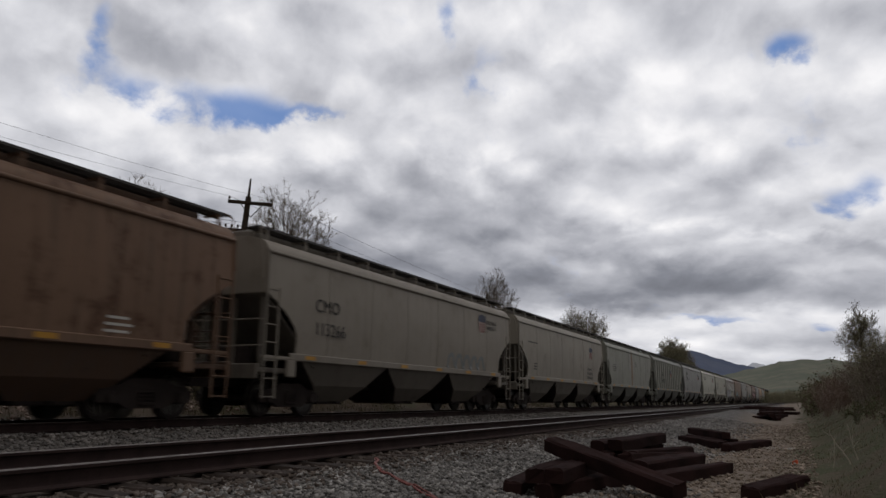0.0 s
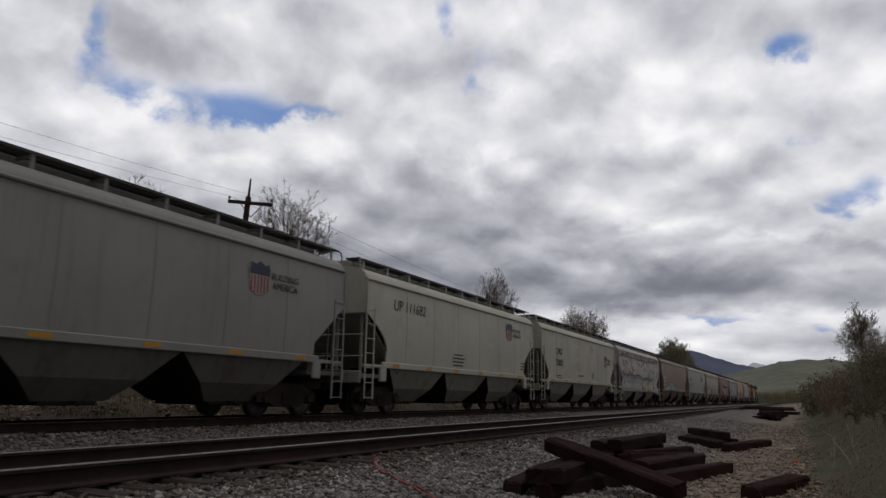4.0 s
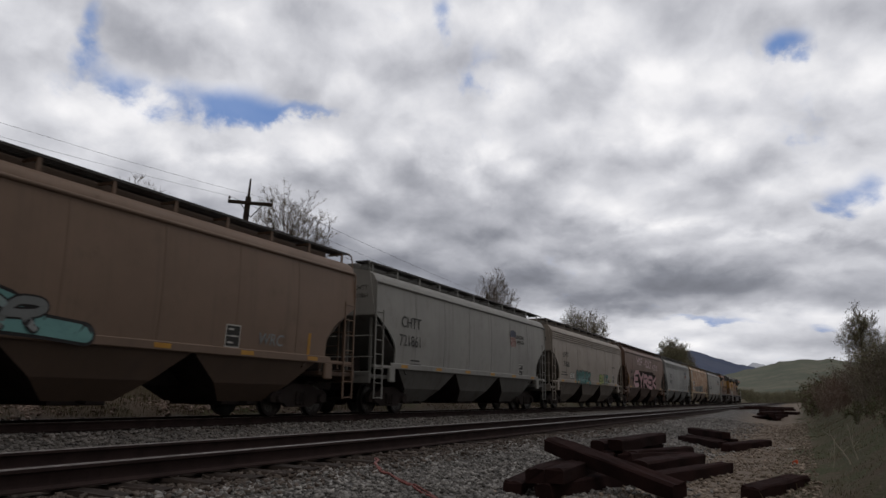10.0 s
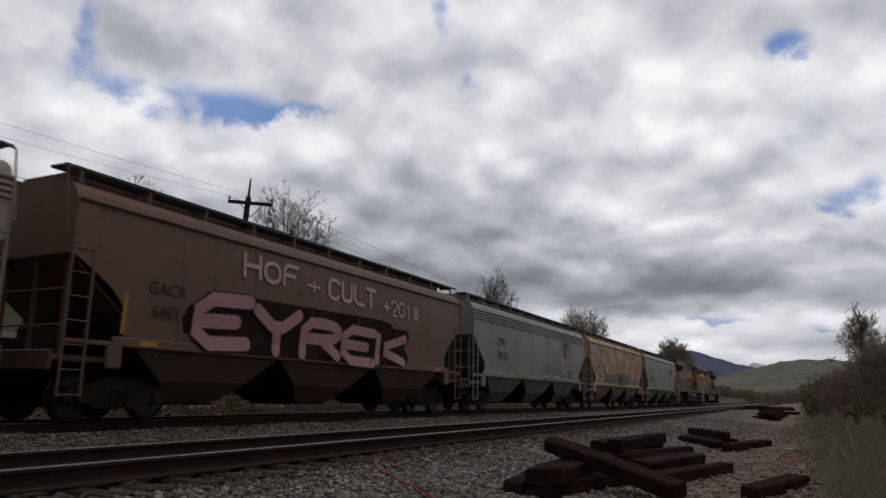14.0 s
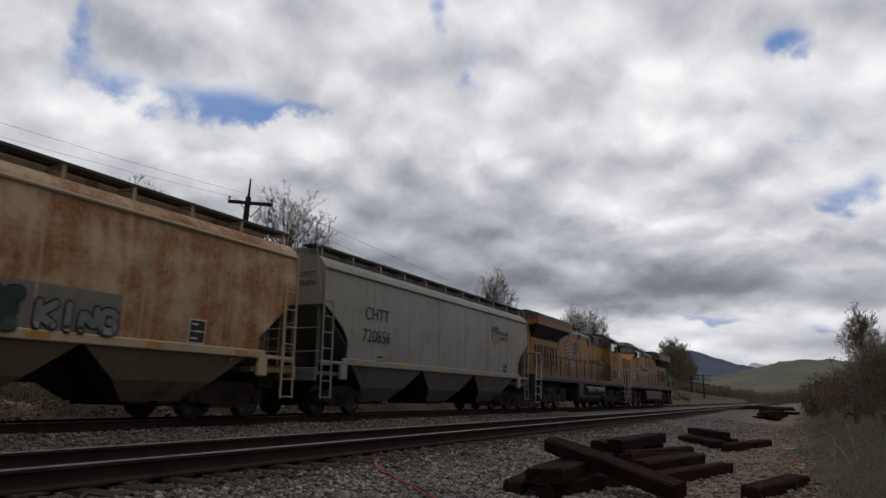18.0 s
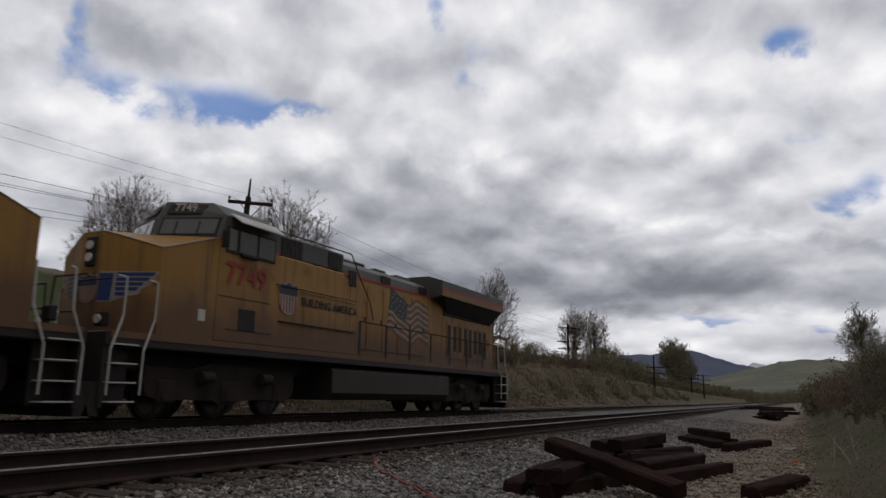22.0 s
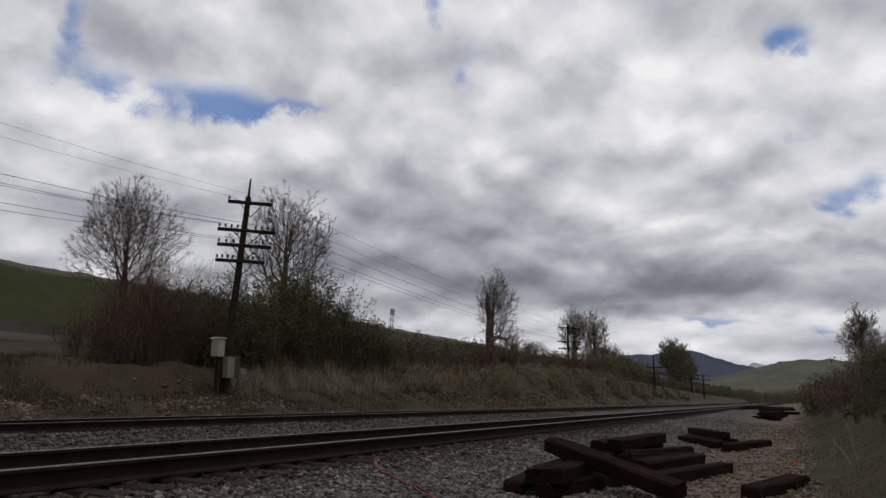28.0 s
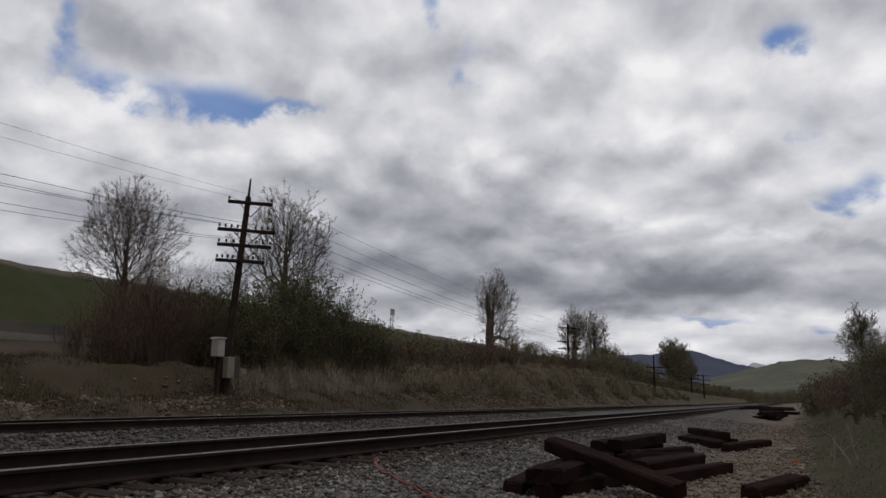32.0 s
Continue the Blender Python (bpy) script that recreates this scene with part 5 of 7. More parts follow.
for i in range(44):
    gx = rr.uniform(-7.0, 7.0) if i > 7 else rr.uniform(-7.2, -3.0)
    cloud(car8, d8, gx, rr.uniform(2.75, 3.6), rr.uniform(0.15, 0.6), rr.uniform(0.08, 0.4), M_RUST_PATCH, 0.003, 140 + i, "rust_patch")
for i in range(6):
    cloud(car8, d8, -7.0 + 0.7 * i, 2.45 + 0.2 * rr.random(), rr.uniform(0.7, 1.3), rr.uniform(0.2, 0.4), M_TAN_STAIN, 0.002, 170 + i, "rust_stain")
panel(car8, d8, -6.95, 2.5, 0.2, 0.16, M_RED, "red_plate", 0.012)
cloud(car8, d8, 2.25, 1.78, 4.7, 1.15, G_GREEN, 0.056, 21)
sprayed(car8, d8, "ASUME", 0.15, 4.45, 1.22, 2.22, (G_CREAM, G_CREAM, G_PINKGREY), 0.30, G_BLACK, 0.055, 0.060, 4, 0.10, M_WHITE)
for wd, xa, xb, za, zb_ in (("AMC+", 4.6, 5.75, 2.12, 2.45), ("WKX", 4.85, 5.6, 1.80, 2.08), ("64G", 4.85, 5.6, 1.46, 1.76), ("POZUNO", 6.15, 7.0, 2.42, 2.66), ("REP", 6.7, 7.2, 2.72, 2.98), ("EAP", 4.55, 5.3, 1.16, 1.42)):
    sprayed(car8, d8, wd, xa, xb, za, zb_, (G_BLACK,), 0.12, lift=0.03, seed=len(wd), slant=0.15, name="graffiti_tag", rounds=1)
small_print(car8, d8, 3.0, 2.72, 4, 1.2)
# brown car: pale blue piece low on the side
for w_, mm, k0 in ((0.44, G_BLACK, 0.008), (0.32, spray("aqua_spray", (0.16, 0.36, 0.36), (0.12, 0.28, 0.29)), 0.014)):
    for q, line in enumerate((((-5.75, 1.56), (-4.6, 1.66), (-3.6, 1.95)), ((-3.6, 1.95), (-2.4, 2.12), (-1.5, 1.75)), ((-2.6, 1.68), (-1.6, 1.66), (-0.55, 1.58)))):
        g = Geo()
        spray_path(g, d9, list(line), w_, k0 + 0.0015 * q)
        part("graffiti_outline", g, mm, car9)
sprayed(car9, d9, "GASR", -4.5, -1.5, 1.52, 2.1, (G_PALE, G_FADED), 0.24, G_BLACK, 0.035, 0.024, 6, 0.35)
mark(car9, d9, "WRC", 4.6, 1.85, 0.4, G_FADED, 0.004, name="graffiti_tag", shear=0.3)
stencil_box(car9, d9, 3.3, 1.85)
panel(car9, d9, 6.2, 1.8, 0.12, 0.7, M_YELLOW_STRIPE, "yellow_post")
panel(car9, d9, -7.2, 2.15, 0.10, 0.9, M_YELLOW_STRIPE, "yellow_post")
# grey-tan car: teal and lime words
sprayed(car11, d11, "DARUSE", -3.65, -0.5, 1.42, 2.16, (G_TEAL,), 0.27, G_BLACK, 0.05, 0.012, 8, 0.0, G_PALE)
sprayed(car11, d11, "SWIT", 1.65, 3.95, 1.45, 2.1, (G_LIME, G_LIME, G_TEAL, G_TEAL), 0.24, G_BLACK, 0.035, 0.012, 9, 0.05)
sprayed(car11, d11, "ES", -4.9, -4.1, 1.66, 1.96, (M_WHITE,), 0.28, G_BLACK, 0.035, 0.012, 10)
for gx in (-3.2, -1.2):
    panel(car11, d11, gx, 1.5, 0.3, 0.08, M_YELLOW_STRIPE, "reflector", 0.056)
mark(car11, d11, "SMOK", 4.1, 1.68, 0.22, G_BLACK, 0.002, shear=0.2, name="graffiti_tag")
panel(car11, d11, 4.85, 1.75, 0.22, 0.2, G_LIME, "lime_patch")
small_print(car11, d11, 5.6, 2.65, 1, 1.2)
G_PINKLIGHT = spray("pale_pink_spray", (0.60, 0.42, 0.43), (0.52, 0.36, 0.37))
# dark brown car: pink word with a white line over it
cloud(car12, d12, -0.6, 2.1, 10.4, 1.55, plain("soot_black_spray", (0.024, 0.018, 0.018), (0.045, 0.032, 0.028), 0.95, 0.0, 3, 0.05, 0.05), 0.006, 41)
sprayed(car12, d12, "EYREK", -5.4, 4.0, 1.44, 2.75, (G_PINK,), 0.245, G_BLACK, 0.035, 0.03, 11, 0.04, None, 1, taper=0.2)
for wd, xa, xb, za, zb_, w_ in (("HOF", -3.95, -1.75, 3.22, 3.84, 0.17), ("+", -1.45, -0.8, 3.2, 3.65, 0.14), ("CULT", -0.5, 2.1, 3.15, 3.8, 0.17), ("+2018", 2.5, 4.9, 3.05, 3.55, 0.14)):
    sprayed(car12, d12, wd, xa, xb, za, zb_, (G_PINKLIGHT,), w_, lift=0.02, seed=len(wd) + 3, rounds=1)
mark(car12, d12, "GACX", -6.1, 2.62, 0.36, M_BLACK)
mark(car12, d12, "6483", -6.1, 2.15, 0.36, M_BLACK)
panel(car12, d12, -7.1, 2.05, 0.09, 0.8, M_YELLOW_STRIPE, "yellow_post")
# cool grey car: thin dark word
sprayed(car13, d13, "SUMMER", 0.3, 3.7, 1.50, 2.25, (spray("ghost_grey_spray", (0.25, 0.26, 0.262), (0.28, 0.29, 0.29)),), 0.26, G_FADED, 0.035, 0.010, 13)
mark(car13, d13, "SEW HOME", 3.9, 1.75, 0.2, G_FADED, 0.002, shear=0.3, name="graffiti_tag")
G_DARK = spray("dark_teal_spray", (0.03, 0.045, 0.05), (0.05, 0.07, 0.075))
# orange car: outlined word and blue-grey words
M_PAINTOUT = car_paint("grey_painted_out_band", (0.21, 0.205, 0.195), 0.3, 44.0, rust_c=(0.24, 0.13, 0.07))
for gx, w_, h_ in ((-3.2, 3.0, 0.62), (-0.6, 2.2, 0.72), (1.6, 2.6, 0.78)):
    panel(car14, d14, gx, 1.60 + h_ / 2, w_, h_, M_PAINTOUT, "painted_out_band", 0.003 + 0.001 * (gx > -1))
sprayed(car14, d14, "KING", 1.15, 2.85, 1.60, 2.12, (G_FADED,), 0.26, G_BLACK, 0.035, 0.012, 13)
sprayed(car14, d14, "RUKE", -0.75, 0.85, 1.52, 2.25, (G_DARK,), 0.34, G_BLACK, 0.03, 0.012, 14, 0.1)
sprayed(car14, d14, "NAME", -3.7, -2.3, 1.62, 2.05, (M_PAINTOUT,), 0.24, G_DARK, 0.03, 0.012, 15)
stencil_box(car14, d14, 4.9, 1.86)
# first cars: dim dark patches
for i in range(5):
    g = Geo()
    cx = 2.3 + 0.7 * i
    spray_path(g, d, [(cx - 0.3, 1.65), (cx - 0.25, 2.05), (cx + 0.1, 2.12), (cx + 0.2, 1.85), (cx + 0.35, 1.68)], 0.16, 0.010 + 0.001 * i)
    part("faded_graffiti", g, G_FADED, TRAIN[1][0])
for i, zz in enumerate((2.3, 2.05, 1.8)):
    g = Geo()
    spray_path(g, d, [(4.0 + 0.13 * q, zz + 0.09 * (-1) ** q) for q in range(9 + i)], 0.06, 0.012)
    part("faded_graffiti", g, G_BLACK, TRAIN[2][0])
OCHRE = car_paint("ochre_stain", (0.46, 0.45, 0.37), 1.0, 20.0, rust_c=(0.37, 0.27, 0.14), dirt=0.2, soft=0.3, speck=0.05)
for gx, gz, w, h_ in ((-1.3, 3.15, 1.0, 0.55), (-1.3, 2.35, 1.2, 0.6), (-4.5, 3.15, 0.5, 0.9), (1.9, 3.55, 0.8, 0.6), (-6.3, 3.9, 0.9, 0.35), (-1.2, 3.75, 1.4, 0.3)):
    cloud(TRAIN[7][0], dict(bulge=0.02), gx, gz, w, h_, OCHRE, 0.004, int(gx * 7) + 60, "rust_stain")
for gx, gz in ((2.1, 1.95),):
    panel(TRAIN[7][0], dict(bulge=0.02), gx, gz, 0.5, 0.36, G_FADED, "painted_out_patch")

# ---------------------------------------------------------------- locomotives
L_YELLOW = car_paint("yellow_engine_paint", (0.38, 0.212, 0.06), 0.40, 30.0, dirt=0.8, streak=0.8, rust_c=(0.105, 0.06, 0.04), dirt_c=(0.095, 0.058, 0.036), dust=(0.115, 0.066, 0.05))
L_SOOTY = car_paint("sooty_yellow_paint", (0.25, 0.135, 0.052), 0.35, 34.0, dirt=0.8, rust_c=(0.10, 0.06, 0.04), dirt_c=(0.10, 0.062, 0.042))
L_GREY = car_paint("grey_engine_roof_paint", (0.095, 0.097, 0.10), 0.05, 31.0)
L_DARK = car_paint("sooty_engine_underframe", (0.027, 0.021, 0.022), 0.1, 32.0, dirt_c=(0.045, 0.035, 0.03), rust_c=(0.05, 0.03, 0.022))
L_TANK = car_paint("dusty_fuel_tank", (0.036, 0.028, 0.026), 0.2, 33.0, dirt_c=(0.05, 0.04, 0.035), rust_c=(0.06, 0.035, 0.025))
L_BLACK = plain("black_grille", (0.018, 0.016, 0.017), (0.028, 0.025, 0.025), 0.7, 0.0, 9)
M_DUSTY_WHITE = plain("dusty_white_paint", (0.36, 0.34, 0.31), (0.26, 0.24, 0.21), 0.6, 0.0, 6, 0.05)
# grey base colour stands in for sky reflected in the panes
M_PANE = plain("glass_with_painted_sky_grey", (0.11, 0.12, 0.13), (0.09, 0.10, 0.11), 0.05, 0.0, 2, 0.0, 1.0)
L_LIGHT = plain("headlight_glass", (0.7, 0.7, 0.68), (0.6, 0.6, 0.6), 0.1, 0.0, 3, 0.0, 0.8)


M_FLAG_RED, M_FLAG_WHITE, M_FLAG_BLUE = plain("faded_flag_red", (0.20, 0.075, 0.055), (0.15, 0.07, 0.045), 0.6), plain("faded_flag_white", (0.33, 0.29, 0.24), (0.25, 0.20, 0.15), 0.6), plain("faded_flag_blue", (0.045, 0.055, 0.075), (0.06, 0.06, 0.06), 0.6)


def loco(label, number, s):
    """A six-axle diesel locomotive; s = 1: cab towards -x, s = -1: cab towards +x."""
    eng = thing("locomotive", label, "locomotive", "pushing locomotives")
    hood = 1.02

    def P(name, build, mat_, parent=None, lab="", smooth=False):
        g = Geo()
        build(g)
        g.v = [(s * a, b, c) for a, b, c in g.v]
        return part(name, g, mat_, parent or eng, lab, smooth)

    P("underframe", lambda g: (g.box(-9.9, 10.8, -1.5, 1.5, 1.42, 1.70, 0.02), g.box(-9.9, 10.8, -0.6, 0.6, 1.0, 1.42, 0.02)), L_DARK)
    for y in (-1, 1):
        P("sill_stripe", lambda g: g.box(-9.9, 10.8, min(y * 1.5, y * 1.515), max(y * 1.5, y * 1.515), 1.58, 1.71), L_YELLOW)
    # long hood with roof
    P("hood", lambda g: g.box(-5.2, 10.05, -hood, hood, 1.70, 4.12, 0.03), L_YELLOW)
    P("hood_roof", lambda g: g.prism([(-hood, 4.18), (hood, 4.18), (hood - 0.06, 4.42), (hood - 0.35, 4.62), (-hood + 0.35, 4.62), (-hood + 0.06, 4.42)], -5.2, 4.3, "x"), L_GREY)
    for y in (-1, 1):
        P("red_stripe", lambda g: g.box(-5.2, 4.3, min(y * hood, y * (hood + 0.012)), max(y * hood, y * (hood + 0.012)), 4.10, 4.19), M_RED)
    for x, w in ((-0.6, 0.9), (1.5, 0.7), (3.1, 1.0)):
        P("roof_box", lambda g: g.box(x - w / 2, x + w / 2, -0.5, 0.5, 4.60, 4.78, 0.04), L_GREY)
    P("exhaust_stack", lambda g: g.box(0.2, 0.8, -0.3, 0.3, 4.6, 4.86, 0.04), L_BLACK)
    # radiator wing, as wide as the cab
    P("radiator_wing", lambda g: (g.prism([(-1.52, 4.22), (-1.52, 4.76), (-0.95, 4.94), (0.95, 4.94), (1.52, 4.76), (1.52, 4.22), (hood, 4.12), (-hood, 4.12)], 4.2, 10.35, "x")), L_GREY)
    for y in (-1, 1):
        P("red_stripe", lambda g: g.box(4.2, 10.35, min(y * 1.52, y * 1.535), max(y * 1.52, y * 1.535), 4.42, 4.50), M_RED)
        P("wing_edge", lambda g: g.box(4.2, 10.35, min(y * 1.515, y * 1.53), max(y * 1.515, y * 1.53), 4.20, 4.42), L_SOOTY)
        # black sloping sheets: radiator screen plus the wing's shade painted in
        P("radiator_screen", lambda g: g.add([(4.4, y * 1.50, 4.24), (10.3, y * 1.50, 4.24), (9.9, y * (hood + 0.05), 3.62), (5.6, y * (hood + 0.05), 3.70), (4.5, y * hood, 4.1), (10.2, y * hood, 4.1)], [(0, 1, 2, 3), (0, 3, 4), (1, 5, 2)]), L_BLACK)
    P("wing_edge", lambda g: g.box(10.35, 10.362, -1.52, 1.52, 4.22, 4.42), L_YELLOW)
    P("end_wall", lambda g: g.box(10.05, 10.38, -1.0, 1.0, 1.70, 4.30, 0.02), L_YELLOW)
    # added black box that fills in the shade below the wing
    P("air_box", lambda g: g.box(5.3, 9.95, -1.06, 1.06, 3.60, 4.1, 0.02), L_BLACK)
    P("red_stripe", lambda g: g.box(10.35, 10.365, -1.52, 1.52, 4.42, 4.50), M_RED)
    lp = P("end_headlight", lambda g: g.box(10.37, 10.45, -0.32, 0.32, 3.72, 3.98, 0.02), L_BLACK)
    for y in (-0.14, 0.14):
        P("lamp_glass", lambda g: g.tube((10.43, y, 3.85), (10.48, y, 3.85), 0.085, 0.085, 12), L_LIGHT, lp)
    # side doors with dark louvres under the wing
    for y in (-1, 1):
        ya, yb = sorted((y * hood, y * (hood + 0.02)))
        for i in range(4):
            x = 6.1 + 1.0 * i
            d_ = P("engine_door", lambda g: g.box(x - 0.48, x + 0.48, ya, yb, 2.0, 3.36, 0.008), L_YELLOW)
            for k in (-0.26, 0.26):
                P("louvre", lambda g: g.box(x + k - 0.13, x + k + 0.13, min(y * (hood + 0.02), y * (hood + 0.034)), max(y * (hood + 0.02), y * (hood + 0.034)), 2.12 + 0.16 * ((i + (k > 0)) % 2), 3.26, 0.004), L_BLACK, d_)
        for i in range(9):
            x = -4.6 + 0.98 * i
            d_ = P("engine_door", lambda g: g.box(x - 0.46, x + 0.46, ya, yb, 1.95, 3.95, 0.008), L_YELLOW)
            P("door_latch", lambda g: g.box(x + 0.36, x + 0.41, min(y * (hood + 0.02), y * (hood + 0.05)), max(y * (hood + 0.02), y * (hood + 0.05)), 2.8, 2.95, 0.006), L_DARK, d_)
        yo = 1.30 if s * y < 0 else hood + 0.05
        bx = P("blower_box", lambda g: g.box(-5.14, -1.95, min(y * 0.9, y * yo), max(y * 0.9, y * yo), 4.07 if yo > 1.2 else 4.0, 4.62, 0.03), L_GREY)
        for xa, xb in (((-4.85, -3.95), (-2.75, -2.05)) if yo > 1.2 else ((-4.3, -3.75), (-2.5, -1.98))):
            P("intake_grille", lambda g: g.box(xa, xb, min(y * (yo - 0.01), y * (yo + 0.015)), max(y * (yo - 0.01), y * (yo + 0.015)), 4.12, 4.56, 0.008), L_BLACK, bx)
            for q in range(5):
                xm = xa + (xb - xa) * (q + 0.5) / 5
                P("grille_bar", lambda g: g.box(xm - 0.008, xm + 0.008, min(y * (yo + 0.01), y * (yo + 0.025)), max(y * (yo + 0.01), y * (yo + 0.025)), 4.12, 4.56), L_GREY, bx)
        if yo > 1.2:
            P("blower_rail", lambda g: g.pipe([(-5.1, y * 1.40, 4.66), (-1.7, y * 1.40, 4.66), (-0.9, y * 1.2, 4.1), (-0.15, y * 1.12, 3.45), (0.1, y * 1.12, 2.9)], 0.018, 6), L_DARK)
            for x in (-4.9, -3.4, -2.4, -1.6):
                P("bracket", lambda g: g.prism([(x - 0.05, 4.1), (x + 0.05, 4.1), (x + 0.08, 3.78), (x - 0.08, 3.78)], min(y * 1.31, y * 1.34), max(y * 1.31, y * 1.34)), L_DARK)
        P("hood_opening", lambda g: g.box(-1.25, -0.85, min(y * hood, y * (hood + 0.03)), max(y * hood, y * (hood + 0.03)), 3.80, 4.30, 0.01), L_BLACK)
        for x in (0.95, 3.6):
            P("intake_grille", lambda g: g.box(x - 0.3, x + 0.3, min(y * (hood - 0.01), y * (hood + 0.025)), max(y * (hood - 0.01), y * (hood + 0.025)), 4.16, 4.42, 0.01), L_BLACK)
    # wide equipment cabinet behind the cab, on one side only
    wide_lo, wide_hi = (-1.45, 0.95) if s > 0 else (-0.95, 1.45)
    P("cabinet", lambda g: g.box(-5.2, -1.4, wide_lo, wide_hi, 1.70, 3.25, 0.03), L_YELLOW)
    P("cabinet", lambda g: g.box(-5.2, -1.95, wide_lo * 0.94, wide_hi * 0.94, 3.25, 4.06, 0.05), L_YELLOW)
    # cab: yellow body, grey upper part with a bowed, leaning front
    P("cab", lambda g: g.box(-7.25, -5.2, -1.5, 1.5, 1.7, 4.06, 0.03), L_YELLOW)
    rings = ((4.055, -7.25, -7.85, 1.5), (4.60, -7.08, -7.68, 1.49), (4.97, -6.98, -7.5, 0.95))

    def cab_front(y, z, off=0.0):
        zs = [r[0] for r in rings]
        a, b, c = (float(np.interp(z, zs, [r[k] for r in rings])) for k in (1, 2, 3))
        return (b + (a - b) * abs(y) / c - off, y, z)

    def cab_top(g):
        v = []
        for z, a, b, c in rings:
            v += [(a, -c, z), (b, 0, z), (a, c, z), (-5.15, c, z), (-5.15, -c, z)]
        f = [(5 * r + q, 5 * r + (q + 1) % 5, 5 * r + 5 + (q + 1) % 5, 5 * r + 5 + q) for r in range(2) for q in range(5)]
        g.add(v, f + [(4, 3, 2, 1, 0), (10, 11, 12, 13, 14)])
    roof = P("cab_roof", cab_top, L_GREY)
    P("roof_hatch", lambda g: g.box(-6.6, -5.6, -0.4, 0.4, 4.96, 5.03, 0.02), L_GREY, roof)

    def front_plate(name, y0, y1, z0, z1, off, mat_, parent=None):
        corners = ((y0, z0), (y1, z0), (y1, z1), (y0, z1))
        v = [cab_front(a, b, off) for a, b in corners] + [cab_front(a, b, off - 0.03) for a, b in corners]
        return P(name, lambda g: g.add(v, [(0, 1, 2, 3), (7, 6, 5, 4), (0, 4, 5, 1), (1, 5, 6, 2), (2, 6, 7, 3), (3, 7, 4, 0)]), mat_, parent)

    for y in (-1, 1):
        fr = front_plate("windshield_frame", y * 0.10, y * 1.40, 4.09, 4.54, 0.012, L_BLACK)
        front_plate("windshield", y * 0.15, y * 1.35, 4.13, 4.50, 0.022, M_PANE, fr)
        for q in (0.45, 0.95):
            front_plate("wiper", y * q, y * (q + 0.03), 4.13, 4.44, 0.034, L_BLACK, fr)
        nb = front_plate("number_board", y * 0.16, y * 0.92, 4.64, 4.90, 0.05, L_BLACK)
        ob = part("lettering", text_mesh(number, 0.27, M_WHITE, 0.004, 0.002), None, nb)
        yc = y * 0.57
        fx = cab_front(yc, 4.78, 0.11)
        ob.matrix_local = pose(s * fx[0], yc, 4.78, 0, 0, (-90 - y * 22) if s > 0 else (90 + y * 22))
        P("red_stripe", lambda g: g.box(-7.25, -5.15, min(y * 1.5, y * 1.512), max(y * 1.5, y * 1.512), 3.98, 4.06), M_RED)
        w = P("side_window", lambda g: g.box(-7.05, -5.3, min(y * 1.49, y * 1.52), max(y * 1.49, y * 1.52), 3.74, 4.36, 0.01), L_BLACK)
        for x0, x1 in ((-7.0, -6.72), (-6.62, -6.02), (-5.95, -5.36)):
            P("pane", lambda g: g.box(x0, x1, min(y * 1.515, y * 1.53), max(y * 1.515, y * 1.53), 3.80, 4.31, 0.005), M_PANE, w)
        P("arm_rest", lambda g: g.box(-6.6, -6.0, min(y * 1.52, y * 1.62), max(y * 1.52, y * 1.62), 3.70, 3.78, 0.02), L_BLACK, w)
        P("sunshade", lambda g: g.add([(-6.95, y * 1.46, 4.66), (-5.3, y * 1.46, 4.66), (-5.35, y * 1.80, 4.42), (-6.9, y * 1.80, 4.42), (-6.95, y * 1.46, 4.69), (-5.3, y * 1.46, 4.69), (-5.35, y * 1.80, 4.45), (-6.9, y * 1.80, 4.45)], [(0, 1, 2, 3), (7, 6, 5, 4), (0, 4, 5, 1), (1, 5, 6, 2), (2, 6, 7, 3), (3, 7, 4, 0)]), M_WHITE_METAL)
        P("mirror", lambda g: g.box(-7.25, -7.2, min(y * 1.55, y * 1.75), max(y * 1.55, y * 1.75), 3.8, 4.2, 0.01), L_BLACK)
        P("vent_box", lambda g: g.box(-6.48, -5.92, min(y * 1.49, y * 1.52), max(y * 1.49, y * 1.52), 2.0, 2.5, 0.01), L_BLACK)
        P("builder_plate", lambda g: g.box(-7.75, -7.55, min(y * 1.5, y * 1.508), max(y * 1.5, y * 1.508), 2.1, 2.35), M_WHITE)
        for zz, xa, xb in ((2.72, -7.2, -5.4), (1.98, -6.9, -5.3), (2.35, -5.0, -1.5), (3.25, -5.15, -1.45)):
            P("side_seam", lambda g: g.box(xa, xb, min(y * 1.45, y * 1.508), max(y * 1.45, y * 1.508), zz, zz + 0.018), L_DARK)
    # nose, with slanted cheeks and a top that rises to the windshield
    def nose(g):
        v = [(-7.26, -1.499, 1.7), (-8.85, -1.5, 1.7), (-9.35, -0.3, 1.7), (-9.35, 0.3, 1.7), (-8.85, 1.5, 1.7), (-7.26, 1.499, 1.7),
             (-7.26, -1.499, 4.03), (-8.85, -1.5, 3.50), (-9.35, -0.3, 3.86), (-9.35, 0.3, 3.86), (-8.85, 1.5, 3.50), (-7.26, 1.499, 4.03), (-7.85, 0, 4.1)]
        g.add(v, [(0, 1, 7, 6), (1, 2, 8, 7), (2, 3, 9, 8), (3, 4, 10, 9), (4, 5, 11, 10), (7, 8, 12), (7, 12, 6), (8, 9, 12), (9, 10, 12), (10, 11, 12), (5, 4, 3, 2, 1, 0)])
    P("nose", nose, L_YELLOW)
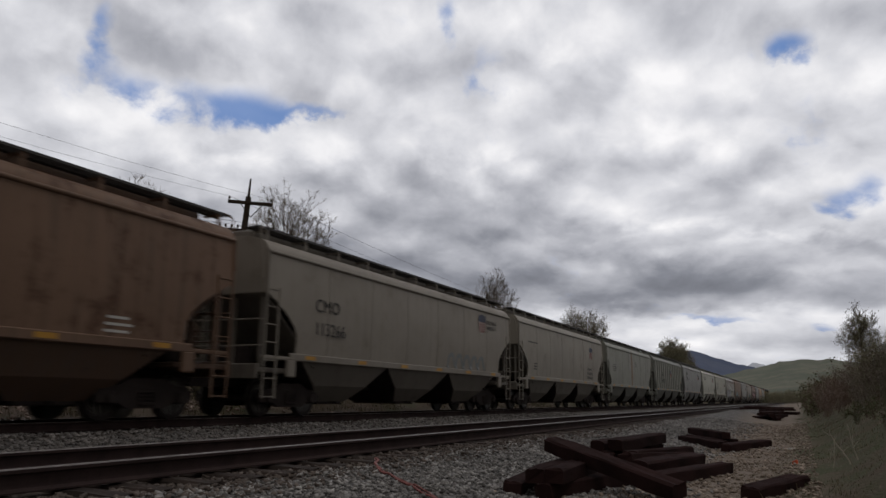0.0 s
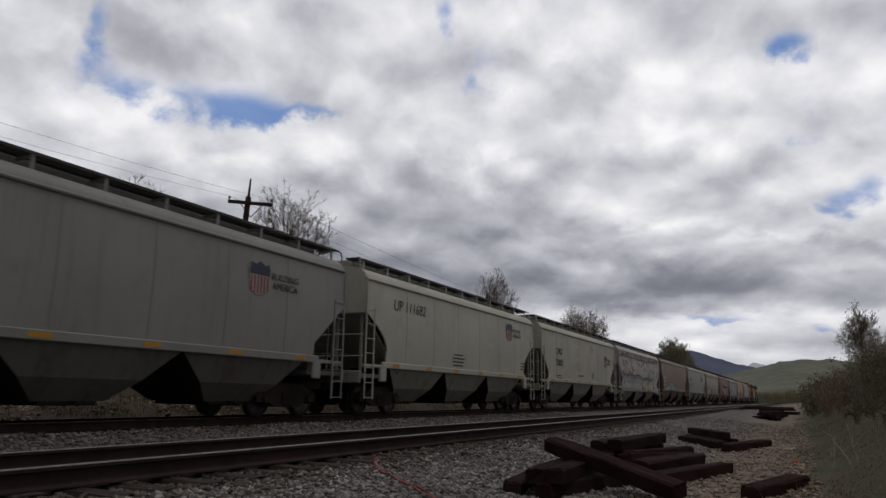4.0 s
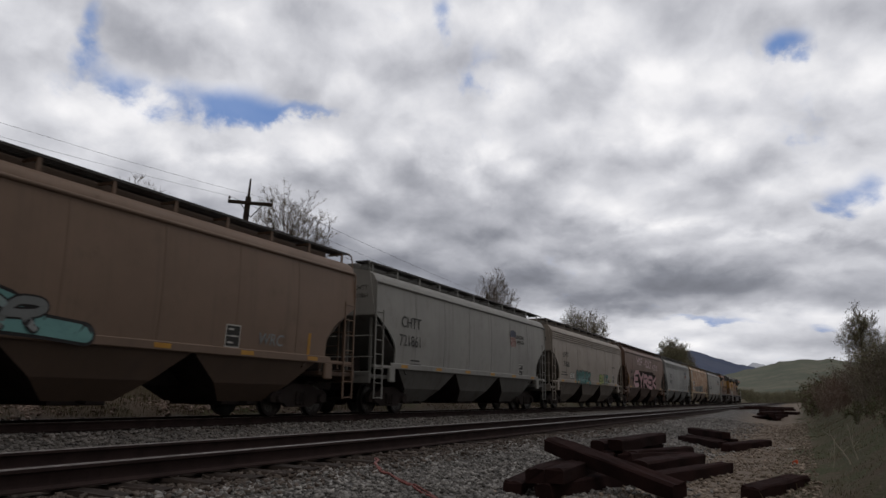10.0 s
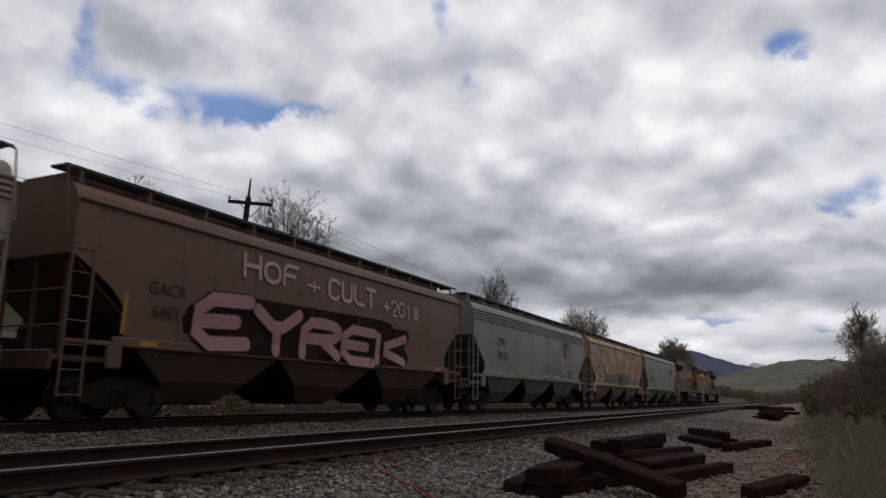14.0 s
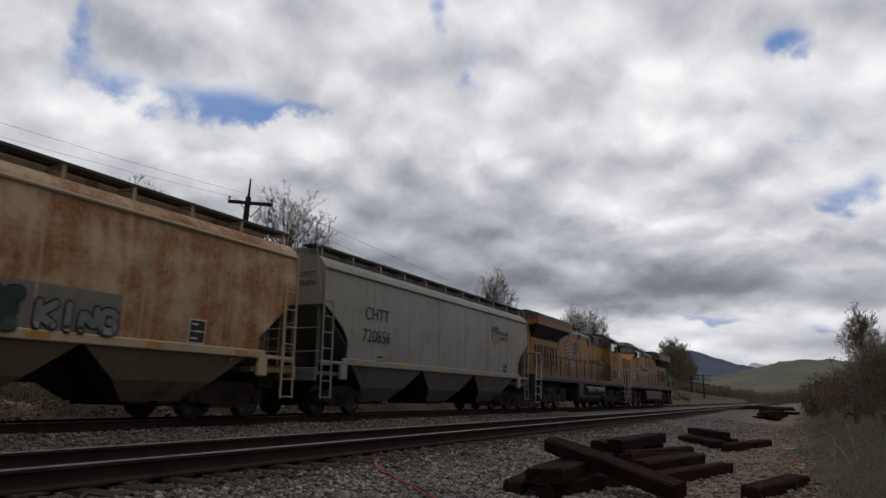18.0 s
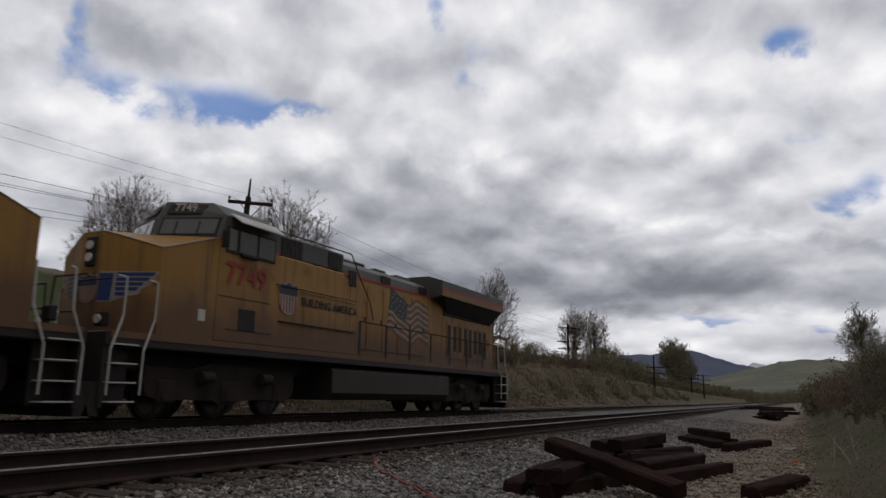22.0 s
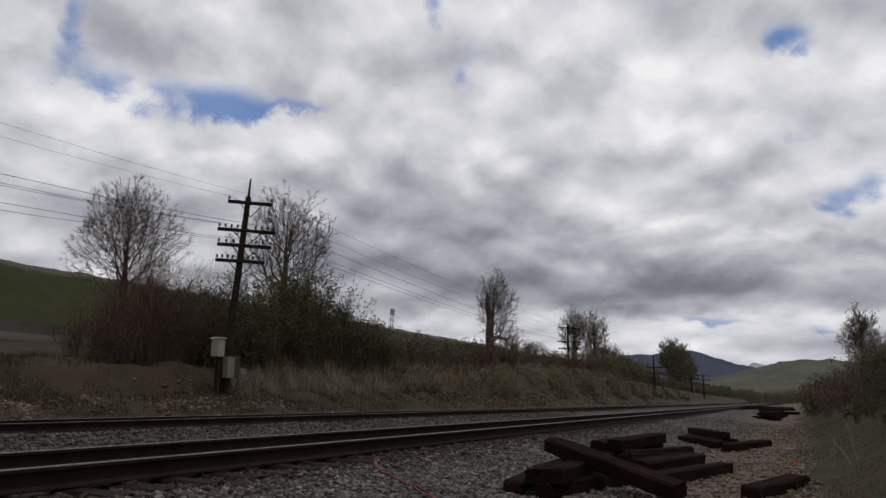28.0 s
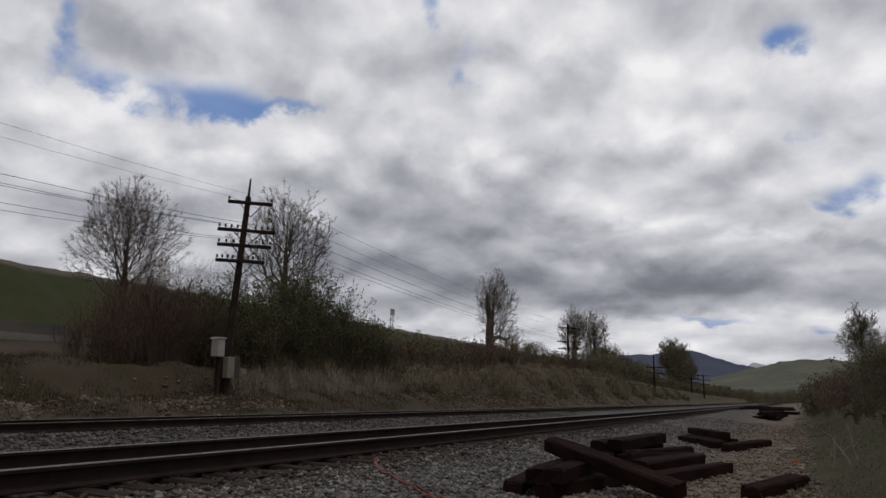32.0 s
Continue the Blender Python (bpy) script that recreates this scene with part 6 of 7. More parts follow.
    for y in (-1, 1):
        P("trim_line", lambda g: g.pipe([(-7.3, y * 1.5, 4.02), (-8.85, y * 1.5, 3.50), (-9.35, y * 0.3, 3.86)], 0.014, 6), M_DUSTY_WHITE)
    hd = P("headlight", lambda g: g.box(-9.41, -9.34, -0.14, 0.14, 3.12, 3.74, 0.02), L_BLACK)
    for zz in (3.30, 3.56):
        P("lamp_glass", lambda g: g.tube((-9.44, 0, zz), (-9.39, 0, zz), 0.095, 0.095, 14), L_LIGHT, hd)
    P("nose_door", lambda g: g.add([(-9.25, 0.56, 1.75), (-8.97, 1.24, 1.75), (-8.97, 1.24, 3.3), (-9.25, 0.56, 3.3), (-9.23, 0.56, 1.75), (-8.95, 1.24, 1.75), (-8.95, 1.24, 3.3), (-9.23, 0.56, 3.3)], [(0, 1, 2, 3), (0, 4, 5, 1), (2, 6, 7, 3)]), L_YELLOW)
    for y in (-1, 1):
        lamp = P("ditch_light", lambda g: g.box(-9.74, -9.57, min(y * 0.75, y * 1.0), max(y * 0.75, y * 1.0), 1.82, 2.1, 0.02), L_BLACK)
        P("lamp_glass", lambda g: g.tube((-9.78, y * 0.875, 1.96), (-9.72, y * 0.875, 1.96), 0.09, 0.09, 12), L_LIGHT, lamp)
        # painted wing: white ground with blue feathers
        a, b = Vector((-9.35, y * 0.3, 0)), Vector((-8.85, y * 1.5, 0))
        out = Vector((-1.2, y * 0.5, 0)).normalized()

        def cheek(u, z, off):
            p = a.lerp(b, u) + out * off
            return (p.x, p.y, z)
        ground = ((0.0, 2.36), (0.22, 2.36), (0.42, 2.46), (0.66, 2.52), (0.72, 2.64), (0.86, 2.72), (0.98, 3.0), (0.0, 3.0))
        wing = P("painted_wing", lambda g: g.add([cheek(u, z, 0.006) for u, z in ground], [tuple(range(8))]), M_DUSTY_WHITE)
        bars = ((0.0, 0.24, 2.39, 2.96), (0.28, 0.92, 2.895, 2.97), (0.28, 0.84, 2.795, 2.865), (0.28, 0.74, 2.695, 2.765), (0.28, 0.66, 2.595, 2.665), (0.28, 0.50, 2.49, 2.565))
        for u0, u1, z0, z1 in bars:
            P("painted_feather", lambda g: g.add([cheek(u0, z0, 0.010), cheek(u1 - 0.04, z0, 0.010), cheek(u1, z1, 0.010), cheek(u0, z1, 0.010)], [(0, 1, 2, 3)]), M_BLUE, wing)
    shield(eng, pose(s * -9.362, 0, 2.66, 0, 0, -90 * s), 0.62)
    # tank, air reservoirs and battery boxes
    P("fuel_tank", lambda g: g.prism([(-1.45, 0.62), (-1.2, 0.42), (1.2, 0.42), (1.45, 0.62), (1.45, 1.22), (1.38, 1.30), (-1.38, 1.30), (-1.45, 1.22)], -2.5, 5.0 if s > 0 else 3.0, "x"), L_TANK)
    if s < 0:
        for x0, x1 in ((-2.3, -0.3), (-0.1, 1.8)):
            P("air_reservoir", lambda g: g.tube((x0, -1.5, 1.05), (x1, -1.5, 1.05), 0.26, 0.26, 16), L_TANK, smooth=True)
        P("equipment_box", lambda g: g.box(2.0, 3.1, -1.55, -1.3, 0.7, 1.42, 0.03), L_TANK)
        P("equipment_box", lambda g: g.box(-3.4, -2.5, -1.5, -1.2, 0.75, 1.42, 0.03), L_TANK)
    # three-axle trucks
    for tx in (-6.35, 7.1):
        def truck_frame(g):
            out = [(-2.45, 0.75), (-2.35, 0.50), (-2.0, 0.40), (-1.55, 0.42), (-0.45, 0.40), (-0.25, 0.30), (0.25, 0.30), (0.45, 0.40), (1.55, 0.42), (2.0, 0.40), (2.35, 0.50), (2.45, 0.75), (2.4, 1.10), (1.2, 1.06), (0.6, 1.20), (-0.6, 1.20), (-1.2, 1.06), (-2.4, 1.10)]
            for y in (-1.12, 1.12):
                g.prism([(tx + a, b) for a, b in out], y - 0.09, y + 0.09)
            for a in (-1.85, 0, 1.85):
                for y in (-1.2, 1.2):
                    g.lathe([(0.03, -0.08), (0.16, -0.08), (0.17, 0.08)], 12, y=y, x=tx + a, z=0.53)
                    g.box(tx + a - 0.24, tx + a + 0.24, min(y * 0.95, y * 1.05), max(y * 0.95, y * 1.05), 0.35, 0.82, 0.03)
                g.tube((tx + a, -0.8, 0.53), (tx + a, 0.8, 0.53), 0.09, 0.09, 10)
            for a in (-1.0, 1.0):
                g.tube((tx + a, -1.32, 0.9), (tx + a + 0.35, -1.32, 0.9), 0.13, 0.13, 12)
        tr = P("truck", truck_frame, M_TRUCK)
        for a in (-1.85, 0, 1.85):
            for y in (-1, 1):
                w = part("wheel", LOCO_WHEEL, None, tr)
                w.matrix_local = pose(s * (tx + a), y * 0.78, 0.53, 0, 0, 0 if y < 0 else 180)
    # steps, pilot, hand rails
    for e, off in ((-1, 0.0), (1, 0.9)):
        P("pilot", lambda g: g.box(min(e * (9.9 + off), e * (10.0 + off)), max(e * (9.9 + off), e * (10.0 + off)), -1.45, 1.45, 0.25, 1.45, 0.02), L_DARK)
        P("snow_plow", lambda g: g.prism([(e * (9.95 + off), 0.12), (e * (10.3 + off), 0.12), (e * (10.05 + off), 0.75), (e * (9.95 + off), 0.75)], -1.4, 1.4), L_DARK)
        P("end_platform", lambda g: g.box(min(e * (9.5 + off), e * (10.0 + off)), max(e * (9.5 + off), e * (10.0 + off)), -1.5, 1.5, 1.42, 1.70, 0.02), L_DARK)
        for y in (-1, 1):
            for i in range(4):
                zz = 0.36 + 0.36 * i
                P("step", lambda g: g.box(min(e * (9.25 + off), e * (9.85 + off)), max(e * (9.25 + off), e * (9.85 + off)), min(y * 1.2, y * 1.53), max(y * 1.2, y * 1.53), zz, zz + 0.03, 0.005), M_WHITE_METAL if i < 4 else L_DARK)
            P("step_well", lambda g: g.box(min(e * (9.2 + off), e * (9.9 + off)), max(e * (9.2 + off), e * (9.9 + off)), min(y * 1.1, y * 1.18), max(y * 1.1, y * 1.18), 0.3, 1.7, 0.01), L_DARK)
            for x in (9.15, 9.92):
                P("grab_rail", lambda g: g.pipe([(e * (x + off), y * 1.53, 0.5), (e * (x + off), y * 1.54, 1.35), (e * (x + off - 0.25), y * 1.5, 2.0), (e * (x + off - 0.27), y * 1.48, 2.75), (e * (x + off - 0.22), y * 1.3, 2.8)], 0.022), M_WHITE_METAL, smooth=True)
        P("end_rail", lambda g: g.pipe([(e * (9.95 + off), -1.4, 2.7), (e * (9.95 + off), -0.5, 2.7), (e * (9.95 + off), -0.45, 2.1), (e * (9.95 + off), 0.45, 2.1), (e * (9.95 + off), 0.5, 2.7), (e * (9.95 + off), 1.4, 2.7)], 0.02), L_DARK)
        c = part("coupler", COUPLER, None, eng)
        c.matrix_local = pose(e * (9.55 + off), 0, 0, 0, 0, 0 if e > 0 else 180)
    for y in (-1, 1):
        r0, posts_ = (-1.2, 8) if s * y < 0 else (-5.0, 10)
        P("hand_rail", lambda g: g.pipe([(r0, y * 1.46, 2.72), (9.7, y * 1.46, 2.72)], 0.02, 8), M_TRUCK)
        for i in range(posts_):
            x = r0 + (9.7 - r0) * i / (posts_ - 1)
            P("stanchion", lambda g: g.box(x - 0.055, x + 0.055, min(y * 1.45, y * 1.475), max(y * 1.45, y * 1.475), 1.7, 2.72, 0.006), L_DARK)
        if s * y > 0:
            for xa, xb in ((-7.0, -6.3), (-6.1, -5.4), (-4.7, -4.1), (-3.2, -2.6)):
                wide = xa < -5.2
                yv = 1.5 if wide else hood
                vent = P("vent", lambda g: g.box(xa, xb, min(y * yv, y * (yv + 0.012)), max(y * yv, y * (yv + 0.012)), 1.95, 2.5 if wide else 2.2), L_YELLOW)
                for q in range(8 if wide else 4):
                    P("vent_slat", lambda g: g.box(xa + 0.04, xb - 0.04, min(y * yv, y * (yv + 0.02)), max(y * yv, y * (yv + 0.02)), 1.98 + 0.065 * q, 2.01 + 0.065 * q), L_DARK, vent)
    wheel_ = Geo()
    for q in range(18):
        a0, a1 = 2 * math.pi * q / 18, 2 * math.pi * (q + 1) / 18
        wheel_.tube((s * 9.3 + 0.26 * math.cos(a0), -hood - 0.10, 2.72 + 0.26 * math.sin(a0)), (s * 9.3 + 0.26 * math.cos(a1), -hood - 0.10, 2.72 + 0.26 * math.sin(a1)), 0.016, 0.016, 6)
    for q in range(4):
        wheel_.tube((s * 9.3, -hood - 0.09, 2.72), (s * 9.3 + 0.25 * math.cos(1.57 * q), -hood - 0.10, 2.72 + 0.25 * math.sin(1.57 * q)), 0.012, 0.012, 6)
    wheel_.tube((s * 9.3, -hood - 0.12, 2.72), (s * 9.3, -hood, 2.72), 0.04, 0.04, 8)
    part("brake_wheel", wheel_, L_SOOTY, eng)
    # lettering on the near side
    def words(wd, x, z, size, mat_, y=1.512, grow=0.0):
        ob = part("lettering", text_mesh(wd, size, mat_, grow, 0.002), None, eng)
        ob.matrix_local = pose(s * x, -y, z)
    words(number, -6.3, 3.26, 0.72, M_RED, 1.53, 0.012)
    side = 1.465 if s > 0 else hood + 0.03
    words("BUILDING AMERICA", -2.75 if s > 0 else -2.6, 2.95, 0.30, M_BLACK, side, 0.006)
    shield(eng, pose(s * -4.65, -side - 0.005, 2.98), 0.85)
    # waving flag on the hood
    fw, fh, x0, z0 = 3.0, 1.4, 1.05, 2.55

    def flag_pt(u, v):
        return (x0 + fw * u + 0.25 * v * (1 - u), -(hood + 0.028), z0 + fh * v + 0.14 * math.sin(u * 8.5 + 0.6 + 0.8 * v) + 0.05 * math.sin(u * 19 + 2 * v) - 0.24 * u)

    for i in range(13):
        v0, v1 = i / 13, (i + 1) / 13
        ua = 0.42 if i >= 6 else 0.0
        P("flag_stripe", lambda g: g.sheet([[flag_pt(ua + (1 - ua) * j / 18, v0) for j in range(19)], [flag_pt(ua + (1 - ua) * j / 18, v1) for j in range(19)]], (0, 0.004, 0)), M_FLAG_RED if i % 2 == 0 else M_FLAG_WHITE)
    P("flag_canton", lambda g: g.sheet([[flag_pt(0.42 * j / 5, 6 / 13) for j in range(6)], [flag_pt(0.42 * j / 5, 1) for j in range(6)]], (0, 0.004, 0)), M_FLAG_BLUE)
    for r in range(4):
        for q in range(5):
            a = flag_pt(0.05 + 0.085 * q + 0.03 * (r % 2), 0.54 + 0.12 * r)
            P("flag_star", lambda g: g.tube((a[0], a[1] - 0.006, a[2]), (a[0], a[1], a[2]), 0.035, 0.035, 5), M_FLAG_WHITE)
    return eng


enlist(loco("weathered yellow diesel locomotive, grey roof, radiator end towards the cars", "8189", -1), 16, 0.8)
enlist(loco("weathered yellow diesel locomotive with a winged nose, last in train", "7749", 1), 17)

# ---------------------------------------------------------------- trees and brush
class Twigs:
    """Collects tapered tubes in plain lists, quickly."""

    def __init__(self):
        self.v, self.f = [], []

    def tube(self, p0, p1, r0, r1, n):
        d = p1 - p0
        if d.length < 1e-5:
            return
        a = d.orthogonal().normalized()
        b = d.normalized().cross(a)
        k = len(self.v)
        for p, r in ((p0, r0), (p1, r1)):
            for i in range(n):
                w = 6.28318 * i / n
                q = p + a * (math.cos(w) * r) + b * (math.sin(w) * r)
                self.v.append((q.x, q.y, q.z))
        for i in range(n):
            j = (i + 1) % n
            self.f.append((k + i, k + j, k + n + j, k + n + i))

    def mesh(self, name, material):
        me = bpy.data.meshes.new(name)
        me.from_pydata(self.v, [], self.f)
        me.materials.append(material)
        return me


def leaf_mesh(name, pts, size, material, seed, long=1.6):
    """Small bent leaves, each two triangles, at random turns."""
    rng = np.random.default_rng(seed)
    n = len(pts)
    p = np.asarray(pts)
    a = rng.normal(size=(n, 3))
    a /= np.linalg.norm(a, axis=1)[:, None]
    b = np.cross(a, rng.normal(size=(n, 3)))
    b /= np.linalg.norm(b, axis=1)[:, None] + 1e-9
    s = (size * (0.5 + rng.random(n)))[:, None]
    c = np.cross(a, b)
    v = np.stack([p - a * s * long * 0.5, p + b * s * 0.5 + c * s * 0.12, p + a * s * long * 0.5, p - b * s * 0.5 + c * s * 0.12], 1).reshape(-1, 3)
    k = 4 * np.arange(n)[:, None]
    me = bpy.data.meshes.new(name)
    me.from_pydata(v.tolist(), [], (np.array([0, 1, 2])[None] + k).tolist() + (np.array([0, 2, 3])[None] + k).tolist())
    me.materials.append(material)
    return me


def grow_tree(name, label, x, y, top, crown_r, crown_low, trunk_r, seed, bark=None, twig=None, leaf=None, leaf_n=0, leaf_size=0.05, ends=700, fine=0.01, sprigs=4, reach=0.35, lean=(0.0, 0.0), category="tree", narrow=1.0):
    """A tree grown towards points strewn through its crown: each point joins the nearest wood, and wood thickens with what it carries."""
    rng = np.random.default_rng(seed)
    z0 = at_ground(x, y) - 0.15
    tree = thing(name, label, category, at=(x, y, z0))
    h, lo = top - z0, crown_low - z0
    cz, rz = 0.5 * (h + lo), 0.5 * (h - lo)
    p = rng.normal(size=(ends, 3))
    p /= np.linalg.norm(p, axis=1)[:, None]
    p *= (rng.random(ends) ** 0.45)[:, None] * (0.82 + 0.18 * np.sin(3 * np.arctan2(p[:, 1], p[:, 0]) + 4 * p[:, 2] + seed))[:, None]
    p = p * np.array([crown_r, crown_r, rz]) + np.array([lean[0], lean[1], cz])
    p[:, :2] *= (1 - (1 - narrow) * np.clip((p[:, 2] - cz) / rz, 0, 1))[:, None]
    # trunk up into the crown
    n_tr = 12
    wob = np.cumsum(rng.normal(0, 0.012 * h / n_tr, (n_tr, 2)), 0)
    hz = np.linspace(0, lo + 0.75 * (h - lo), n_tr)
    cap = n_tr + ends * 4 + 5
    node = np.zeros((cap, 3))
    node[:n_tr, :2] = wob + np.outer(np.clip(hz / h, 0, 1) ** 1.5, lean)
    node[:n_tr, 2] = hz
    up = [-1] + list(range(n_tr - 1))
    path = np.zeros(cap)
    path[:n_tr] = hz
    n = n_tr
    start = np.array([node[3, 0], node[3, 1], lo * 0.8])
    for q in p[np.argsort(np.linalg.norm(p - start, axis=1))]:
        dv = q - node[:n]
        d = np.linalg.norm(dv, axis=1)
        cost = d + 0.55 * path[:n] + 1.1 * np.clip(-dv[:, 2], 0, None)
        cost[:max(2, int(n_tr * 0.25))] += 50
        b = int(np.argmin(cost))
        steps = 1 if d[b] < 0.12 * crown_r else (2 if d[b] < 0.4 * crown_r else 4)
        a, prev = node[b].copy(), b
        bend = rng.normal(0, 0.06 * d[b], 3)
        for k in range(1, steps + 1):
            t = k / steps
            node[n] = a + (q - a) * t + bend * math.sin(math.pi * t) + np.array([0, 0, -0.10 * d[b] * math.sin(math.pi * t)])
            path[n] = path[prev] + d[b] / steps
            up.append(prev)
            prev = n
            n += 1
    load = np.zeros(n)
    kids = np.zeros(n, int)
    for k in range(n - 1, 0, -1):
        load[k] += 1.0 if kids[k] == 0 else 0.0
        load[up[k]] += load[k]
        kids[up[k]] += 1
    rad = fine * 0.9 + (trunk_r - fine) * (load / load[0]) ** 0.64
    wood, thin = Twigs(), Twigs()
    V = [Vector(q) for q in node[:n]]
    for k in range(1, n):
        big = rad[k] > fine * 2.2
        (wood if big else thin).tube(V[up[k]], V[k], min(rad[up[k]], rad[k] * 1.35), rad[k], 7 if rad[k] > 0.06 else (5 if big else 3))
    tips = []
    r2 = random.Random(seed)
    mid = Vector((lean[0], lean[1], lo + 0.3 * (h - lo)))
    for k in range(n_tr, n):
        if load[k] > 5:
            continue
        out = (V[k] - mid).normalized()
        for _ in range(sprigs if kids[k] == 0 else max(1, sprigs // 2)):
            d = (out * 0.9 + Vector((r2.uniform(-1, 1), r2.uniform(-1, 1), r2.uniform(-.6, 1)))).normalized()
            ln = reach * r2.uniform(0.4, 1.0)
            a = V[k] + d * ln * 0.55
            c = a + (d + Vector((r2.uniform(-.5, .5), r2.uniform(-.5, .5), r2.uniform(-.3, .5)))).normalized() * ln * 0.5
            thin.tube(V[k], a, fine * 0.75, fine * 0.5, 3)
            thin.tube(a, c, fine * 0.5, fine * 0.28, 3)
            tips += [a, c]
    tagged(part("trunk", wood.mesh("trunk", bark or M_BARK), None, tree), "trunk and limbs")
    part("crown", thin.mesh("crown", twig or M_TWIG), None, tree)
    if leaf is not None and leaf_n:
        idx = rng.integers(0, len(tips), leaf_n)
        pts = np.array([tuple(tips[q]) for q in idx]) + rng.normal(0, leaf_size * 1.6, (leaf_n, 3))
        part("foliage", leaf_mesh("foliage", pts, leaf_size, leaf, seed), None, tree)
    return tree


def brush(name, label, x0, x1, y0, y1, h, seed, n=60, twig=None, leaf=None, leaf_n=0, leaf_size=0.06, fine=0.010, shoots=10, top_leaf=0.0, category="bush", peak=None):
    """A thicket: many upright bent shoots with side twigs, with or without leaves."""
    rng = random.Random(seed)
    cx, cy = (x0 + x1) / 2, (y0 + y1) / 2
    zb = at_ground(cx, cy)
    bush = thing(name, label, category, at=(cx, cy, zb))
    thin = Twigs()
    tips = []
    for i in range(n):
        px, py = rng.uniform(x0, x1), rng.uniform(y0, y1)
        u = (px - x0) / max(x1 - x0, 1e-3)
        prof = peak(u) if peak else (0.55 + 0.45 * math.sin(math.pi * u))
        hh = h * prof * rng.uniform(0.65, 1.05)
        p = Vector((px - cx, py - cy, at_ground(px, py) - zb - 0.05))
        d = Vector((rng.uniform(-.3, .3), rng.uniform(-.3, .3), 1)).normalized()
        for b in range(4):
            d = (d + Vector((rng.uniform(-.22, .22), rng.uniform(-.22, .22), 0.05))).normalized()
            q = p + d * hh / 4
            thin.tube(p, q, fine * (2.2 - 0.45 * b), fine * (1.75 - 0.45 * b), 3)
            for _ in range(shoots if b else shoots // 2):
                d2 = (d * 0.6 + Vector((rng.uniform(-1, 1), rng.uniform(-1, 1), rng.uniform(-.3, .9)))).normalized()
                s0 = p.lerp(q, rng.random())
                s1 = s0 + d2 * hh * rng.uniform(0.10, 0.22)
                thin.tube(s0, s1, fine * 0.8, fine * 0.45, 3)
                s2 = s1 + (d2 + Vector((rng.uniform(-.6, .6), rng.uniform(-.6, .6), rng.uniform(-.2, .5)))).normalized() * hh * 0.08
                thin.tube(s1, s2, fine * 0.5, fine * 0.25, 3)
                tips += [s1, s2]
            p = q
    part("branchwork", thin.mesh("branchwork", twig or M_TWIG), None, bush)
    if leaf is not None and leaf_n:
        r = np.random.default_rng(seed)
        t = np.array([tuple(q) for q in tips])
        if top_leaf:
            t = t[t[:, 2] > np.quantile(t[:, 2], top_leaf)]
        pts = t[r.integers(0, len(t), leaf_n)] + r.normal(0, leaf_size * 1.3, (leaf_n, 3))
        part("foliage", leaf_mesh("foliage", pts, leaf_size, leaf, seed), None, bush)
    return bush


# bare and budding trees behind the far bank
grow_tree("bare_tree", "bare round-crowned tree behind brown brush", 19.25, 23.0, 9.1, 2.5, 4.0, 0.15, 3, ends=1900, fine=0.0042, sprigs=10, reach=0.32, narrow=0.5)
grow_tree("budding_tree", "large bare tree with pale spring buds", 28.3, 22.6, 11.1, 3.0, 4.9, 0.24, 8, leaf=M_BUD, leaf_n=9000, leaf_size=0.022, ends=1500, fine=0.0048, sprigs=9, reach=0.32, narrow=0.85)
grow_tree("bare_tree", "tall bare tree behind a broken trunk", 66.0, 27.0, 13.4, 2.4, 6.0, 0.2, 12, ends=1000, fine=0.008, sprigs=8, reach=0.55, narrow=0.75, lean=(0.6, -0.3))
for i, (tx, ty, tp, tr_, tl) in enumerate(((92.2, 26, 12.6, 2.2, 5.2), (104.5, 26.5, 13.4, 2.5, 5.6), (112, 27, 9.0, 2.4, 4.6))):
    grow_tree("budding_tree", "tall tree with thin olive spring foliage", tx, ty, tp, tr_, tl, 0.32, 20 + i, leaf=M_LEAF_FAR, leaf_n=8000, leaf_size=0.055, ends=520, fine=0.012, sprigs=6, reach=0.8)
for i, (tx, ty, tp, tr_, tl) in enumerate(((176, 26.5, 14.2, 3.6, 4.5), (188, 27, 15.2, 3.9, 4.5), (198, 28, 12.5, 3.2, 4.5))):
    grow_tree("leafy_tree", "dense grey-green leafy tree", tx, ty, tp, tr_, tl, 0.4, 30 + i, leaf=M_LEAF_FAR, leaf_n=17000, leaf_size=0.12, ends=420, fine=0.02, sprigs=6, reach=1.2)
grow_tree("bare_tree", "thin reddish bare tree", 214, 27.5, 12.5, 2.6, 4.0, 0.3, 34, twig=M_TWIG_RED, ends=300, fine=0.035, sprigs=5, reach=1.2)
# snag with one bent, twiggy limb
snag = thing("dead_tree", "broken dead trunk with one bent twiggy limb", "tree", at=(64.0, 26.3, at_ground(64, 26.3) - 0.2))
g = Geo()
pts = [(0, 0, 0, .36), (0.05, 0, 1.8, .32), (-0.1, 0.05, 3.6, .30), (0.05, 0, 5.4, .28), (-0.15, 0, 6.3, .26), (-0.35, 0.05, 7.0, .2), (-0.5, 0, 7.6, .12), (-0.55, 0, 7.9, .03)]
for a, b_ in zip(pts[:-1], pts[1:]):
    g.tube(a[:3], b_[:3], a[3], b_[3], 9)
limb = [Vector(q) for q in ((0.0, 0, 2.9), (1.0, -0.2, 3.7), (2.3, -0.5, 3.7), (3.5, -0.8, 3.1), (4.6, -1.0, 2.1))]
for i in range(4):
    g.tube(limb[i], limb[i + 1], 0.22 - 0.045 * i, 0.175 - 0.045 * i, 7)
part("trunk", g, M_BARK, snag, smooth=True)
thin, r3 = Twigs(), random.Random(5)
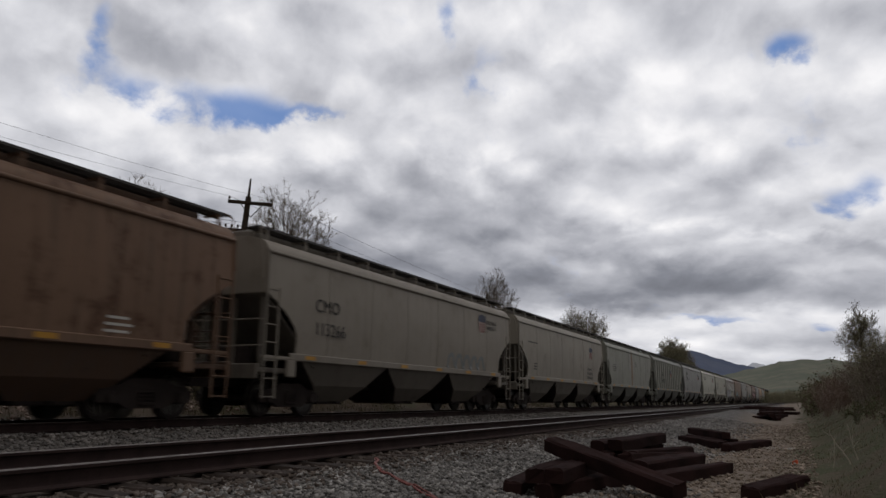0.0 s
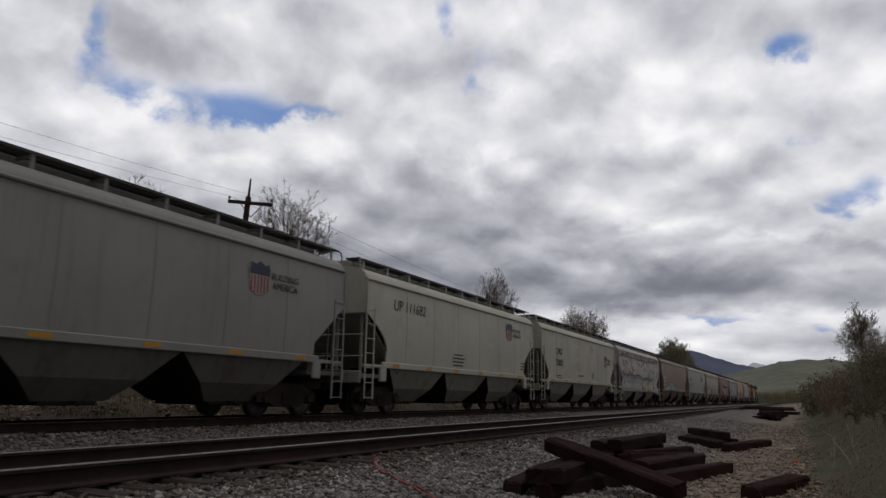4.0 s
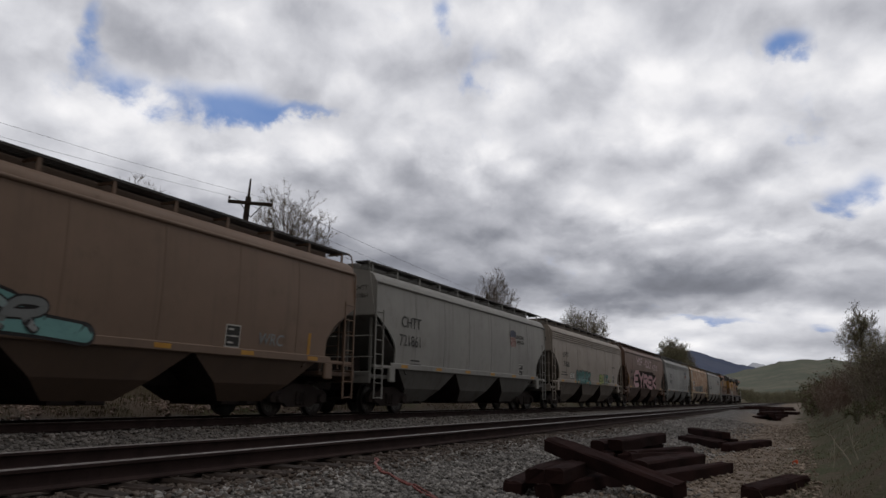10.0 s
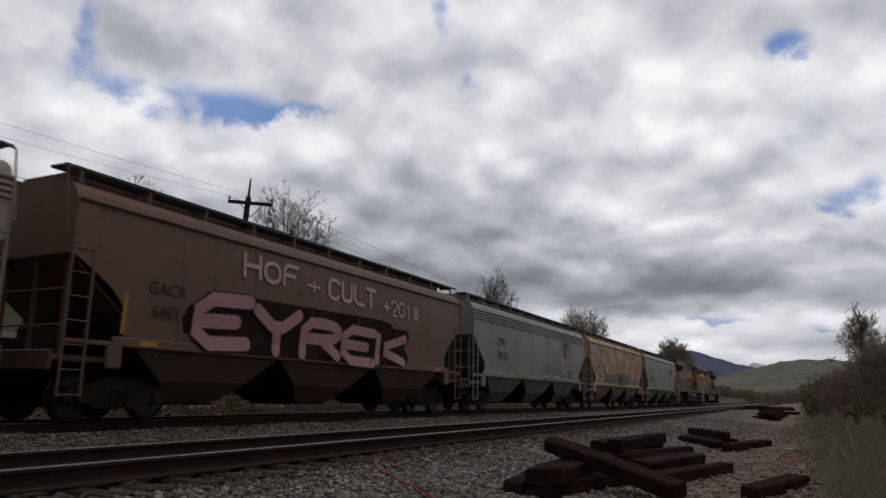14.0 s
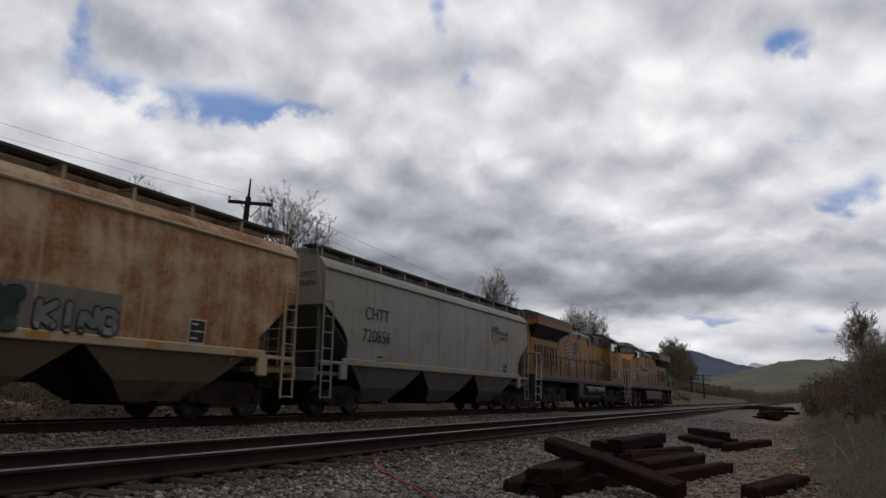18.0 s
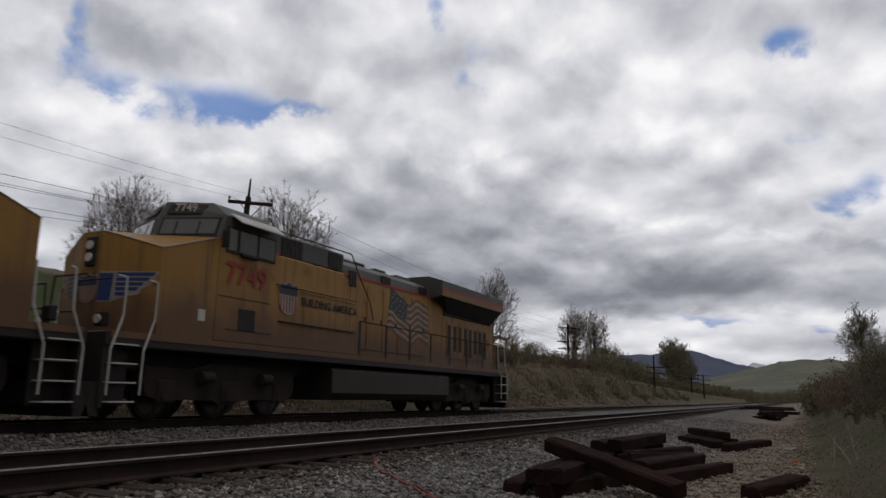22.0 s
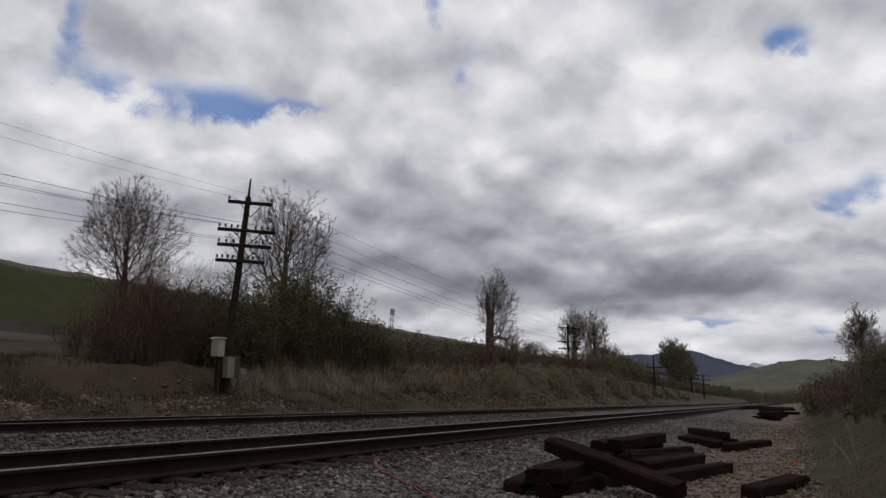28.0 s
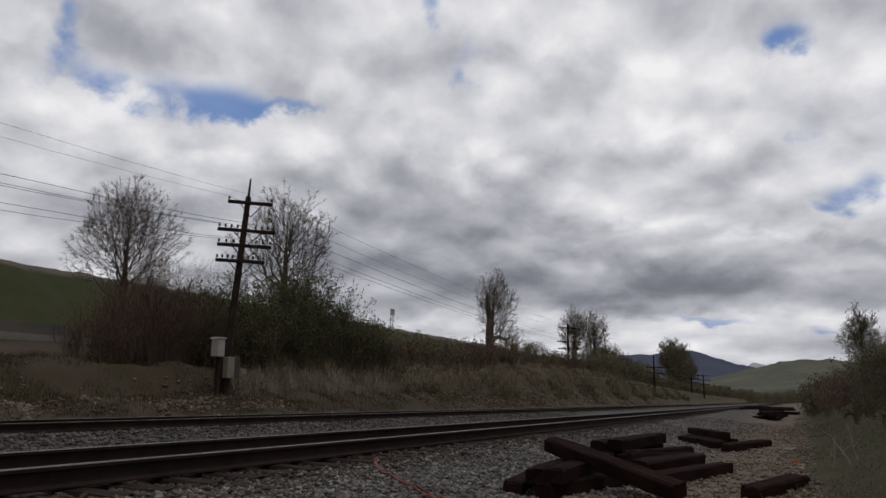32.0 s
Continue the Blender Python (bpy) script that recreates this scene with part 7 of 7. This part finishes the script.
for i in range(70):
    k_ = r3.randrange(1, 4)
    p = limb[k_].lerp(limb[k_ + 1], r3.random())
    d_ = Vector((r3.uniform(-0.3, 1.1), r3.uniform(-0.8, 0.5), r3.uniform(-0.5, 1.2))).normalized()
    for j in range(4):
        q = p + d_ * r3.uniform(0.3, 0.6)
        thin.tube(p, q, 0.035 - 0.007 * j, 0.028 - 0.007 * j, 3)
        for _ in range(3):
            d2 = (d_ + Vector((r3.uniform(-.9, .9), r3.uniform(-.9, .9), r3.uniform(-.7, .9)))).normalized()
            thin.tube(q, q + d2 * r3.uniform(0.25, 0.6), 0.010, 0.005, 3)
        d_ = (d_ + Vector((r3.uniform(-.4, .4), r3.uniform(-.4, .4), r3.uniform(-.3, .3)))).normalized()
        p = q
part("crown", thin.mesh("crown", M_TWIG), None, snag)

# brown brush and green bushes on the far bank
brush("brush", "dense reddish-brown leafless brush", 16.0, 22.0, 19.6, 22.3, 3.7, 51, 320, M_TWIG_RED, M_TWIG_RED, 16000, 0.022, 0.0042, 20, peak=lambda u: 0.3 + 0.72 * math.exp(-((u - 0.5) / 0.28) ** 2))
brush("brush", "dense brown leafless brush", 20.5, 25.5, 19.2, 21.5, 1.9, 52, 190, M_TWIG_RED, M_TWIG_RED, 9000, 0.022, 0.0042, 18)
brush("green_bush", "tall bush with fresh green leaf tips", 21.0, 33.0, 19.3, 21.8, 4.5, 53, 190, M_TWIG, M_LEAF, 42000, 0.05, 0.009, 13, 0.25, peak=lambda u: 0.62 + 0.42 * math.exp(-((u - 0.5) / 0.25) ** 2) - 0.1 * u)
# darker leaf colour puts the shade low in the bush
brush("green_bush", "foot of the green bush, darker leaves as painted shade", 20.0, 34.0, 18.8, 20.4, 2.4, 54, 150, M_TWIG_RED, M_LEAF_DARK, 22000, 0.05, 0.009, 12)
for i, (a, b_, h_) in enumerate(((33, 41, 2.1), (40, 50, 2.0), (49, 60, 2.0), (58, 72, 2.0), (72, 86, 1.5))):
    brush("brush", "brown brush along the top of the bank", a, b_, 21.5, 24.5, h_, 60 + i, 90, M_TWIG_RED, M_LEAF_FAR if i % 2 else M_TWIG_RED, 8000, 0.06, 0.010, 10)
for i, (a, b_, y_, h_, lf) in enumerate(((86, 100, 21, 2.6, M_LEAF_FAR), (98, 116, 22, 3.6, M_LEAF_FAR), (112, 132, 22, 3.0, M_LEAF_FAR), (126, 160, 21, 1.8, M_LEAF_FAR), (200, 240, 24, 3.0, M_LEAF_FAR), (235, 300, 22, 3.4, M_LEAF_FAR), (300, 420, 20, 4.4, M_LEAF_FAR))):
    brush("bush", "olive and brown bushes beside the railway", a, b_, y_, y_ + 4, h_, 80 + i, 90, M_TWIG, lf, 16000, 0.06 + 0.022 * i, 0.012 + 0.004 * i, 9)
# low shrubs down the slope of the bank
for i in range(9):
    rr_ = random.Random(300 + i)
    a = 32 + 11.5 * i
    brush("bush", "low olive shrubs on the slope of the bank", a, a + rr_.uniform(3, 7), 16.8, 18.8, rr_.uniform(0.4, 0.9), 300 + i, 22, M_TWIG, M_LEAF_FAR, 2600, 0.05 + 0.002 * i, 0.009, 7)
# brush far down the line, across the view
for i, (a, b_, c, d_, h_) in enumerate(((240, 330, 4, 16, 4.0), (300, 420, -8, 6, 5.5), (200, 260, -9, -2, 3.6))):
    brush("bush", "distant olive brush at the end of the line", a, b_, c, d_, h_, 95 + i, 110, M_TWIG, (M_LEAF_FAR, M_LEAF_FAR, M_TWIG_RED)[i], 18000, 0.16, 0.025, 8)
# near bank: tree and brush
grow_tree("budding_tree", "young tree with thin spring leaves on the near bank", 25.6, -1.75, 3.5, 0.58, 1.4, 0.05, 41, leaf=M_LEAF_FAR, leaf_n=8000, leaf_size=0.02, ends=320, fine=0.006, sprigs=5, reach=0.25, narrow=0.75)
grow_tree("budding_tree", "young leafy tree on the near bank", 22.6, -2.1, 2.35, 0.8, 0.7, 0.05, 42, leaf=M_LEAF_FAR, leaf_n=9000, leaf_size=0.02, ends=300, fine=0.006, sprigs=5, reach=0.25)
brush("bush", "olive leafy bush on the near bank", 21.0, 30.0, -3.0, -1.55, 1.7, 43, 150, M_TWIG, M_LEAF_FAR, 16000, 0.017, 0.004, 15)
brush("bush", "brown leafless brush on the near bank", 28.0, 44.0, -2.6, -0.7, 1.7, 44, 110, M_TWIG_RED, M_TWIG_RED, 5000, 0.022, 0.005, 13)
brush("bush", "low green shrubs on the near bank", 10.5, 24.0, -3.2, -1.0, 0.42, 45, 170, M_TWIG_RED, M_LEAF_DARK, 22000, 0.016, 0.0035, 11)
brush("bush", "thin brown brush beside the gravel", 42.0, 70.0, -2.4, -0.2, 2.2, 46, 60, M_TWIG_RED, M_LEAF_OLIVE, 4000, 0.09, 0.012, 9)
brush("dry_sprig", "pale leafless sprig on the near bank", 10.9, 11.3, -0.38, -0.18, 0.5, 47, 2, M_STRAW, None, 0, 0.05, 0.0045, 3)
brush("dry_sprig", "pale leafless sprig on the near bank", 10.5, 10.9, -0.62, -0.42, 0.55, 48, 2, M_STRAW, None, 0, 0.05, 0.0045, 3)

# ---------------------------------------------------------------- old ties in heaps
TIE_COUNT = 0


def old_tie(a, b, label="dark discarded wooden railway tie", group="heap of old ties", roll=0.0, cut=1.0):
    """An old tie whose ends lie at a and b."""
    global TIE_COUNT
    a, b = Vector(a), Vector(b)
    TIE_COUNT += 1
    ob = tagged(new("old_tie", OLD_TIES[TIE_COUNT % 5]), label, "railway tie", group)
    d = (b - a).normalized()
    side = d.cross(Vector((0, 0, 1))).normalized()
    m = Matrix((side, d, side.cross(d))).transposed().to_4x4()
    ob.matrix_world = Matrix.Translation((a + b) / 2) @ m @ pose(0, 0, 0, 0, roll, 0) @ Matrix.Diagonal((1, cut, 1, 1))
    return ob


old_tie((8.40, 2.67, 0.04), (7.30, 1.09, -0.27), "dark discarded tie lying across the heap", roll=8, cut=0.8)
old_tie((7.05, 2.66, -0.325), (9.50, 2.95, -0.325), roll=3)
old_tie((7.0, 2.32, -0.325), (9.40, 1.78, -0.325), roll=-3)
old_tie((7.0, 2.21, -0.175), (9.45, 2.28, -0.175), "dark discarded tie on two others", roll=3)
old_tie((9.75, 2.55, -0.325), (12.2, 2.30, -0.325), roll=2)
old_tie((9.80, 2.60, -0.175), (12.2, 2.38, -0.175), roll=-4)
old_tie((9.6, 2.30, -0.175), (12.0, 2.10, -0.175), roll=2)
old_tie((9.60, 2.20, -0.02), (12.0, 2.05, -0.02), "dark tie on top of the heap", roll=3)
old_tie((8.50, 1.64, -0.325), (10.75, 1.0, -0.325), roll=2)
old_tie((8.90, 1.75, -0.21), (11.2, 1.40, -0.25), roll=9)
old_tie((9.1, 1.88, -0.325), (11.5, 1.45, -0.325), roll=2)
old_tie((9.4, 1.98, -0.14), (11.8, 1.62, -0.2), roll=-5)
old_tie((9.45, 2.05, -0.25), (11.85, 1.78, -0.27), roll=6)
old_tie((9.25, 1.98, -0.16), (11.5, 1.58, -0.27), roll=-7)
old_tie((9.7, 2.45, -0.05), (12.05, 2.28, -0.08), roll=5)
old_tie((7.2, 2.45, -0.2), (9.5, 2.6, -0.2), roll=-4)
old_tie((7.90, 0.54, -0.33), (9.15, 0.07, -0.29), "dark discarded tie half buried at the foot of the bank", "", 5, 0.52)
# second heap
for k_, (a, b_) in enumerate((((18.9, 2.55, -0.325), (16.5, 1.5, -0.325)), ((19.6, 2.45, -0.325), (17.2, 1.35, -0.325)), ((19.3, 2.55, -0.175), (16.9, 1.48, -0.175)), ((18.3, 2.65, -0.325), (15.9, 1.45, -0.325)), ((15.3, 1.38, -0.325), (17.6, 0.76, -0.325)))):
    old_tie(a, b_, group="second heap of old ties", roll=2 * k_ - 4)
# third heap, at the foot of the ballast mound
rng3 = random.Random(77)
for k_ in range(12):
    cx_, cy_ = rng3.uniform(40, 47), rng3.uniform(1.0, 1.9)
    an = rng3.uniform(-0.5, 0.9)
    zz = at_ground(cx_, cy_) + 0.08 + 0.14 * (k_ // 4)
    old_tie((cx_ - 1.25 * math.cos(an), cy_ - 1.25 * math.sin(an), zz), (cx_ + 1.25 * math.cos(an), cy_ + 1.25 * math.sin(an), zz), group="third heap of old ties", roll=rng3.uniform(-6, 6))
for k_ in range(9):
    cx_, cy_ = rng3.uniform(66, 84), rng3.uniform(1.6, 4.6)
    zz = at_ground(cx_, cy_) + 0.1 + 0.1 * (k_ % 3)
    old_tie((cx_ - 0.6, cy_ + 1.1, zz), (cx_ + 0.6, cy_ - 1.1, zz), group="far heap of old ties", roll=rng3.uniform(-6, 6))

# ---------------------------------------------------------------- poles and wires
def utility_pole(x, y, top, arms, lean=(0, 0), box=False, label="dark wooden utility pole with cross-arms"):
    z0 = at_ground(x, y) - 0.1
    pole = thing("utility_pole", label, "utility pole", "poles along the line", at=(x, y, z0))
    h = top - z0
    g = Geo()
    tip = Vector((lean[0], lean[1], h))
    g.tube((0, 0, 0), tip, 0.15, 0.10, 12)
    part("post", g, M_POLE, pole, smooth=True)
    ends = []
    for k_, (z, half, pins, shift) in enumerate(arms):
        c = tip * ((z - z0) / h) + Vector((shift, -0.12, 0))
        g = Geo()
        # arms stand across the line of the camera, a little slanted
        d_ = Vector((0.69, -0.725, 0.0)).normalized()
        m = Matrix.Translation(c) @ d_.to_track_quat("X", "Z").to_matrix().to_4x4()
        g.box(-half, half, -0.05, 0.05, -0.06, 0.06, 0.01, place=m)
        arm = part("cross_arm", g, M_POLE, pole)
        for s in (-1, 1):
            q = Geo()
            q.tube(c + d_ * s * half * 0.5 + Vector((0, -0.06, -0.05)), c + Vector((0, -0.06, -0.55)), 0.018, 0.018, 6)
            part("brace", q, M_POLE, arm)
        for i in range(pins):
            u = -1 + 2 * i / (pins - 1)
            if abs(u) < 0.15:
                continue
            q = Geo()
            p = c + d_ * half * 0.94 * u
            q.tube(p + Vector((0, 0, 0.05)), p + Vector((0, 0, 0.13)), 0.012, 0.012, 6)
            q.tube(p + Vector((0, 0, 0.11)), p + Vector((0, 0, 0.21)), 0.045, 0.03, 8)
            part("insulator", q, M_INSULATOR, arm)
            ends.append(Vector((x, y, z0)) + p + Vector((0, 0, 0.2)))
    if box:
        g = Geo()
        g.tube(tip, tip + Vector((0.05, 0, 0.72)), 0.05, 0.03, 8)
        part("pole_spike", g, M_POLE, pole)
    return pole, ends


P1, E1 = utility_pole(19.55, 18.0, 7.75, ((7.5, 0.80, 3, 0.0), (6.42, 1.02, 10, 0.0), (5.85, 0.96, 8, 0.0), (5.25, 0.86, 10, -0.12)), (0.66, 0), True, "leaning dark wooden utility pole with four cross-arms")
P0, E0 = utility_pole(-22.0, 18.0, 8.6, ((8.4, 1.2, 3, 0), (7.0, 1.45, 10, 0), (6.2, 1.2, 8, 0), (5.4, 1.35, 10, 0)))
P2, E2 = utility_pole(90.0, 26.2, 9.75, ((9.35, 1.5, 3, 0), (7.6, 1.65, 10, 0), (6.7, 1.5, 8, 0), (5.9, 1.5, 10, 0)))
P3, E3 = utility_pole(105.5, 18.4, 6.7, ((5.0, 1.4, 3, 0), (4.2, 1.4, 10, 0), (3.4, 1.2, 8, 0)))
P4, E4 = utility_pole(163.0, 18.4, 6.0, ((5.6, 1.6, 3, 0), (4.7, 1.6, 10, 0), (3.8, 1.3, 8, 0)))
P5, E5 = utility_pole(152.0, 19.4, 5.4, ((4.7, 1.6, 3, 0), (3.9, 1.6, 10, 0)))


def wire(a, b, sag, label="thin dark overhead wire", r=0.006):
    g = Geo()
    pts = []
    for i in range(13):
        t = i / 12
        p = a.lerp(b, t)
        pts.append((p.x, p.y, p.z - sag * 4 * t * (1 - t)))
    n_, sec = 5, []
    for p in pts:
        for i in range(n_):
            w = 2 * math.pi * i / n_
            sec.append((p[0], p[1] + r * math.cos(w), p[2] + r * math.sin(w)))
    g.add(sec, [(k * n_ + i, k * n_ + (i + 1) % n_, (k + 1) * n_ + (i + 1) % n_, (k + 1) * n_ + i) for k in range(12) for i in range(n_)])
    return solid("overhead_wire", g, M_WIRE, label, "wire", "overhead wires", smooth=True)


def pick(ends, z_lo, z_hi):
    return [e for e in ends if z_lo <= e.z < z_hi]


for k_ in (0, -1):
    wire(pick(E0, 8, 9)[k_], pick(E1, 7.4, 8.2)[k_], 1.2, r=0.004)
for k_ in (0, 2, -1):
    wire(pick(E0, 6.8, 7.6)[k_], pick(E1, 6.3, 6.9)[k_], 1.4, r=0.007)
for k_ in (0, -1):
    wire(pick(E0, 6, 6.8)[k_], pick(E1, 5.8, 6.3)[k_], 1.5, r=0.006)
for k_ in (0, 3, -1):
    wire(pick(E1, 6.3, 6.9)[k_], pick(E2, 7.6, 8.3)[k_], 0.5, r=0.008)
for k_ in (0, -1):
    wire(pick(E1, 7.4, 8.2)[k_], pick(E2, 9.35, 10.2)[k_], 0.6, r=0.006)
for k_ in (0, -1):
    wire(E2[k_], E3[k_], 0.6, r=0.014)
    wire(E3[k_], E4[k_], 0.6, r=0.016)

# signal boxes beside the pole
box = thing("equipment_box", "white metal equipment box on a post", "equipment box", at=(18.95, 17.75, at_ground(18.95, 17.75)))
zb = at_ground(18.95, 17.75)
g = Geo()
g.box(-0.17, 0.17, -0.16, 0.16, 1.78 - zb, 2.38 - zb, 0.02)
b1 = part("cabinet", g, M_WHITE_METAL, box)
g = Geo()
g.prism([(-0.20, 2.38 - zb), (0.20, 2.38 - zb), (0.16, 2.44 - zb), (-0.16, 2.44 - zb)], -0.19, 0.19)
part("lid", g, M_WHITE_METAL, b1)
g = Geo()
g.box(0.02, 0.16, -0.05, 0.09, -0.1, 1.78 - zb, 0.01)
part("post", g, M_POLE, box)
meter = thing("meter_box", "grey meter box with a cream cover", "meter box", at=(19.5, 17.72, at_ground(19.5, 17.72)))
zb = at_ground(19.5, 17.72)
g = Geo()
g.box(-0.20, 0.14, -0.14, 0.10, 1.08 - zb, 1.80 - zb, 0.015)
part("cabinet", g, plain("cream_box_paint", (0.34, 0.31, 0.27), (0.26, 0.24, 0.2), 0.6), meter)
g = Geo()
g.box(0.16, 0.44, -0.10, 0.12, 1.12 - zb, 1.82 - zb, 0.015)
part("cabinet", g, plain("dark_grey_box_paint", (0.08, 0.085, 0.09), (0.06, 0.06, 0.06), 0.6), meter)
g = Geo()
g.tube((0, 0.05, -0.1), (0, 0.05, 1.1 - zb), 0.13, 0.13, 10)
part("post", g, M_POLE, meter)

# ---------------------------------------------------------------- road barrier, sign
g_ = Geo()
g_.prism([(26.0, 0), (26.6, 0), (26.55, 0.12), (26.4, 0.3), (26.36, 0.72), (26.2, 0.72), (26.16, 0.3), (26.05, 0.12)], -1.5, 1.5, "x")
bm_ = g_.mesh("road_barrier", M_CONCRETE)
for i in range(24):
    ob = tagged(new("road_barrier", bm_), "grey concrete road barrier section", "road barrier", "barriers along the road")
    ob.location = (-10 + 3.04 * i, 0, at_ground(-10 + 3.04 * i, 26.3) - 0.02)
sg = thing("road_sign", "pale rectangular sign seen from behind on two posts", "road sign", at=(77.0, 44.5, at_ground(77, 44.5)))
g = Geo()
g.box(-0.5, 0.5, -0.02, 0.02, 1.5, 2.3, 0.01)
part("panel", g, M_WHITE_METAL, sg)
for xx in (-0.25, 0.25):
    q = Geo()
    q.box(xx - 0.04, xx + 0.04, 0.02, 0.08, -0.2, 2.2, 0.005)
    part("post", q, M_GRATE, sg)

# ---------------------------------------------------------------- hills
def ridge(name, label, dist, depth, az0, az1, shape, material, seed, rough=0.12, base=-5.0, n=150, rows=14):
    """A range of hills: a crest line, with slopes that run down towards the railway."""
    az = np.linspace(az0, az1, n)
    xs_, ys_ = zip(*shape)
    crest = np.interp(az, xs_, ys_)
    k_ = np.ones(9) / 9
    crest = np.convolve(np.pad(crest, 4, mode="edge"), k_, "valid")
    crest = np.tan(np.radians(crest)) * dist + 0.5
    v, f = [], []
    for j in range(rows + 1):
        t = j / rows
        d = dist - depth * t
        fall = (1 - t) ** 1.25
        a = np.radians(az)
        nz = fbm(az * 1.7 + 40, np.full_like(az, t * 3.0), 5, seed) - 0.5
        z = base + (crest - base) * fall * (1 + rough * nz * (2.0 if 0 < j else 0.9))
        for q in range(n):
            v.append((d * math.sin(a[q]), d * math.cos(a[q]), float(z[q])))
    for j in range(rows):
        for q in range(n - 1):
            f.append((j * n + q, j * n + q + 1, (j + 1) * n + q + 1, (j + 1) * n + q))
    me = bpy.data.meshes.new(name)
    me.from_pydata(v, [], f)
    me.materials.append(material)
    me.shade_smooth()
    return tagged(new(name, me), label, kind="structure")


ridge("backdrop_snow_peaks", "far snow-covered peaks", 3700, 300, 66, 100, ((66, 2.2), (70, 2.9), (72, 2.6), (85, 2.35), (86.6, 2.55), (87.4, 2.64), (88.4, 2.6), (89.5, 2.45), (100, 2.0)), M_SNOW, 5, 0.25)
ridge("backdrop_mountain", "wooded mountain in painted haze blue", 3300, 1200, 60, 100, ((60, 2.4), (70, 2.7), (76, 3.0), (78.4, 3.35), (80.2, 3.2), (82.4, 3.8), (84, 3.25), (86, 2.65), (87.6, 2.15), (90, 1.4), (100, 0.8)), M_HILL_BLUE, 7, 0.10)
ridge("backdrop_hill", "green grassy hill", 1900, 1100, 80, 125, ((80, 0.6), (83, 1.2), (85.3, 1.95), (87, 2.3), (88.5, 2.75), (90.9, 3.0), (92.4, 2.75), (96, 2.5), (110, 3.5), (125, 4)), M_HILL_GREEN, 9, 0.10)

# ---------------------------------------------------------------- small things on the ground
def cable(label, pts, r, material):
    g = Geo()
    fine = []
    for i in range(len(pts) - 1):
        p0, p1, p2, p3 = pts[max(i - 1, 0)], pts[i], pts[i + 1], pts[min(i + 2, len(pts) - 1)]
        for k_ in range(8):
            t = k_ / 8
            fine.append(tuple(0.5 * (2 * b + (c - a) * t + (2 * a - 5 * b + 4 * c - d) * t * t + (3 * b - a - 3 * c + d) * t ** 3) for a, b, c, d in zip(p0, p1, p2, p3)))
    fine = [(x_, y_, at_ground(x_, y_) + 0.025) for x_, y_ in fine]
    g.pipe(fine, r, 6)
    return solid("cable", g, material, label, "cable", smooth=True)


cable("faded red cable lying on the ballast", [(7.9, 4.75), (7.75, 4.62), (7.4, 4.45), (6.95, 4.0), (6.6, 3.55), (6.3, 3.15), (5.9, 2.75)], 0.014, M_CABLE_RED)
cable("faded red cable lying on the ballast", [(7.8, 4.7), (7.5, 4.5), (7.1, 4.2), (6.75, 3.7), (6.45, 3.25), (6.05, 2.95)], 0.010, M_CABLE_RED)
for ox, oy in ((12.4, 0.16),):
    g = Geo()
    g.box(-0.05, 0.06, -0.015, 0.02, 0, 0.07, 0.008, place=pose(0, 0, 0, 12, 20, 35))
    solid("orange_scrap", g, M_ORANGE, "small orange plastic scrap on the ground", "scrap", at=(ox, oy, at_ground(ox, oy)))
g = Geo()
g.box(-0.3, 0.3, -0.025, 0.025, 0, 0.03, 0.006, place=pose(0, 0, 0, 0, 3, 65))
solid("plank", g, M_WHITE, "pale thin plank on the gravel", "plank", at=(16.5, 0.46, at_ground(16.5, 0.46)))


# ---------------------------------------------------------------- movement
def travel(t):
    """How far the train has come along x, as metres, at t seconds."""
    if t <= 2.0:
        return -200.6 - 29.95 * (2.0 - t)
    return -200.6 + 11.47 * (t - 2.0)


def motions():
    times = [0.0, 0.5, 1.0, 1.5, 1.8, 1.9, 2.0, 2.1, 2.2, 2.6, 3.0, 4.0, 6.0, 9.0, 12.0, 15.0, 18.0, 21.0, 24.0, 28.0, 32.0]
    for car, along in TRAIN:
        walk(car, [(t, pose(along - travel(t), FAR_Y, 0.0)) for t in times])
    # the cloud deck drifts slowly towards the camera's side
    drift = Vector((0.985, -0.06, 0.16))
    walk(sky_dome, [(t, Matrix.Translation(-drift * 5.4 * t)) for t in (0.0, 8.0, 16.0, 24.0, 32.0)])


motions()
